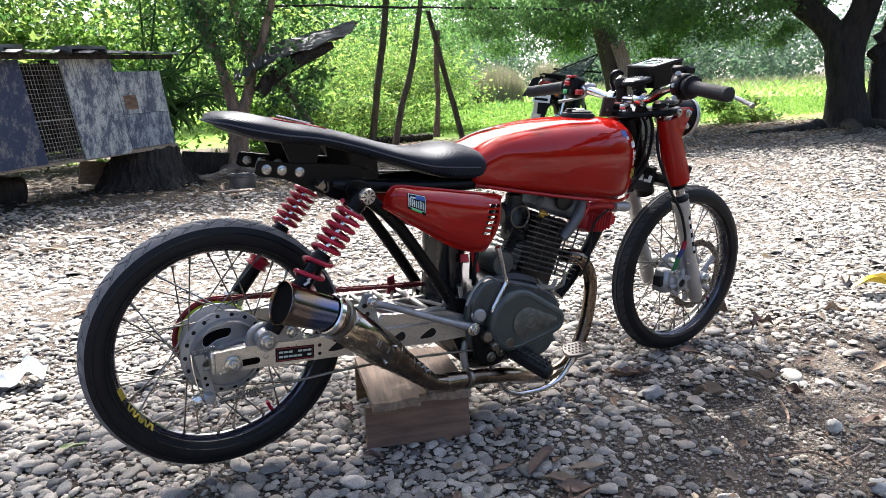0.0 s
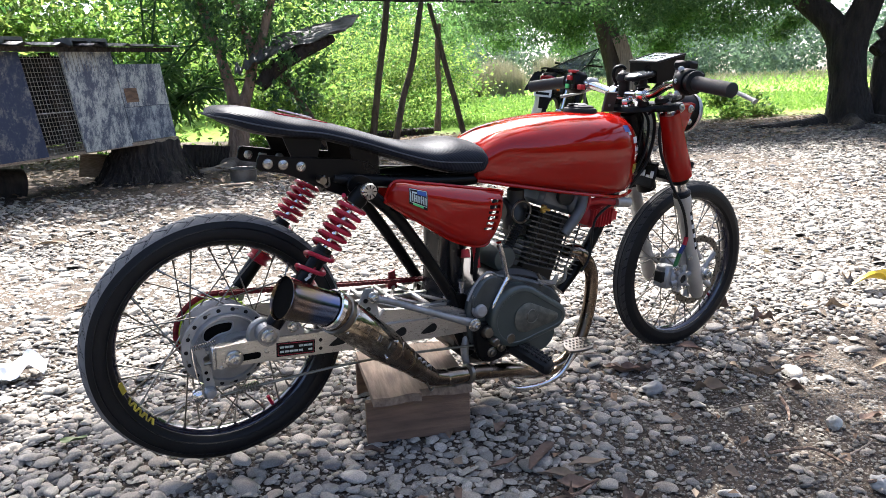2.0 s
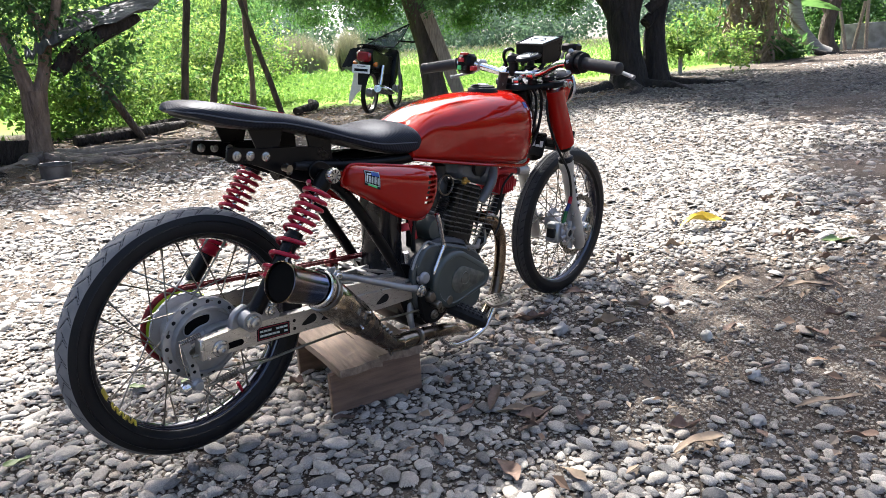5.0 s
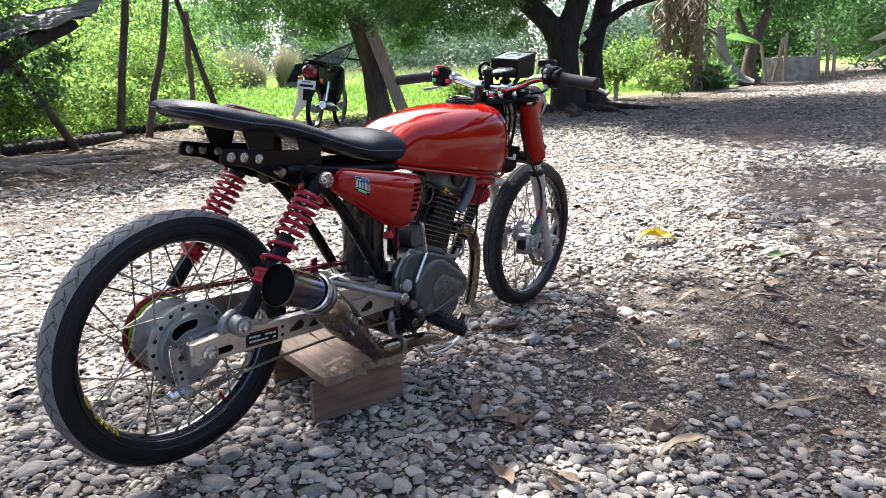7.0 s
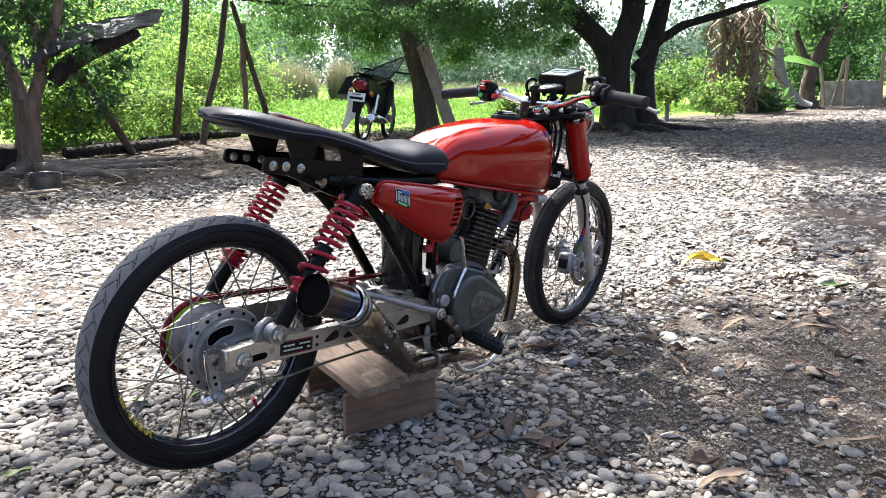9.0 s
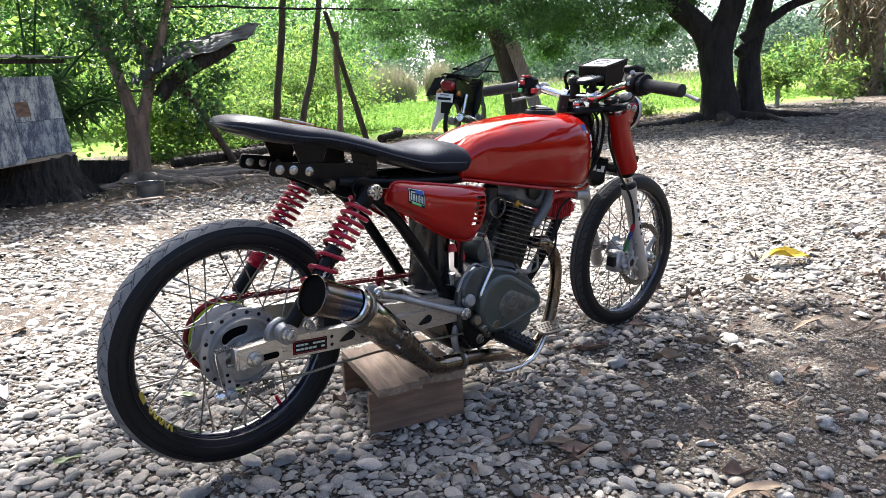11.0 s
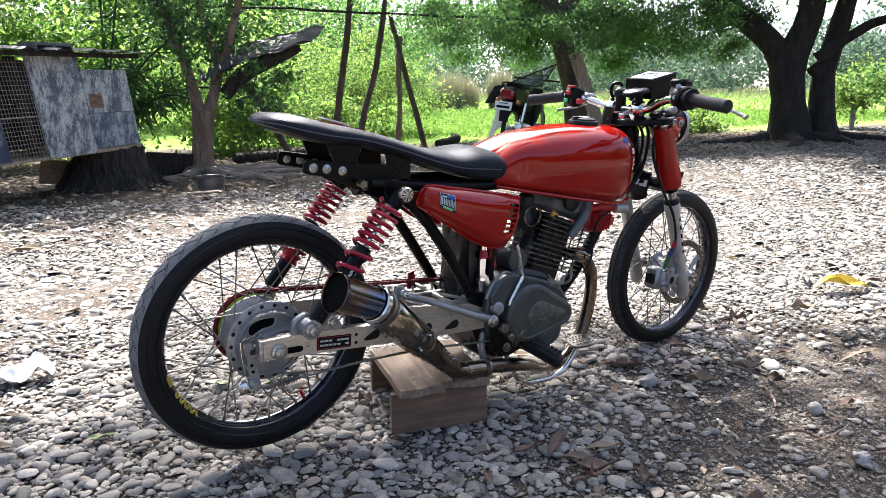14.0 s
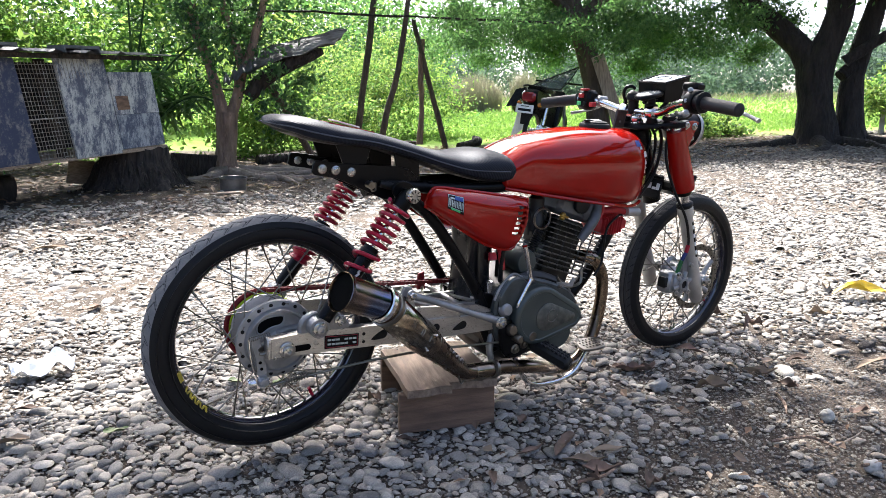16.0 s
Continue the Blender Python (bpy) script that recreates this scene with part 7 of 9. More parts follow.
part("head_tube", Shape().tube([(1.135, 0, 0.475), (1.235, 0, 0.255)], 0.028, 18), BLACK, frame_)
part("tail_stub", Shape().tube([(0.19, -0.09, 0.351), (0.19, -0.112, 0.351)], 0.008, 10), STEEL, frame_)
rings = []
for i in range(26):
    w = -0.03 + 0.27 * i / 25
    c, rad = 0.548 - 0.32 * max(0.0, 0.05 - w), 0.046 - 0.06 * max(0, w - 0.14)
    ring = [Vector((c + rad * math.cos(a), 0.062 * math.sin(a), w)) for a in (2 * math.pi * j / 36 for j in range(36))]
    rings.append([p + noise.noise_vector(Vector((p.x * 30, p.y * 30, p.z * 9))) * 0.012 for p in ring])
part("inner_fender", Shape().grid(rings), GLOSS_BLACK, frame_, "crumpled glossy black plastic over the battery", angle=40)
part("battery_post", Shape().tube([(0.612, -0.04, 0.19), (0.610, -0.045, 0.05)], 0.009, 12), BLACK, frame_)
part("drain_plug", Shape().tube([(0.562, -0.075, 0.158), (0.560, -0.082, 0.140)], [0.010, 0.012], 12), RED_PLASTIC, frame_)
part("pivot_plate", Shape().plate(smoothed([(0.50, 0.02), (0.53, 0.06), (0.58, 0.03), (0.605, -0.07), (0.57, -0.115), (0.535, -0.06)], 3), -0.088, -0.10, 0.003), BLACK, frame_)

# seat
SU = [-0.012, -0.004, 0.018, 0.062, 0.125, 0.20, 0.29, 0.38, 0.46, 0.54, 0.59, 0.612]
SH = [0.010, 0.050, 0.078, 0.094, 0.098, 0.098, 0.098, 0.100, 0.102, 0.103, 0.100, 0.088]
ST = [0.478, 0.486, 0.491, 0.490, 0.478, 0.465, 0.445, 0.421, 0.410, 0.419, 0.411, 0.388]
SB = [0.474, 0.469, 0.462, 0.447, 0.437, 0.431, 0.409, 0.382, 0.359, 0.345, 0.345, 0.350]
rings = []
for i in range(67):
    u = SU[0] + (SU[-1] - SU[0]) * i / 66
    hw_, lo_, hi_ = spline(SU, SH, u), spline(SU, SB, u), spline(SU, ST, u)
    ring = []
    for j in range(44):
        a = 2 * math.pi * j / 44
        c, s_ = math.cos(a), math.sin(a)
        e = 2.7 if s_ > 0 else 7.0
        m_ = lo_ + (hi_ - lo_) * 0.42
        z = abs(s_) ** (2 / e)
        ring.append((u, math.copysign(abs(c) ** (2 / e), c) * hw_ * (1 - (0.06 * z if s_ < 0 else 0)), m_ + (hi_ - m_) * z if s_ > 0 else m_ - (m_ - lo_) * z))
    rings.append(ring)
seat = part("seat", Shape().grid(rings), SEAT, bike, "black ribbed leather cafe racer seat")
for sg in (-1, 1):
    seam = [(u, sg * spline(SU, SH, u) * 0.995, spline(SU, SB, u) * 0.62 + spline(SU, ST, u) * 0.38) for u in np.linspace(-0.02, 0.58, 60)]
    part("seam", Shape().tube(seam, 0.0016, 6), STITCH, seat)
em = [(0.115, -0.045), (0.13, 0.04), (0.215, 0.04), (0.225, -0.045)]
part("emblem", Shape().grid([[(u, v, spline(SU, ST, u) + d) for u, v in em] for d in (-0.003, 0.0012)]), RED_DARK, seat, "red stitched emblem")
part("emblem_mark", Shape().box((0.17, 0.0, 0.4755), (0.06, 0.045, 0.003), 0.0005, Matrix.Rotation(0.23, 3, "Y")), WHITE, seat)
part("seat_base", Shape().grid([section(u, spline(SU, SH, u) * 0.86, spline(SU, SB, u) - 0.005, spline(SU, SB, u) + 0.02, 20, 4) for u in np.linspace(0.02, 0.59, 24)]), BLACK_MATT, seat)

# tank
TU = [0.574, 0.582, 0.61, 0.66, 0.74, 0.84, 0.94, 1.00, 1.045, 1.085, 1.112, 1.124]
TH = [0.082, 0.092, 0.098, 0.106, 0.117, 0.127, 0.130, 0.126, 0.114, 0.090, 0.060, 0.030]
TT = [0.385, 0.399, 0.418, 0.440, 0.459, 0.472, 0.478, 0.478, 0.473, 0.455, 0.424, 0.392]
TB = [0.325, 0.322, 0.318, 0.310, 0.298, 0.283, 0.270, 0.263, 0.265, 0.277, 0.302, 0.335]
def tank_ring(u, n=48, grow=1.0):
    hw, hi, lo = spline(TU, TH, u) * grow, spline(TU, TT, u), spline(TU, TB, u)
    pts = []
    for i in range(n):
        a = 2 * math.pi * i / n
        c, s_ = math.cos(a), math.sin(a)
        e = 2.9 if s_ > 0 else 5.0
        y = math.copysign(abs(c) ** (2 / e), c) * hw
        z = math.copysign(abs(s_) ** (2 / e), s_)
        mid = lo + (hi - lo) * 0.40
        y *= 1 - 0.05 * max(0, -z)
        y *= 1 - 0.07 * math.exp(-((u - 0.655) / 0.05) ** 2) * math.exp(-((z - 0.1) / 0.55) ** 2)     # knee hollow
        pts.append((u, y, mid + (hi - mid) * z if z > 0 else mid + (mid - lo) * z))
    return pts
rings = [tank_ring(TU[0] + (TU[-1] - TU[0]) * i / 80) for i in range(81)]
tank = part("fuel_tank", Shape().grid(rings), RED, bike, "glossy candy red fuel tank")
part("tank_flange", Shape().tube([(u, sg_, w) for u, sg_, w in [(u, -spline(TU, TH, u) * 0.93, spline(TU, TB, u) + 0.004) for u in np.linspace(0.580, 1.07, 40)]], 0.0045, 8), RED, tank)
cap = part("fuel_cap", Shape().lathe([(0.044, -0.006), (0.044, 0.005), (0.041, 0.009), (0.036, 0.010), (0.035, 0.014), (0.031, 0.016), (0.012, 0.0165)], (0.950, 0, 0.478), (0.0, 0, 1), 40), BLACK_MATT, tank, "black fuel cap")
part("cap_lock", Shape().lathe([(0.017, 0), (0.017, 0.003), (0.014, 0.005), (0.005, 0.0055)], (0.952, 0, 0.4935), (0, 0, 1), 28), ALLOY, tank, "silver lock of the fuel cap")
part("cap_flap", Shape().box((0.925, 0, 0.4955), (0.026, 0.018, 0.005), 0.002), BLACK, tank)


def tank_mark(u0, u1, t0, t1, material, d=0.0012):
    """A decal that lies on the tank's right side between two heights."""
    rows = []
    for k in range(7):
        u = u0 + (u1 - u0) * k / 6
        ring = tank_ring(u, 48, 1.0)[18:44]
        ring = [p for p in ring if p[1] < 0]
        ws = [p[2] for p in ring]
        row = []
        for j in range(5):
            w = t0 + (t1 - t0) * j / 4
            best = min(range(len(ring) - 1), key=lambda q: 0 if min(ws[q], ws[q + 1]) <= w <= max(ws[q], ws[q + 1]) else 1 + abs(ws[q] - w))
            a, b = ring[best], ring[best + 1]
            f = (w - a[2]) / ((b[2] - a[2]) or 1)
            row.append((u + d * 0.5, a[1] + (b[1] - a[1]) * max(0, min(1, f)) - d, w))
        rows.append(row)
    return Shape().grid(rows, closed=False)
for u0, u1, t0, t1, mt in ((1.012, 1.036, 0.434, 0.450, BLUE), (1.026, 1.040, 0.426, 0.434, SILVER), (1.048, 1.078, 0.404, 0.420, WHITE), (1.058, 1.063, 0.383, 0.397, WHITE), (1.066, 1.070, 0.383, 0.392, WHITE), (1.073, 1.077, 0.382, 0.391, WHITE), (1.080, 1.083, 0.381, 0.396, WHITE), (1.086, 1.090, 0.381, 0.391, WHITE), (1.060, 1.088, 0.371, 0.374, SILVER), (1.052, 1.056, 0.325, 0.350, YELLOW), (1.060, 1.068, 0.325, 0.350, YELLOW), (1.073, 1.082, 0.326, 0.350, YELLOW)):
    part("tank_decal", tank_mark(u0, u1, t0, t1, mt), mt, tank)

# side cover
CU = [0.330, 0.338, 0.352, 0.414, 0.480, 0.527, 0.575, 0.600, 0.616, 0.627, 0.636]
CT = [0.306, 0.330, 0.342, 0.336, 0.327, 0.320, 0.313, 0.309, 0.306, 0.304, 0.301]
CB = [0.297, 0.292, 0.283, 0.246, 0.207, 0.187, 0.177, 0.183, 0.213, 0.254, 0.297]
CV = [0.132, 0.137, 0.141, 0.147, 0.148, 0.146, 0.142, 0.138, 0.135, 0.133, 0.131]
def cover_at(u, k, out=0.0):
    """A point on the cover: k from 0 at its lower to 1 at its upper edge."""
    lo, hi, v = spline(CU, CB, u), spline(CU, CT, u), spline(CU, CV, u)
    bulge = 0.026 * (1 - abs(2 * k - 1) ** 4.0) * min(1, (hi - lo) / 0.08)
    return (u, -(v - 0.024 + bulge + out), lo + (hi - lo) * k)
def slot_here(u, w):
    """Inside one of the six slanting slots."""
    i = (w - 0.2185 + (u - 0.60) * 0.05) / 0.0126
    return 0 <= i < 6 and i % 1.0 < 0.62 and 0.567 + int(i) * 0.0038 < u < 0.599 + int(i) * 0.0040
NU, NK = 100, 60
rows = [[cover_at(CU[0] + (CU[-1] - CU[0]) * i / NU, k / NK) for k in range(NK + 1)] for i in range(NU + 1)]
def shell(rows, open_slots):
    vs = [p for r in rows for p in r]
    fs = []
    for i in range(len(rows) - 1):
        for k in range(NK):
            p, q = rows[i][k], rows[i + 1][k + 1]
            if not (open_slots and slot_here((p[0] + q[0]) / 2, (p[2] + q[2]) / 2)):
                a0 = i * (NK + 1) + k
                fs.append((a0, a0 + 1, a0 + NK + 2, a0 + NK + 1))
    return vs, fs
sc = Shape().add(*shell(rows, True))
edge = [r[0] for r in rows] + [p for p in rows[-1]] + [r[-1] for r in rows[::-1]] + [p for p in rows[0][::-1]]
sc.tube(edge + [edge[0]], 0.004, 6)
sc.add(*shell([[(p[0], p[1] + 0.004, p[2]) for p in r] for r in rows], True))
cover = part("side_cover", sc, RED, bike, "glossy candy red side cover with slots")
part("left_side_cover", Shape().add(*shell([[(p[0], -p[1], p[2]) for p in r] for r in rows[:78]], True)).add(*shell([[(p[0], -p[1] - 0.004, p[2]) for p in r] for r in rows[:78]], True)), RED, bike)
def cover_patch(u0, u1, k0, k1, d, material, name, label=""):
    s = Shape().grid([[cover_at(u0 + (u1 - u0) * i / 4, k0 + (k1 - k0) * j / 4, d) for j in range(5)] for i in range(5)], closed=False)
    return part(name, s, material, cover, label)
def on_sticker(a0, a1, b0, b1, d, material, name="sticker_field", label=""):
    """A field of the sticker, in shares of its width and height."""
    return cover_patch(0.370 + 0.042 * a0, 0.370 + 0.042 * a1, 0.37 + 0.47 * b0, 0.37 + 0.47 * b1, d, material, name, label)
on_sticker(0, 1, 0.0, 1, 0.0010, BLACK, "sticker", "blue and green sticker with silver characters")
for a0, a1, b0, b1 in ((0.04, 0.96, 0.955, 0.985), (0.04, 0.07, 0.16, 0.97), (0.93, 0.96, 0.16, 0.97), (0.04, 0.96, 0.15, 0.18)):
    on_sticker(a0, a1, b0, b1, 0.0015, SILVER)
on_sticker(0.42, 0.92, 0.72, 0.94, 0.0016, BLUE)
on_sticker(0.14, 0.40, 0.74, 0.84, 0.0016, SILVER)
on_sticker(0.20, 0.76, 0.03, 0.15, 0.0018, GREEN)
for i, (lo_, hi_) in enumerate(((0.24, 0.74), (0.24, 0.68), (0.24, 0.66), (0.24, 0.70), (0.24, 0.64))):
    a0 = 0.02 + i * 0.195
    on_sticker(a0, a0 + 0.055, lo_, hi_, 0.0024, SILVER, "sticker_mark")
    on_sticker(a0 + 0.095, a0 + 0.15, lo_ + 0.02, hi_ - 0.02, 0.0024, SILVER, "sticker_mark")
    if i % 2:
        on_sticker(a0 + 0.055, a0 + 0.095, 0.42, 0.48, 0.0024, SILVER, "sticker_mark")

# engine
eng = part("engine", Shape().plate(smoothed([(0.545, -0.06), (0.55, 0.045), (0.61, 0.085), (0.70, 0.10), (0.82, 0.05), (0.85, -0.03), (0.80, -0.10), (0.66, -0.115), (0.57, -0.10)], 4), -0.105, 0.105, 0.012), ENGINE_DARK, bike, "grey-green single cylinder engine")
part("clutch_case", Shape().plate(smoothed([(0.548, -0.03), (0.552, 0.06), (0.60, 0.098), (0.66, 0.095), (0.78, 0.055), (0.835, 0.0), (0.82, -0.075), (0.76, -0.105), (0.64, -0.108), (0.58, -0.085)], 4), -0.105, -0.128, 0.006), ENGINE_CASE, eng, "grey cast clutch case")
for p0, p1 in (((0.558, 0.02), (0.60, 0.035)), ((0.563, 0.05), (0.608, 0.06)), ((0.56, -0.035), (0.595, -0.03)), ((0.60, 0.09), (0.615, 0.045))):
    part("case_rib", Shape().tube([(p0[0], -0.128, p0[1]), (p1[0], -0.129, p1[1])], 0.003, 8), ENGINE_CASE, eng)
def tear(cx, cw, R, tx, tw, r, n=40):
    """Outline of a big circle drawn out to a small one."""
    d = math.hypot(tx - cx, tw - cw)
    base = math.atan2(tw - cw, tx - cx)
    g = math.acos((R - r) / d)
    out = [(cx + R * math.cos(base + a), cw + R * math.sin(base + a)) for a in np.linspace(g, 2 * math.pi - g, n)]
    return out + [(tx + r * math.cos(base + a), tw + r * math.sin(base + a)) for a in np.linspace(-g, g, n // 3)]
cc = Shape()
prof = [(0.0, -0.120), (0.0, -0.147), (0.0015, -0.1525), (0.005, -0.157), (0.0095, -0.1585), (0.015, -0.159), (0.0165, -0.1575), (0.020, -0.1572), (0.030, -0.1572)]
cc.grid([[(u, v, w) for u, w in tear(0.676, -0.004, 0.081 - d, 0.792, -0.022, 0.036 - min(d, 0.03))] for d, v in prof])
clutch = part("clutch_cover", cc, ENGINE, eng, "rounded grey-green clutch cover")
part("cover_plate", Shape().grid([[(u, v, w) for u, w in tear(0.699, -0.009, 0.038 - d, 0.785, -0.019, 0.012 - d)] for d, v in ((0.0, -0.155), (0.0, -0.1595), (0.002, -0.161))]), BRONZE, eng, "engraved bronze-grey cover plate")
for k in range(4):
    a0 = 0.5 + k * 1.4
    part("plate_mark", Shape().tube([(0.712 + 0.018 * math.cos(a0 + b) * (0.6 + 0.15 * k), -0.1612, -0.006 + 0.018 * math.sin(a0 + b)) for b in np.linspace(0, 1.6, 8)], 0.0012, 5), STEEL, eng)
part("oil_case", Shape().lathe([(0.050, 0.02), (0.050, 0.032), (0.044, 0.040), (0.02, 0.042)], (0.762, -0.10, -0.070), (0, -1, 0), 36), ENGINE, eng)
part("starter", Shape().lathe([(0.034, -0.06), (0.034, 0.02), (0.030, 0.028), (0.012, 0.03)], (0.672, -0.06, 0.125), (0, -1, 0), 28), ENGINE, eng, "round starter motor")
part("oil_filler", Shape().lathe([(0.019, 0), (0.019, 0.010), (0.0165, 0.012), (0.0165, 0.019), (0.012, 0.024), (0.004, 0.025)], (0.574, -0.124, 0.020), (-0.1, -1, 0.1), 26), ALLOY, eng, "ribbed alloy oil filler cap")
part("filler_band", Shape().lathe([(0.0195, 0.002), (0.0205, 0.004), (0.0195, 0.007)], (0.574, -0.124, 0.020), (-0.1, -1, 0.1), 26, True), BLACK_MATT, eng)
part("kick_joint", Shape().lathe([(0.016, 0), (0.016, 0.022), (0.012, 0.028)], (0.592, -0.126, -0.036), (0, -1, 0.1), 20).lathe([(0.011, 0), (0.011, 0.03), (0.008, 0.034)], (0.606, -0.134, -0.056), (0, -1, 0), 18), STEEL, eng, "worn steel kick start joint")
# alloy tube stands for the highlight along the case's gasket edge
edge_ = [(0.545, 0.045), (0.566, 0.085), (0.599, 0.110), (0.628, 0.098), (0.655, 0.086)]
part("case_highlight", Shape().tube([(u, -0.122, w) for u, w in edge_], 0.0032, 8, 4), ALLOY, eng, "gasket edge of the case, its highlight built as bright alloy")
part("case_step", Shape().plate(smoothed([(0.552, 0.045), (0.572, 0.086), (0.600, 0.104), (0.640, 0.088), (0.625, 0.03), (0.575, 0.0)], 3), -0.127, -0.136, 0.005), ENGINE_CASE, eng)
part("neutral_switch", Shape().tube([(0.535, -0.11, 0.065), (0.532, -0.112, 0.085), (0.531, -0.112, 0.095)], [0.006, 0.008, 0.0095], 12), CHROME, eng)
part("wire_clamp", Shape().plate([(0.752, 0.072), (0.80, 0.062), (0.812, 0.078), (0.820, 0.076), (0.812, 0.050), (0.755, 0.058)], -0.120, -0.124, 0.0005), ALLOY, eng, "bent steel clamp on the case")
for u0, w0 in ((0.56, 0.055), (0.60, 0.09), (0.66, 0.088), (0.76, 0.06), (0.822, 0.008), (0.63, -0.10), (0.575, -0.07)):
    bolt(eng, (u0, -0.128, w0), r=0.0045, h=0.006, material=STEEL)
# cylinder, leaning forward, with its fins
TILTED = Matrix.Translation((0.800, 0, 0.055)) @ Matrix.Rotation(radians(17.5), 4, "Y")
def tip(shape):
    shape.v = [tuple(TILTED @ Vector(p)) for p in shape.v]
    return shape
part("cylinder", tip(Shape().box((0.0, 0, 0.075), (0.125, 0.105, 0.20), 0.01)), ENGINE_DARK, eng, "black finned cylinder")
for i in range(11):
    w0 = 0.030 + i * 0.0135
    g = 1.0 if 1 < i < 10 else 0.9
    part("cooling_fin", tip(Shape().plate(smoothed([(-0.095 * g, -0.07), (-0.095 * g, 0.07), (-0.08 * g, 0.082), (0.085 * g, 0.082), (0.1 * g, 0.07), (0.1 * g, -0.07), (0.085 * g, -0.082), (-0.08 * g, -0.082)], 2), w0 - 0.0014, w0 + 0.0014, 0.0, lambda a, b, c: (a, c, b))), FIN_EDGE, eng)
for i in range(5):
    part("fin_web", tip(Shape().box((-0.06 + i * 0.033, -0.077, 0.097), (0.004, 0.004, 0.135), 0.001)), ENGINE_DARK, eng)
head = tip(Shape().box((0.005, 0, 0.205), (0.15, 0.12, 0.05), 0.012).box((0.01, -0.02, 0.243), (0.10, 0.10, 0.045), 0.014).box((0.05, -0.06, 0.215), (0.05, 0.03, 0.06), 0.012))
part("cylinder_head", head, HEAD, eng, "dull grey cylinder head")
part("rocker_cap", tip(Shape().lathe([(0.026, 0), (0.026, 0.012), (0.02, 0.016)], (0.0, -0.062, 0.225), (0, -1, 0), 20)), ENGINE_DARK, eng)
part("breather_pipe", tip(Shape().tube([(0.055, -0.07, 0.24), (0.045, -0.088, 0.20), (0.03, -0.088, 0.155), (0.022, -0.085, 0.13)], [0.015, 0.0145, 0.0135, 0.012], 12, 4)), HEAD, eng)
part("brass_tap", tip(Shape().box((-0.072, -0.085, 0.175), (0.016, 0.014, 0.022), 0.004).box((-0.072, -0.092, 0.176), (0.028, 0.008, 0.008), 0.002)), BRASS, eng, "small brass tap")
part("red_lead", Shape().tube([(0.89, -0.05, 0.275), (0.93, -0.07, 0.285), (0.945, -0.075, 0.25), (0.93, -0.07, 0.215)], 0.0048, 8, 6), RED_PLASTIC, eng, "red ignition lead")
# intake
carb = part("carburettor", Shape().lathe([(0.024, -0.03), (0.030, -0.025), (0.030, 0.03), (0.024, 0.036)], (0.738, -0.01, 0.235), (1, 0, 0.12), 24).lathe([(0.028, -0.05), (0.028, 0.0), (0.022, 0.008), (0.022, 0.05), (0.012, 0.06)], (0.738, -0.025, 0.235), (0, 0, 1), 24).box((0.738, -0.03, 0.185), (0.05, 0.05, 0.04), 0.008), ENGINE_DARK, bike, "black carburettor with rubber boots")
b = []
for i in range(26):
    b.append(((0.722 - i * 0.0014, -0.07, 0.205 - i * 0.0026)))
part("rubber_boot", Shape().tube(b, [0.012 + 0.0025 * (i % 2) for i in range(26)], 14), BLACK_MATT, carb)
part("choke_ring", Shape().tube([(0.733 + 0.028 * math.cos(a), -0.062, 0.235 + 0.028 * math.sin(a)) for a in np.linspace(0, 2 * math.pi, 25)], 0.003, 6), STEEL, carb)
part("kick_lever", Shape().tube([(0.606, -0.150, 0.190), (0.618, -0.148, 0.162), (0.640, -0.140, 0.108), (0.6435, -0.141, 0.096), (0.636, -0.142, 0.084), (0.612, -0.144, 0.044), (0.606, -0.145, 0.028), (0.607, -0.144, -0.015), (0.614, -0.140, -0.045)], [0.0062, 0.0062, 0.006, 0.006, 0.006, 0.0058, 0.0058, 0.0056, 0.007], 12, 3), CHROME, bike, "chrome kick start lever")
part("kick_boss", Shape().lathe([(0.016, 0), (0.016, 0.028), (0.012, 0.034)], (0.655, -0.125, -0.058), (0, -1, 0), 18), STEEL, bike)
part("drain_hose", Shape().tube([(0.60, -0.05, 0.18), (0.595, -0.07, 0.15), (0.60, -0.075, 0.11)], 0.008, 8, 5), RED_PLASTIC, bike)
part("top_hose", Shape().tube([(0.66, -0.055, 0.28), (0.60, -0.075, 0.17), (0.595, -0.075, 0.05)], 0.006, 8, 5), BLACK_MATT, bike)
part("wire_bracket", Shape().tube([(0.755, -0.118, 0.085), (0.775, -0.12, 0.062), (0.81, -0.12, 0.052), (0.845, -0.118, 0.06), (0.85, -0.11, 0.095)], 0.0042, 8, 4), STEEL, bike)

# horn-like red finned cover
red = part("red_coil_cover", Shape().grid([section(u, h, 0.195 - z, 0.195 + z, 24, 2.6) for u, h, z in ((0.962, 0.012, 0.012), (0.968, 0.028, 0.024), (0.985, 0.042, 0.034), (1.02, 0.048, 0.037), (1.05, 0.046, 0.036), (1.066, 0.040, 0.032), (1.072, 0.03, 0.024))]), RED_PLASTIC, bike, "red finned plastic coil cover")
for i in range(11):
    part("cover_fin", Shape().box((1.066 + 0.003, -0.040 + i * 0.0080, 0.195), (0.03, 0.0028, 0.066 - 0.006 * abs(i - 5) ** 1.2), 0.0006, Matrix.Rotation(0.1, 3, "Y")), RED_PLASTIC, red)
for i in range(8):
    part("cover_fin", Shape().box((0.985 + i * 0.010, -0.040, 0.195), (0.0028, 0.026, 0.056 - 0.003 * abs(i - 3.5)), 0.0006, Matrix.Rotation(0.1, 3, "Y")), RED_PLASTIC, red)
part("hose", Shape().tube([(0.955, -0.05, 0.24), (1.0, -0.06, 0.246), (1.05, -0.062, 0.238)], 0.0105, 12, 4), RED_PLASTIC, red)
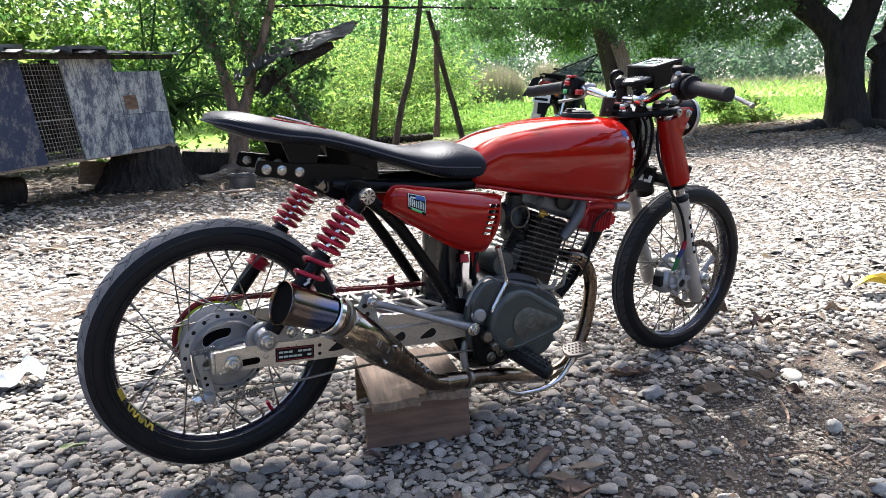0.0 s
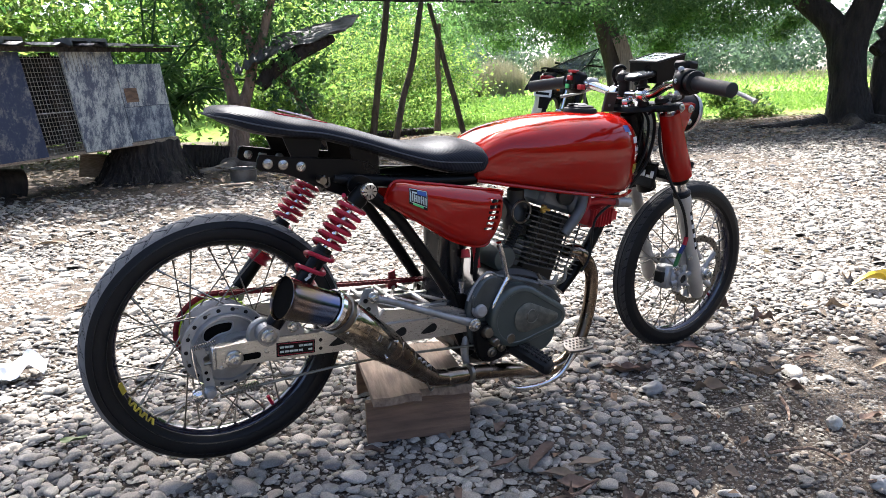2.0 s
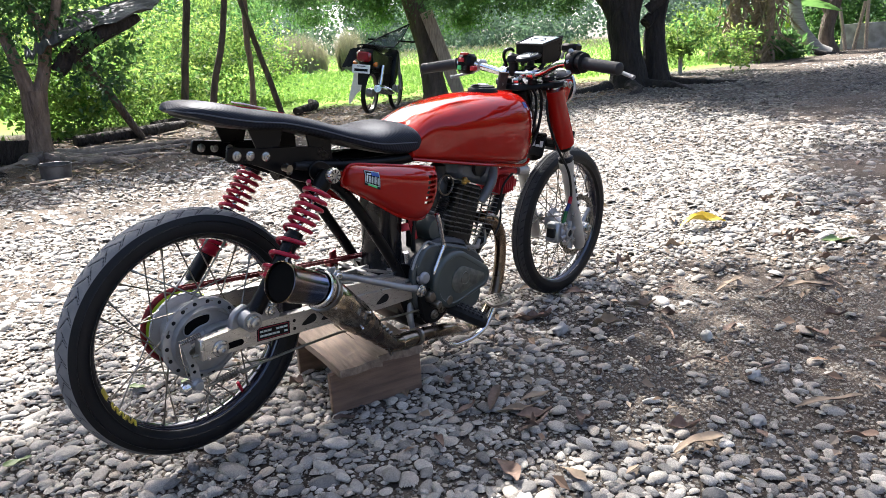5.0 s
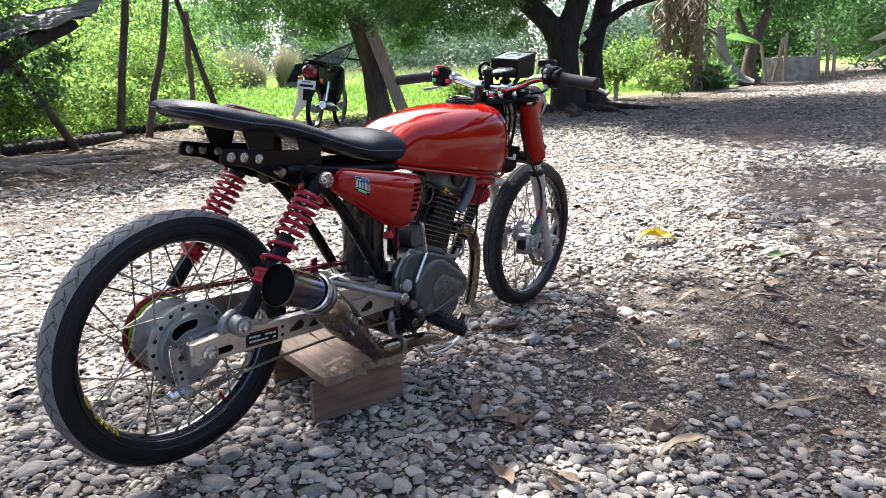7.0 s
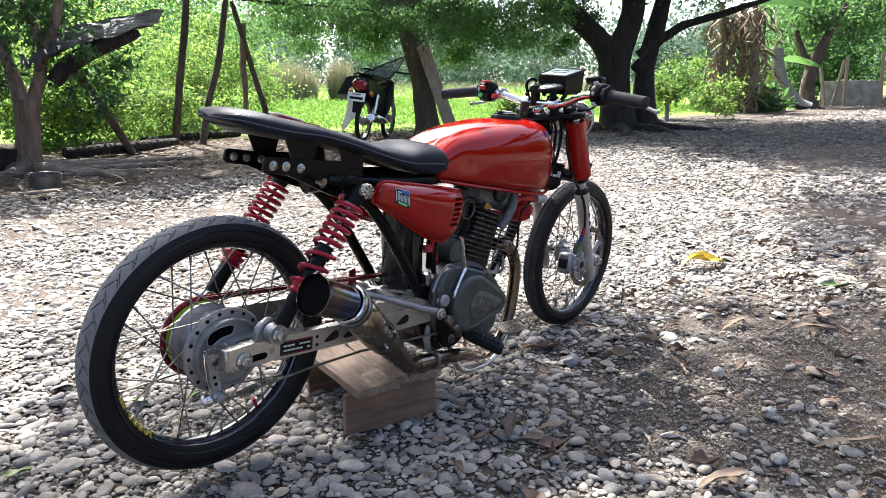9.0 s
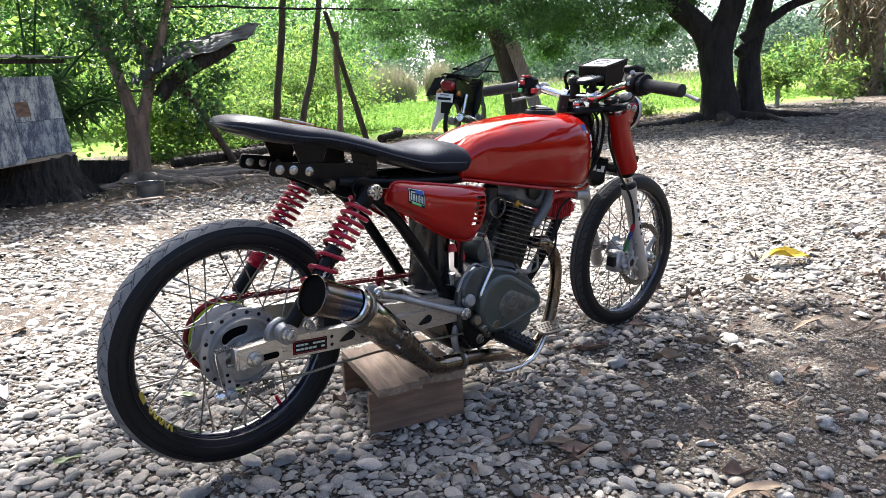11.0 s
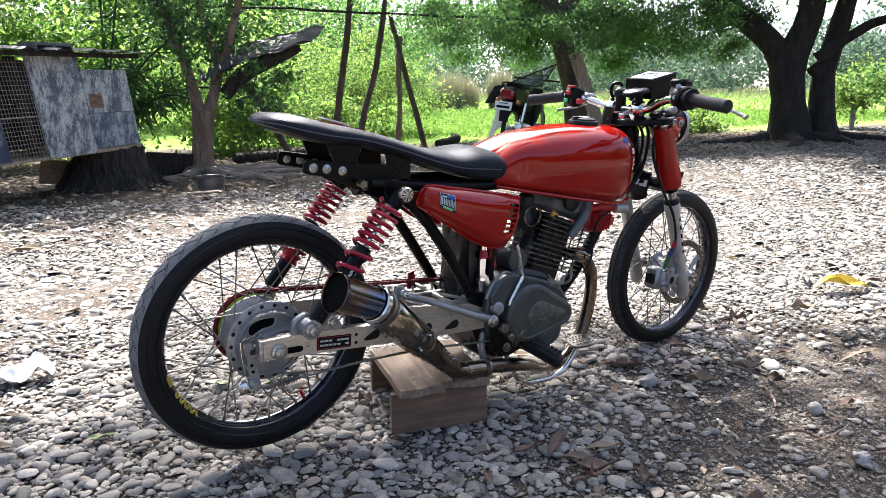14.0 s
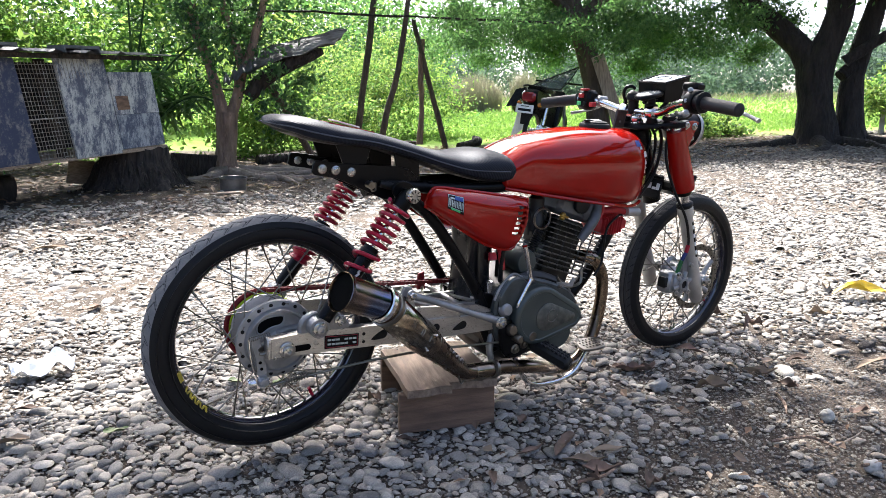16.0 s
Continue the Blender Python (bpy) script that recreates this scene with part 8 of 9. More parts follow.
part("connector", Shape().tube([(1.045, -0.07, 0.240), (1.095, -0.07, 0.236)], 0.0135, 14), ALLOY_DULL, red)

# exhaust
ex = [(0.905, -0.03, 0.105), (0.955, -0.045, 0.10), (1.0, -0.05, 0.04), (1.0, -0.055, -0.06), (0.965, -0.065, -0.15), (0.90, -0.075, -0.205), (0.80, -0.09, -0.205), (0.70, -0.125, -0.165), (0.58, -0.142, -0.138), (0.475, -0.150, -0.126), (0.432, -0.158, -0.112)]
pipe = part("exhaust_pipe", Shape().tube(ex, [0.0185] * 8 + [0.0185, 0.0190, 0.02], 18, 5), PIPE, bike, "heat-tinted steel exhaust pipe")
part("exhaust_flange", Shape().lathe([(0.021, 0), (0.0245, 0.002), (0.0245, 0.01), (0.021, 0.012)], (0.535, -0.148, -0.131), (1, 0.11, -0.1), 22), STEEL, pipe)
part("pipe_sleeve", Shape().lathe([(0.0195, 0), (0.0205, 0.001), (0.0205, 0.045), (0.0195, 0.046)], (0.475, -0.150, -0.126), (1, 0.07, -0.1), 22), SLEEVE, pipe)
ELB, CLP, MTH = Vector((0.432, -0.158, -0.112)), Vector((0.152, -0.250, 0.128)), Vector((0.052, -0.262, 0.170))
md = (CLP - ELB).normalized()
ml = (CLP - ELB).length
body = part("muffler", Shape().lathe([(0.0195, -0.01), (0.0215, 0.01), (0.024, ml * 0.16), (0.0275, ml * 0.30), (0.034, ml * 0.46), (0.0365, ml * 0.52), (0.0375, ml * 0.95), (0.036, ml * 0.99)], ELB, md, 48), PIPE, bike, "short steel muffler with blued flared mouth")
for f0, r0 in ((0.16, 0.0243), (0.30, 0.0278), (0.46, 0.0344)):
    part("weld_seam", Shape().lathe([(r0 - 0.001, ml * f0 - 0.003), (r0 + 0.0007, ml * f0), (r0 - 0.0002, ml * f0 + 0.003)], ELB, md, 40, True), PIPE, body)
part("muffler_sleeve", Shape().lathe([(0.0368, ml * 0.53), (0.0382, ml * 0.535), (0.0390, ml * 0.91), (0.0376, ml * 0.915)], ELB, md, 48, True), SLEEVE, body)
part("muffler_clamp", Shape().lathe([(0.0375, ml * 0.93), (0.0415, ml * 0.932), (0.0415, ml * 0.958), (0.0375, ml * 0.96)], ELB, md, 48, True), STEEL, body)
td = (MTH - CLP).normalized()
part("muffler_clamp", Shape().lathe([(0.0370, -0.006), (0.0405, -0.004), (0.0405, 0.006), (0.037, 0.008)], CLP, (md + td).normalized(), 48, True), CHROME, body)
tl = (MTH - CLP).length
mouth = Shape().lathe([(0.0345, -0.004), (0.0348, tl * 0.2), (0.0362, tl * 0.55), (0.0385, tl * 0.9), (0.0402, tl * 0.985), (0.0412, tl), (0.0402, tl + 0.0008), (0.0385, tl * 0.97), (0.0362, tl * 0.8), (0.034, tl * 0.4), (0.0325, 0.0)], CLP, td, 56, True)
part("muffler_mouth", mouth, BLUED, body, "blued steel muffler mouth")
part("muffler_inside", Shape().lathe([(0.0376, tl * 0.95), (0.0356, tl * 0.80), (0.0336, tl * 0.4), (0.030, 0.002), (0.022, -0.03), (0.0, -0.032)], CLP, td, 40), SOOT_HOLE_DARK, body)
for k in range(3):
    a0 = ELB + md * (0.02 + 0.022 * k)
    part("spring_hook", Shape().tube([a0 + Vector((-0.004, -0.021, 0.018)), a0 + md * 0.01 + Vector((0.0, -0.024, 0.027)), a0 + md * 0.02 + Vector((-0.004, -0.022, 0.019))], 0.003, 6, 3), STEEL, body)
part("lower_hook", Shape().tube([ELB + md * 0.03 + Vector((0, -0.012, -0.02)), ELB + md * 0.015 + Vector((0.0, -0.014, -0.034)), ELB + Vector((0, -0.012, -0.022))], 0.0025, 6, 4), STEEL, body)
# raised marks on the sleeve
sd = Vector((0, -1, 0.35))
sd = (sd - md * sd.dot(md)).normalized()
ud = md.cross(sd)
rot = Matrix((md, ud, sd)).transposed()
for i in range(6):
    c = ELB + md * (ml * (0.865 - i * 0.052))
    lift = 0.0385
    def on(dx, ang):
        return c + md * dx + (sd * math.cos(ang) + ud * math.sin(ang)) * lift
    sh = Shape()
    for ang in (-0.28, 0.12):
        sh.tube([on(-0.006, ang), on(0.006, ang)], 0.0012, 5)
    sh.tube([on(0.006 * (-1) ** i, a) for a in np.linspace(-0.28, 0.12, 6)], 0.0012, 5)
    part("raised_mark", sh, SLEEVE, body)
for dx in (0.54, 0.90):
    for ang in (-0.75, 0.35):
        c = ELB + md * (ml * dx) + (sd * math.cos(ang) + ud * math.sin(ang)) * 0.038
        part("rivet", Shape().lathe([(0.0035, 0), (0.003, 0.002), (0.001, 0.0028)], c, sd * math.cos(ang) + ud * math.sin(ang), 10), CHROME, body)

# brake rod, foot peg, pedal
part("brake_rod", Shape().tube([(-0.03, -0.094, -0.086), (0.04, -0.098, -0.077), (0.30, -0.118, -0.058), (0.60, -0.13, -0.072)], 0.0032, 8, 3), STEEL, bike)
part("rod_spring", Shape().tube([(0.0 + 0.05 * i / 60, -0.096 + 0.008 * math.cos(i * 0.9), -0.082 + 0.0065 * i / 60 + 0.008 * math.sin(i * 0.9)) for i in range(61)], 0.0013, 5), STEEL, bike)
peg = part("foot_peg", Shape().tube([(0.672, -0.10, -0.086), (0.735, -0.225, -0.128)], 0.013, 10), BLACK, bike, "black rubber foot peg")
pd = (Vector((0.735, -0.228, -0.128)) - Vector((0.678, -0.122, -0.09))).normalized()
pr = Matrix((pd.cross(Vector((0, 0, 1))).normalized(), pd, Vector((0, 0, 1)))).transposed()
c = Vector((0.706, -0.175, -0.106))
part("peg_rubber", Shape().box(c, (0.050, 0.122, 0.036), 0.010, pr), BLACK_MATT, peg)
for i in range(9):
    for j in (-1, 0, 1):
        part("peg_rib", Shape().box(c + pd * (-0.05 + i * 0.0125) + Vector((0.012 * j, 0.006 * j, 0.0175)), (0.0105, 0.008, 0.006), 0.0015, pr), BLACK_MATT, peg)
ped = part("brake_pedal", Shape().tube([(0.60, -0.13, -0.075), (0.68, -0.12, -0.205), (0.78, -0.115, -0.232), (0.86, -0.115, -0.215), (0.90, -0.118, -0.16), (0.905, -0.12, -0.132)], 0.0075, 10, 5), CHROME, bike, "chrome brake pedal")
part("pedal_pad", Shape().plate(smoothed([(0.852, -0.155), (0.885, -0.092), (0.955, -0.098), (0.932, -0.158)], 3), -0.136, -0.129, 0.001, lambda a, b, c: (a, c, b)), STEEL, ped)
for i in range(6):
    for j in range(4):
        part("pad_knurl", Shape().box((0.872 + i * 0.0125, -0.148 + j * 0.015, -0.1275), (0.005, 0.006, 0.003), 0.001), STEEL, ped)
part("side_stand", Shape().tube([(0.57, -0.09, -0.03), (0.555, -0.105, -0.09), (0.56, -0.11, -0.125)], [0.012, 0.010, 0.008], 10, 3), ALLOY, bike)
sp_ = [(0.585 + 0.006 * math.cos(i * 0.9), -0.105 + 0.006 * math.sin(i * 0.9), -0.02 - 0.0012 * i) for i in range(60)]
part("return_spring", Shape().tube(sp_, 0.0012, 5), STEEL, bike)

# fork
def leg_at(v, w):
    """The fork leg's middle at height w."""
    return Vector((1.274 + (0.256 - w) * 0.398, v, w))
for sg in (-1, 1):
    v = sg * 0.095
    lo = part("fork_leg", Shape().tube([leg_at(v, 0.250), leg_at(v, 0.244), leg_at(v, 0.228), leg_at(v, 0.21), leg_at(v, 0.06), leg_at(v, 0.03), leg_at(v, -0.055), leg_at(v, -0.072)], [0.0225, 0.0245, 0.0245, 0.0205, 0.0195, 0.0225, 0.0225, 0.016], 26), ALLOY_DULL, bike, "silver alloy front fork leg")
    part("dust_seal", Shape().tube([leg_at(v, 0.248), leg_at(v, 0.252), leg_at(v, 0.258), leg_at(v, 0.263)], [0.0235, 0.0252, 0.0252, 0.019], 24), BLACK_MATT, lo)
    part("stanchion", Shape().tube([leg_at(v, 0.25), leg_at(v, 0.50)], 0.0158, 20), CHROME, lo)
    part("fork_cover", Shape().tube([leg_at(v, 0.303), leg_at(v, 0.315), leg_at(v, 0.34), leg_at(v, 0.40), leg_at(v, 0.45), leg_at(v, 0.480)], [0.0345, 0.0362, 0.0355, 0.0318, 0.0285, 0.0275], 30), RED, lo, "red painted fork cover")
    part("cover_ring", Shape().tube([leg_at(v, 0.288), leg_at(v, 0.292), leg_at(v, 0.304)], [0.024, 0.0265, 0.0275], 26), BLACK, lo)
    part("axle_boss", Shape().lathe([(0.017, -0.018), (0.019, -0.014), (0.019, 0.014), (0.017, 0.018)], (WB - 0.012, v, 0.0), (0, 1, 0), 22).tube([leg_at(v, 0.0), (WB - 0.012, v, 0)], 0.016, 12), ALLOY_DULL, lo)
    ear = [(1.195, 0.45), (1.203, 0.503), (1.24, 0.508), (1.281, 0.505), (1.268, 0.474), (1.247, 0.425), (1.225, 0.40)]
    part("lamp_ear", Shape().plate(smoothed(ear, 2), v - 0.003, v + 0.003, 0.001), RED, lo)
    for u0, w0 in ((1.222, 0.492), (1.262, 0.492)):
        bolt(lo, (u0, v - 0.003 if sg < 0 else v + 0.003, w0), (0, sg, 0), 0.0075, 0.008)
bolt(bike, (WB - 0.012, -0.113, 0.0), r=0.0125, h=0.018, name="axle_nut")
bolt(bike, (WB - 0.012, 0.113, 0.0), (0, 1, 0), r=0.0125, h=0.018, name="axle_nut")
part("front_axle", Shape().tube([(WB - 0.006, -0.1, 0), (WB - 0.006, 0.1, 0)], 0.009, 14), STEEL, bike)
p0, p1 = leg_at(-0.095, 0.20), leg_at(-0.095, 0.085)
part("leg_decal", Shape().tube([p0 + Vector((0.004, -0.0105, 0.002)), p1 + Vector((0.004, -0.0105, 0.002))], 0.0105, 16), BLACK, bike, "black and white fork decal")
for i in range(4):
    q = p0.lerp(p1, 0.14 + 0.24 * i) + Vector((0.003, -0.0205, 0.001))
    part("decal_bar", Shape().box(q, (0.007, 0.002, 0.014), 0.0006, Matrix.Rotation(-0.38, 3, "Y")), WHITE, bike)
yoke = part("lower_yoke", Shape().box((1.240, 0, 0.302), (0.062, 0.185, 0.030), 0.008, Matrix.Rotation(0.38, 3, "Y")), BLACK, bike, "black lower fork yoke")
part("yoke_guard", Shape().box((1.196, 0.012, 0.304), (0.012, 0.15, 0.075), 0.004, Matrix.Rotation(0.2, 3, "Y")), BLACK_MATT, yoke)
part("guard_step", Shape().box((1.186, -0.01, 0.335), (0.014, 0.13, 0.010), 0.003, Matrix.Rotation(0.2, 3, "Y")), BLACK, yoke)
for i, (dv, dw, a, b) in enumerate(((-0.056, 0.004, 0.012, 0.020), (-0.040, -0.002, 0.014, 0.008), (-0.026, 0.005, 0.010, 0.018), (-0.010, 0.000, 0.016, 0.010), (0.006, 0.006, 0.010, 0.016))):
    part("guard_mark", Shape().box((1.1885 - 0.2 * dw, dv, 0.302 + dw), (0.003, a, b), 0.001, Matrix.Rotation(0.2, 3, "Y")), WHITE, yoke)
part("cable_stop", Shape().box((1.276, -0.112, 0.334), (0.012, 0.014, 0.028), 0.003, Matrix.Rotation(0.38, 3, "Y")), BLACK, yoke)
# top yoke: a flat casting from leg to leg
ty = [(1.208, -0.112), (1.198, -0.124), (1.172, -0.126), (1.150, -0.110), (1.130, -0.070), (1.100, -0.036), (1.096, 0.0), (1.100, 0.036), (1.130, 0.070), (1.150, 0.110), (1.172, 0.126), (1.198, 0.124), (1.208, 0.112), (1.196, 0.06), (1.185, 0.0), (1.196, -0.06)]
top = part("top_yoke", Shape().plate(smoothed(ty, 3), 0.484, 0.500, 0.003, lambda a, b, c: (a, c, b + 0.2 * (a - 1.15))), BLACK, bike, "black top fork yoke")
for v in (-0.095, 0.095):
    part("fork_cap", Shape().lathe([(0.0175, -0.004), (0.0175, 0.004), (0.015, 0.007), (0.009, 0.008), (0.009, 0.014), (0.007, 0.015)], (1.178, v, 0.506), (-0.37, 0, 0.93), 6), BOLT, top, "chrome fork top nut")
    part("pinch_bolt", Shape().lathe([(0.0085, 0), (0.0085, 0.008), (0.0065, 0.010), (0.004, 0.010), (0.004, 0.006)], (1.192, v + math.copysign(0.028, v), 0.497), (-0.2, math.copysign(1, v), 0.1), 20), BOLT, top)
part("stem_nut", Shape().lathe([(0.021, -0.006), (0.021, 0.0), (0.0185, 0.002), (0.0165, 0.003), (0.0165, 0.015), (0.013, 0.019), (0.008, 0.020), (0.007, 0.015)], (1.122, 0.0, 0.496), (-0.3, 0, 0.95), 6), CHROME, top, "chrome steering stem nut")
for v in (-0.05, 0.05):
    part("riser", Shape().lathe([(0.016, 0), (0.0165, 0.004), (0.014, 0.010), (0.014, 0.020), (0.017, 0.024)], (1.130, v, 0.497), (-0.25, 0, 0.97), 22), BLACK, top)
    part("riser_clamp", Shape().lathe([(0.0115, -0.014), (0.0185, -0.014), (0.0198, -0.011), (0.0198, 0.011), (0.0185, 0.014), (0.0115, 0.014)], (1.123, v, 0.526), (0, 1, 0), 26, True).box((1.150, v, 0.526), (0.026, 0.024, 0.014), 0.004), CHROME, top, "polished handlebar clamp")
    bolt(top, (1.152, v, 0.533), (0, 0, 1), 0.0052, 0.007)
part("steering_damper_plate", Shape().plate(smoothed([(1.160, -0.10), (1.150, -0.07), (1.175, -0.055), (1.200, -0.07), (1.200, -0.10)], 2), 0.503, 0.517, 0.003, lambda a, b, c: (a, c, b + 0.2 * (a - 1.15))), BLACK_MATT, top)
for u0, v0, w0 in ((1.152, -0.088, 0.518), (1.165, -0.068, 0.522), (1.190, -0.085, 0.528)):
    bolt(top, (u0, v0, w0), (-0.2, 0, 1), 0.0055, 0.007)
# caliper and hose
# the caliper sits behind the leg
cal = part("brake_caliper", Shape().box((WB - 0.142, -0.070, 0.0), (0.044, 0.050, 0.070), 0.008, Matrix.Rotation(0.12, 3, "Y")).box((WB - 0.122, -0.094, 0.0), (0.045, 0.020, 0.055), 0.007, Matrix.Rotation(0.12, 3, "Y")), ALLOY, bike, "alloy front brake caliper")
part("caliper_window", Shape().box((WB - 0.168, -0.074, 0.003), (0.016, 0.03, 0.034), 0.003), BLACK_MATT, cal)
part("caliper_ring", Shape().lathe([(0.013, 0), (0.022, 0), (0.022, 0.006), (0.019, 0.008), (0.013, 0.008)], (WB - 0.106, -0.103, -0.004), (0, -1, 0), 28, True), ALLOY, cal)
# black disc paints the dark depth of the bore
part("caliper_bore", Shape().lathe([(0.0132, 0.001), (0.0132, 0.004)], (WB - 0.106, -0.103, -0.004), (0, -1, 0), 20), BLACK_MATT, cal)
for i in range(6):
    a = i * math.pi / 3 + 0.3
    part("caliper_lobe", Shape().tube([(WB - 0.106 + 0.021 * math.cos(a), -0.103, -0.004 + 0.021 * math.sin(a)), (WB - 0.106 + 0.040 * math.cos(a), -0.098, -0.004 + 0.040 * math.sin(a))], [0.007, 0.009], 10), ALLOY, cal)
part("caliper_arm", Shape().box((WB - 0.095, -0.088, 0.055), (0.03, 0.014, 0.05), 0.005), ALLOY, cal)
for du, dw in ((-0.085, 0.032), (-0.085, -0.03), (-0.035, 0.06), (-0.03, -0.03)):
    bolt(cal, (WB - 0.05 + du, -0.105, dw), r=0.006, h=0.008)
hose = part("brake_hose", Shape().tube([(WB - 0.128, -0.098, 0.062), (WB - 0.108, -0.103, 0.118), (WB - 0.135, -0.116, 0.17), (1.250, -0.122, 0.225), (1.208, -0.110, 0.290), (1.182, -0.088, 0.365), (1.174, -0.078, 0.425), (1.180, -0.075, 0.480)], 0.0042, 8, 6), BLACK_MATT, bike, "black brake hose with coloured fittings")
for (a, b, mt) in (((WB - 0.138, -0.100, 0.035), (WB - 0.124, -0.100, 0.075), FIT_GREEN), ((WB - 0.124, -0.100, 0.075), (WB - 0.112, -0.102, 0.10), FIT_BLUE), ((WB - 0.112, -0.102, 0.10), (WB - 0.107, -0.103, 0.125), RED_DARK)):
    part("hose_fitting", Shape().tube([a, b], 0.0068, 10), mt, hose)

# handlebar and controls
bar = part("handlebar", Shape().tube([(1.045, -0.385, 0.556), (1.067, -0.26, 0.566), (1.080, -0.20, 0.563), (1.100, -0.15, 0.554), (1.119, -0.10, 0.535), (1.123, -0.06, 0.526), (1.123, 0.06, 0.526), (1.118, 0.11, 0.535), (1.105, 0.17, 0.548), (1.085, 0.215, 0.548), (1.045, 0.325, 0.528)], 0.0112, 16, 5), CHROME, bike, "chrome handlebar with black grips")
def grip(a, b):
    a, b = Vector(a), Vector(b)
    d = (b - a)
    n = 24
    rs = [0.0195 if i == 0 else 0.0168 + (0.0004 if i % 2 == 0 and i > 5 else 0) + (0.0008 if 1 <= i <= 4 else 0) for i in range(n)]
    g = part("grip", Shape().tube([a + d * (i / (n - 1)) for i in range(n)], rs, 22), GRIP, bar, "dark grey rubber grip")
    part("bar_end", Shape().tube([b, b + d.normalized() * 0.008, b + d.normalized() * 0.011], [0.0172, 0.0172, 0.013], 22), GRIP, bar)
    return g
grip((1.066, -0.262, 0.5655), (1.043, -0.382, 0.556))
grip((1.083, 0.220, 0.546), (1.043, 0.328, 0.527))
part("throttle_flange", Shape().lathe([(0.018, 0), (0.027, 0.002), (0.0275, 0.006), (0.022, 0.008), (0.021, 0.034), (0.018, 0.036)], (1.062, -0.272, 0.566), (0.2, 1, 0.03), 28), BLACK_MATT, bar)
part("throttle_housing", Shape().lathe([(0.020, -0.002), (0.030, 0.001), (0.032, 0.005), (0.032, 0.026), (0.029, 0.034), (0.016, 0.036)], (1.072, -0.250, 0.566), (0.2, 1, 0.03), 32), BLACK, bar, "black throttle housing")
for dw, du in ((0.030, -0.028), (-0.026, -0.034), (0.002, -0.044)):
    bolt(bar, (1.075 + du * 0.6, -0.226, 0.566 + dw), (-0.6, -0.5, 0.2), 0.005, 0.007)
part("bar_bracket", Shape().tube([(1.098, -0.20, 0.60), (1.118, -0.165, 0.596), (1.128, -0.15, 0.575)], 0.0055, 8, 4), ALLOY, bar)
part("master_cylinder", Shape().box((1.12, -0.205, 0.578), (0.045, 0.06, 0.032), 0.008).box((1.115, -0.19, 0.605), (0.04, 0.05, 0.024), 0.006), BLACK, bar, "black brake master cylinder")
part("brake_lever", Shape().tube([(1.14, -0.21, 0.572), (1.155, -0.25, 0.566), (1.155, -0.31, 0.550), (1.15, -0.365, 0.534), (1.147, -0.378, 0.530)], [0.008, 0.0065, 0.0055, 0.006, 0.008], 10, 5, 0.7), ALLOY, bar, "bare alloy brake lever")
part("switch_block", Shape().box((1.096, 0.190, 0.547), (0.046, 0.058, 0.062), 0.010), BLACK, bar, "black switch block with red buttons")
for (du, dv, dw, sz, mt) in ((-0.024, 0.004, 0.012, (0.008, 0.022, 0.013), RED_PLASTIC), (-0.024, 0.012, -0.012, (0.008, 0.016, 0.013), GREEN), (-0.018, -0.004, 0.031, (0.024, 0.022, 0.008), RED_PLASTIC), (-0.024, -0.014, -0.012, (0.008, 0.013, 0.013), BLACK_MATT), (0.0, 0.015, 0.031, (0.02, 0.016, 0.008), WHITE), (-0.02, -0.045, -0.012, (0.018, 0.018, 0.014), RED_PLASTIC)):
    part("button", Shape().box((1.096 + du, 0.190 + dv, 0.547 + dw), sz, 0.002), mt, bar)
part("clutch_perch", Shape().box((1.12, 0.150, 0.545), (0.04, 0.03, 0.034), 0.008), ALLOY, bar)
part("clutch_lever", Shape().tube([(1.13, 0.16, 0.535), (1.145, 0.20, 0.522), (1.135, 0.25, 0.508), (1.11, 0.275, 0.500)], [0.008, 0.006, 0.0055, 0.007], 10, 5, 0.7), ALLOY, bar, "bare alloy clutch lever")
part("mirror_stub", Shape().tube([(1.125, 0.06, 0.535), (1.118, 0.05, 0.556), (1.122, 0.03, 0.574)], 0.005, 8, 4).lathe([(0.002, -0.011), (0.009, -0.007), (0.011, 0), (0.009, 0.007), (0.002, 0.011)], (1.122, 0.03, 0.576), (0.2, 1, 0.2), 16), BLACK, bar)
part("bar_strap", Shape().plate([(1.066, 0.528), (1.106, 0.527), (1.097, 0.474), (1.056, 0.474)], 0.026, 0.034, 0.002), STRAP, bar, "brown leather strap round the handlebar")
part("strap_stud", Shape().lathe([(0.004, 0), (0.004, 0.0015), (0.002, 0.003)], (1.078, 0.026, 0.492), (0, -1, 0), 12), STEEL, bar)

# dark clamps and joints between the yoke and the dials
clamp = part("phone_mount", Shape().lathe([(0.011, -0.030), (0.015, -0.026), (0.0155, 0.008), (0.0205, 0.012), (0.0210, 0.022), (0.0185, 0.026), (0.0185, 0.030), (0.012, 0.034)], (1.120, 0.02, 0.548), (-0.1, 0, 1), 28), BLACK_MATT, bike, "black round mount on the handlebar")
part("mount_lever", Shape().tube([(1.108, 0.036, 0.545), (1.096, 0.040, 0.572), (1.098, 0.036, 0.592), (1.112, 0.026, 0.597), (1.122, 0.022, 0.590)], [0.004, 0.005, 0.0055, 0.005, 0.004], 8, 4), BLACK, clamp)
part("meter_stay", Shape().tube([(1.165, -0.045, 0.535), (1.185, -0.05, 0.56), (1.195, -0.05, 0.58)], 0.007, 8, 3), BLACK, clamp)
part("meter_stay", Shape().tube([(1.165, 0.02, 0.55), (1.19, 0.02, 0.58)], 0.007, 8), BLACK, clamp)
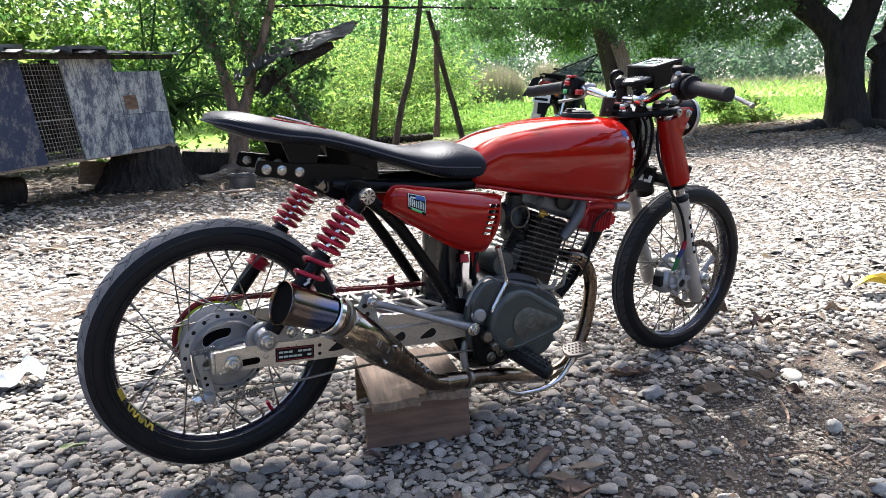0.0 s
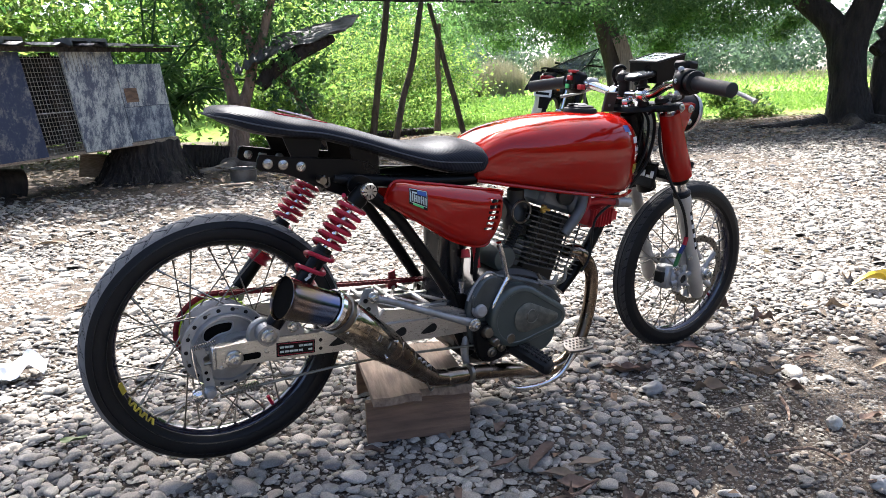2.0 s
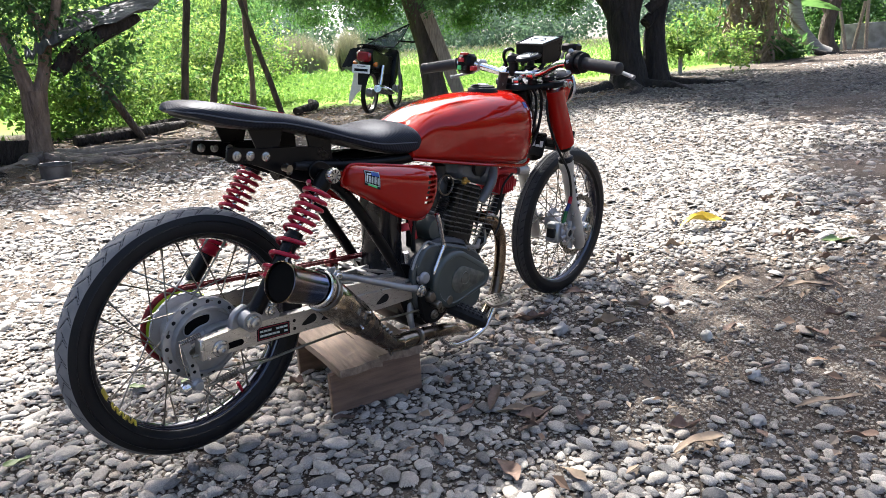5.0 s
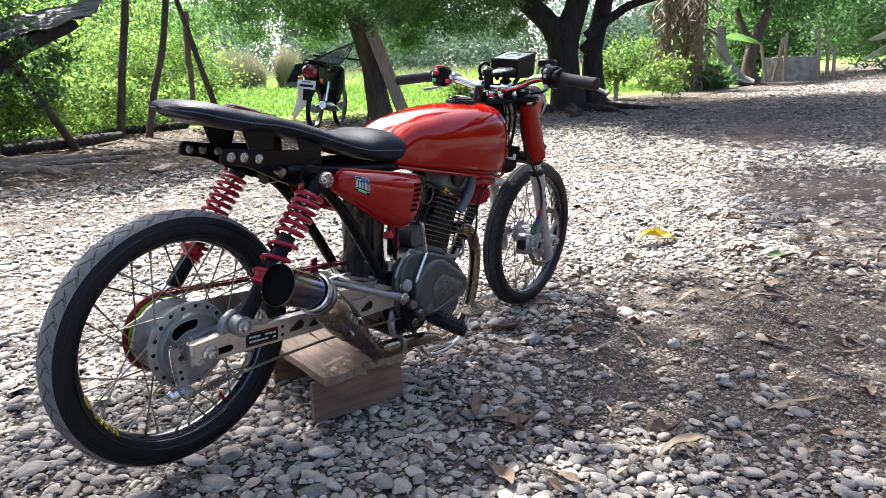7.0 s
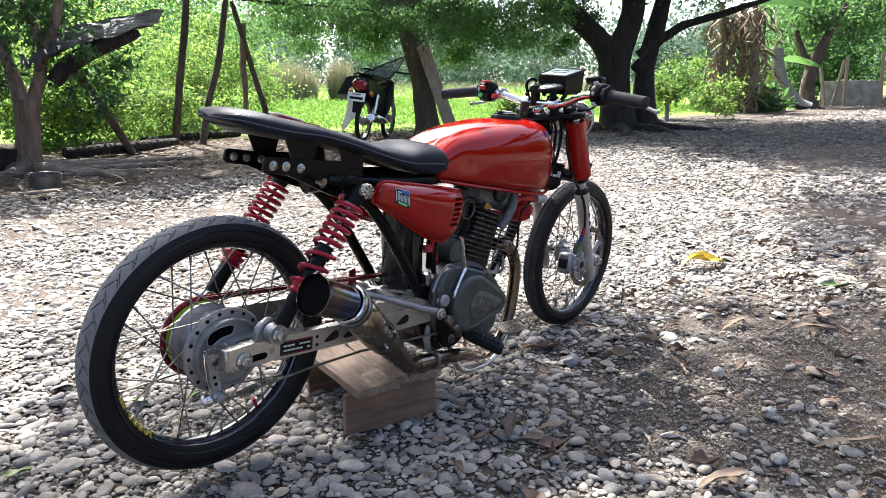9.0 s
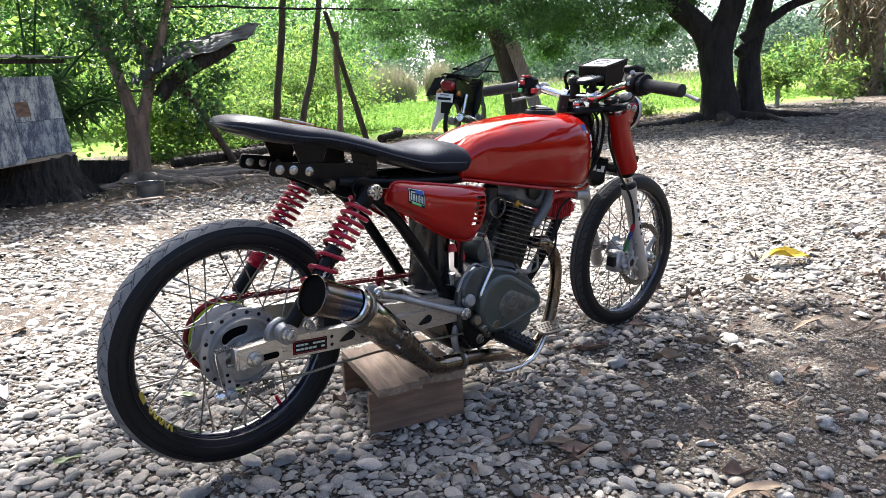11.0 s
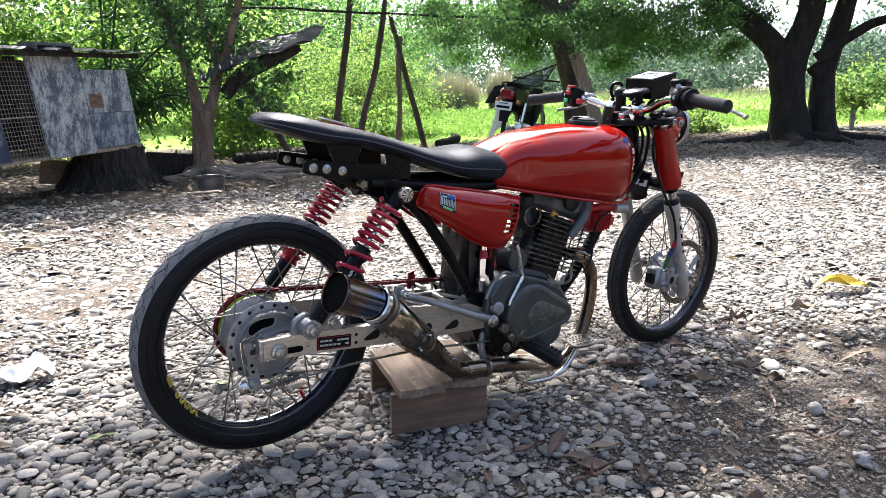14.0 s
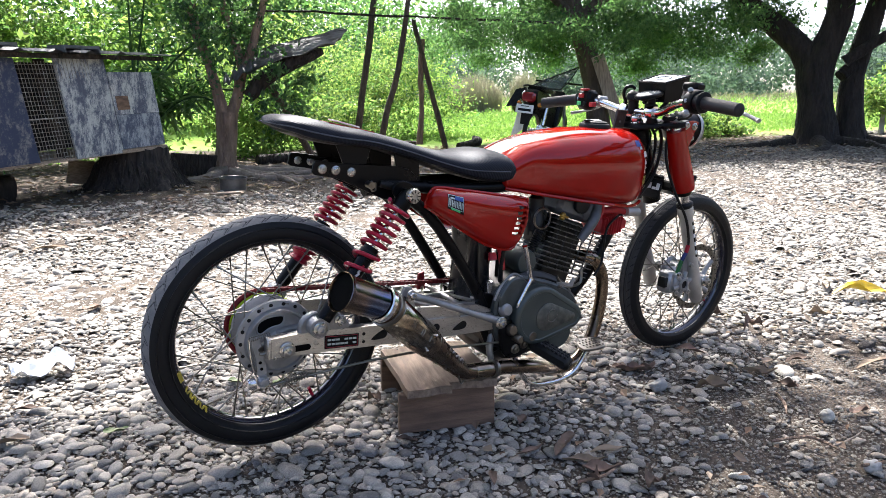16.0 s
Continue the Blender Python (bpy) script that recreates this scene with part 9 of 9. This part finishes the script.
part("peg_bracket", Shape().plate(smoothed([(0.56, -0.02), (0.60, -0.012), (0.645, -0.05), (0.66, -0.10), (0.62, -0.12), (0.575, -0.10)], 3), -0.125, -0.140, 0.004), BLACK, bike, "black foot peg bracket")
for u0, w0 in ((0.600, -0.040), (0.640, -0.082), (0.612, -0.092)):
    bolt(bike, (u0, -0.140, w0), r=0.009, h=0.010, material=STEEL)
part("sump", Shape().plate(smoothed([(0.55, -0.07), (0.60, -0.15), (0.70, -0.155), (0.78, -0.12), (0.74, -0.08)], 3), -0.085, 0.085, 0.02), ENGINE_DARK, eng)

# speedometer box with its tilted glass
meter = Shape()
higr = [(1.150, -0.066, 0.612), (1.150, 0.036, 0.612), (1.246, 0.042, 0.636), (1.246, -0.070, 0.636)]
mid_ = [(1.153, -0.065, 0.568), (1.153, 0.035, 0.568), (1.245, 0.041, 0.574), (1.245, -0.069, 0.574)]
lowr = [(1.160, -0.060, 0.556), (1.160, 0.030, 0.556), (1.238, 0.036, 0.560), (1.238, -0.064, 0.560)]
meter.grid([lowr, mid_, higr])
mt_ = part("speedometer", meter, BLACK, bike, "black square speedometer with a glass face")
gl = [(1.158, -0.058, 0.6135), (1.158, 0.029, 0.6135), (1.240, 0.034, 0.6340), (1.240, -0.062, 0.6340)]
part("meter_glass", Shape().grid([[(a, b, c + d) for a, b, c in gl] for d in (-0.002, 0.0022)]), SKY_LENS, mt_, "glass face coloured pale for the sky's reflection")
part("meter_frame", Shape().tube(higr + [higr[0]], 0.0032, 6), BLACK_MATT, mt_)
part("meter_dial", Shape().tube([(1.20 + 0.020 * math.cos(a), -0.012 + 0.026 * math.sin(a), 0.6262 + 0.020 * 0.25 * math.cos(a)) for a in np.linspace(0, 6.28, 25)], 0.0016, 5), BLACK_MATT, mt_)
pod = [(1.080, -0.040), (1.092, -0.062), (1.135, -0.068), (1.160, -0.052), (1.160, -0.012), (1.135, 0.004), (1.092, -0.006), (1.080, -0.026)]
tilt_ = lambda a, b, c: (a, c, b + 0.22 * (a - 1.12))
sm = part("small_gauge", Shape().plate(smoothed(pod, 2), 0.568, 0.580, 0.003, tilt_), BLACK, bike, "small black digital gauge")
part("gauge_glass", Shape().plate(smoothed([(1.12 + (a - 1.12) * 0.82, -0.032 + (b + 0.032) * 0.82) for a, b in pod], 2), 0.5795, 0.5818, 0.0005, tilt_), CLEAR, sm, "glossy gauge face")
part("gauge_post", Shape().lathe([(0.017, 0), (0.019, 0.004), (0.019, 0.016), (0.012, 0.020), (0.010, 0.034)], (1.136, -0.034, 0.532), (0, 0, 1), 20), BLACK_MATT, sm)
# head lamp
hl = part("headlight", Shape().lathe([(0.018, -0.085), (0.042, -0.060), (0.053, -0.02), (0.056, 0.0), (0.059, 0.010), (0.054, 0.014)], (1.342, 0, 0.476), (1, 0, -0.12), 44), BLACK, bike, "round black headlight")
part("lamp_glass", Shape().lathe([(0.054, 0.006), (0.0605, 0.008), (0.0605, 0.018), (0.052, 0.024), (0.04, 0.034), (0.01, 0.040)], (1.342, 0, 0.476), (1, 0, -0.12), 44), CLEAR, hl)
part("lamp_rim", Shape().lathe([(0.0595, 0.004), (0.0618, 0.006), (0.0618, 0.009), (0.0595, 0.011)], (1.342, 0, 0.476), (1, 0, -0.12), 44, True), ALLOY_DULL, hl, "thin grey lamp rim")
bolt(hl, (1.318, -0.050, 0.452), (-0.4, -0.9, 0), 0.006, 0.006)

# cables
for k, (pts, rad) in enumerate((([(1.170, -0.045, 0.485), (1.181, -0.05, 0.450), (1.182, -0.05, 0.400), (1.165, -0.048, 0.335), (1.120, -0.040, 0.270)], 0.0050),
                                ([(1.160, -0.020, 0.485), (1.172, -0.034, 0.455), (1.175, -0.036, 0.405), (1.160, -0.036, 0.345), (1.110, -0.030, 0.270)], 0.0042),
                                ([(1.150, -0.010, 0.485), (1.155, -0.03, 0.463), (1.153, -0.03, 0.416), (1.140, -0.03, 0.350), (1.10, -0.02, 0.28)], 0.0028),
                                ([(1.085, -0.215, 0.545), (1.120, -0.19, 0.528), (1.165, -0.13, 0.515), (1.190, -0.05, 0.500), (1.185, -0.02, 0.47)], 0.0038),
                                ([(1.105, 0.16, 0.535), (1.165, 0.10, 0.515), (1.195, 0.04, 0.49), (1.185, 0.0, 0.43)], 0.0038),
                                ([(1.08, -0.06, 0.25), (0.98, -0.07, 0.20), (0.96, -0.08, 0.10), (0.93, -0.085, 0.06)], 0.0035))):
    part("control_cable", Shape().tube(pts, rad, 8, 8), BLACK_MATT, bike)

# ---- wooden stand under the motorcycle ----
stand = thing("wooden_stand", (0.30, -0.07, 0), "low stand nailed from old brown planks", "stand", m=pose(0.30, -0.07, 0.0, 0, 0, -18.4))
part("front_board", Shape().box((0.126, 0.011, 0.055), (0.252, 0.020, 0.105), 0.002), WOOD_PLY, stand)
part("back_board", Shape().box((0.126, 0.29, 0.055), (0.25, 0.020, 0.105), 0.002), WOOD_PLY, stand)
def worn_plank(c, size, rot, seed):
    """A plank with sawn, split ends and a slight warp."""
    sh = Shape()
    n, m = 14, 7
    rings = []
    for i in range(n + 1):
        y = -size[1] / 2 + size[1] * i / n
        ring = []
        for j in range(2 * m):
            k = j if j < m else 2 * m - 1 - j
            x = -size[0] / 2 + size[0] * k / (m - 1)
            z = size[2] / 2 * (1 if j < m else -1)
            e = noise.noise(Vector((k * 0.9, seed, 0))) * 0.010 * (1 if i in (0, n) else 0)
            w = noise.noise(Vector((seed, y * 9, 0))) * 0.003 * (1 if k in (0, m - 1) else 0)
            ring.append(Vector((x + w, y + e, z + 0.003 * noise.noise(Vector((x * 12, y * 7, seed))))))
        rings.append([rot @ p + Vector(c) for p in ring])
    return sh.grid(rings)
part("top_plank", worn_plank((0.066, 0.135, 0.119), (0.112, 0.345, 0.020), Euler((radians(-1.5), 0, 0.03)).to_matrix(), 3), PLANK, stand)
part("top_plank", worn_plank((0.190, 0.158, 0.117), (0.130, 0.330, 0.019), Euler((radians(-1.2), 0, -0.01)).to_matrix(), 8), PLANK, stand)
for u0, v0 in ((0.035, 0.008), (0.095, 0.010), (0.16, 0.012), (0.225, 0.013), (0.05, 0.285), (0.20, 0.288)):
    part("nail", Shape().lathe([(0.0032, 0), (0.0032, 0.0012), (0.002, 0.0018)], (u0, v0 - 0.004 if v0 < 0.1 else v0, 0.128 if v0 < 0.1 else 0.127), (0, 0, 1), 10), RUST, stand)
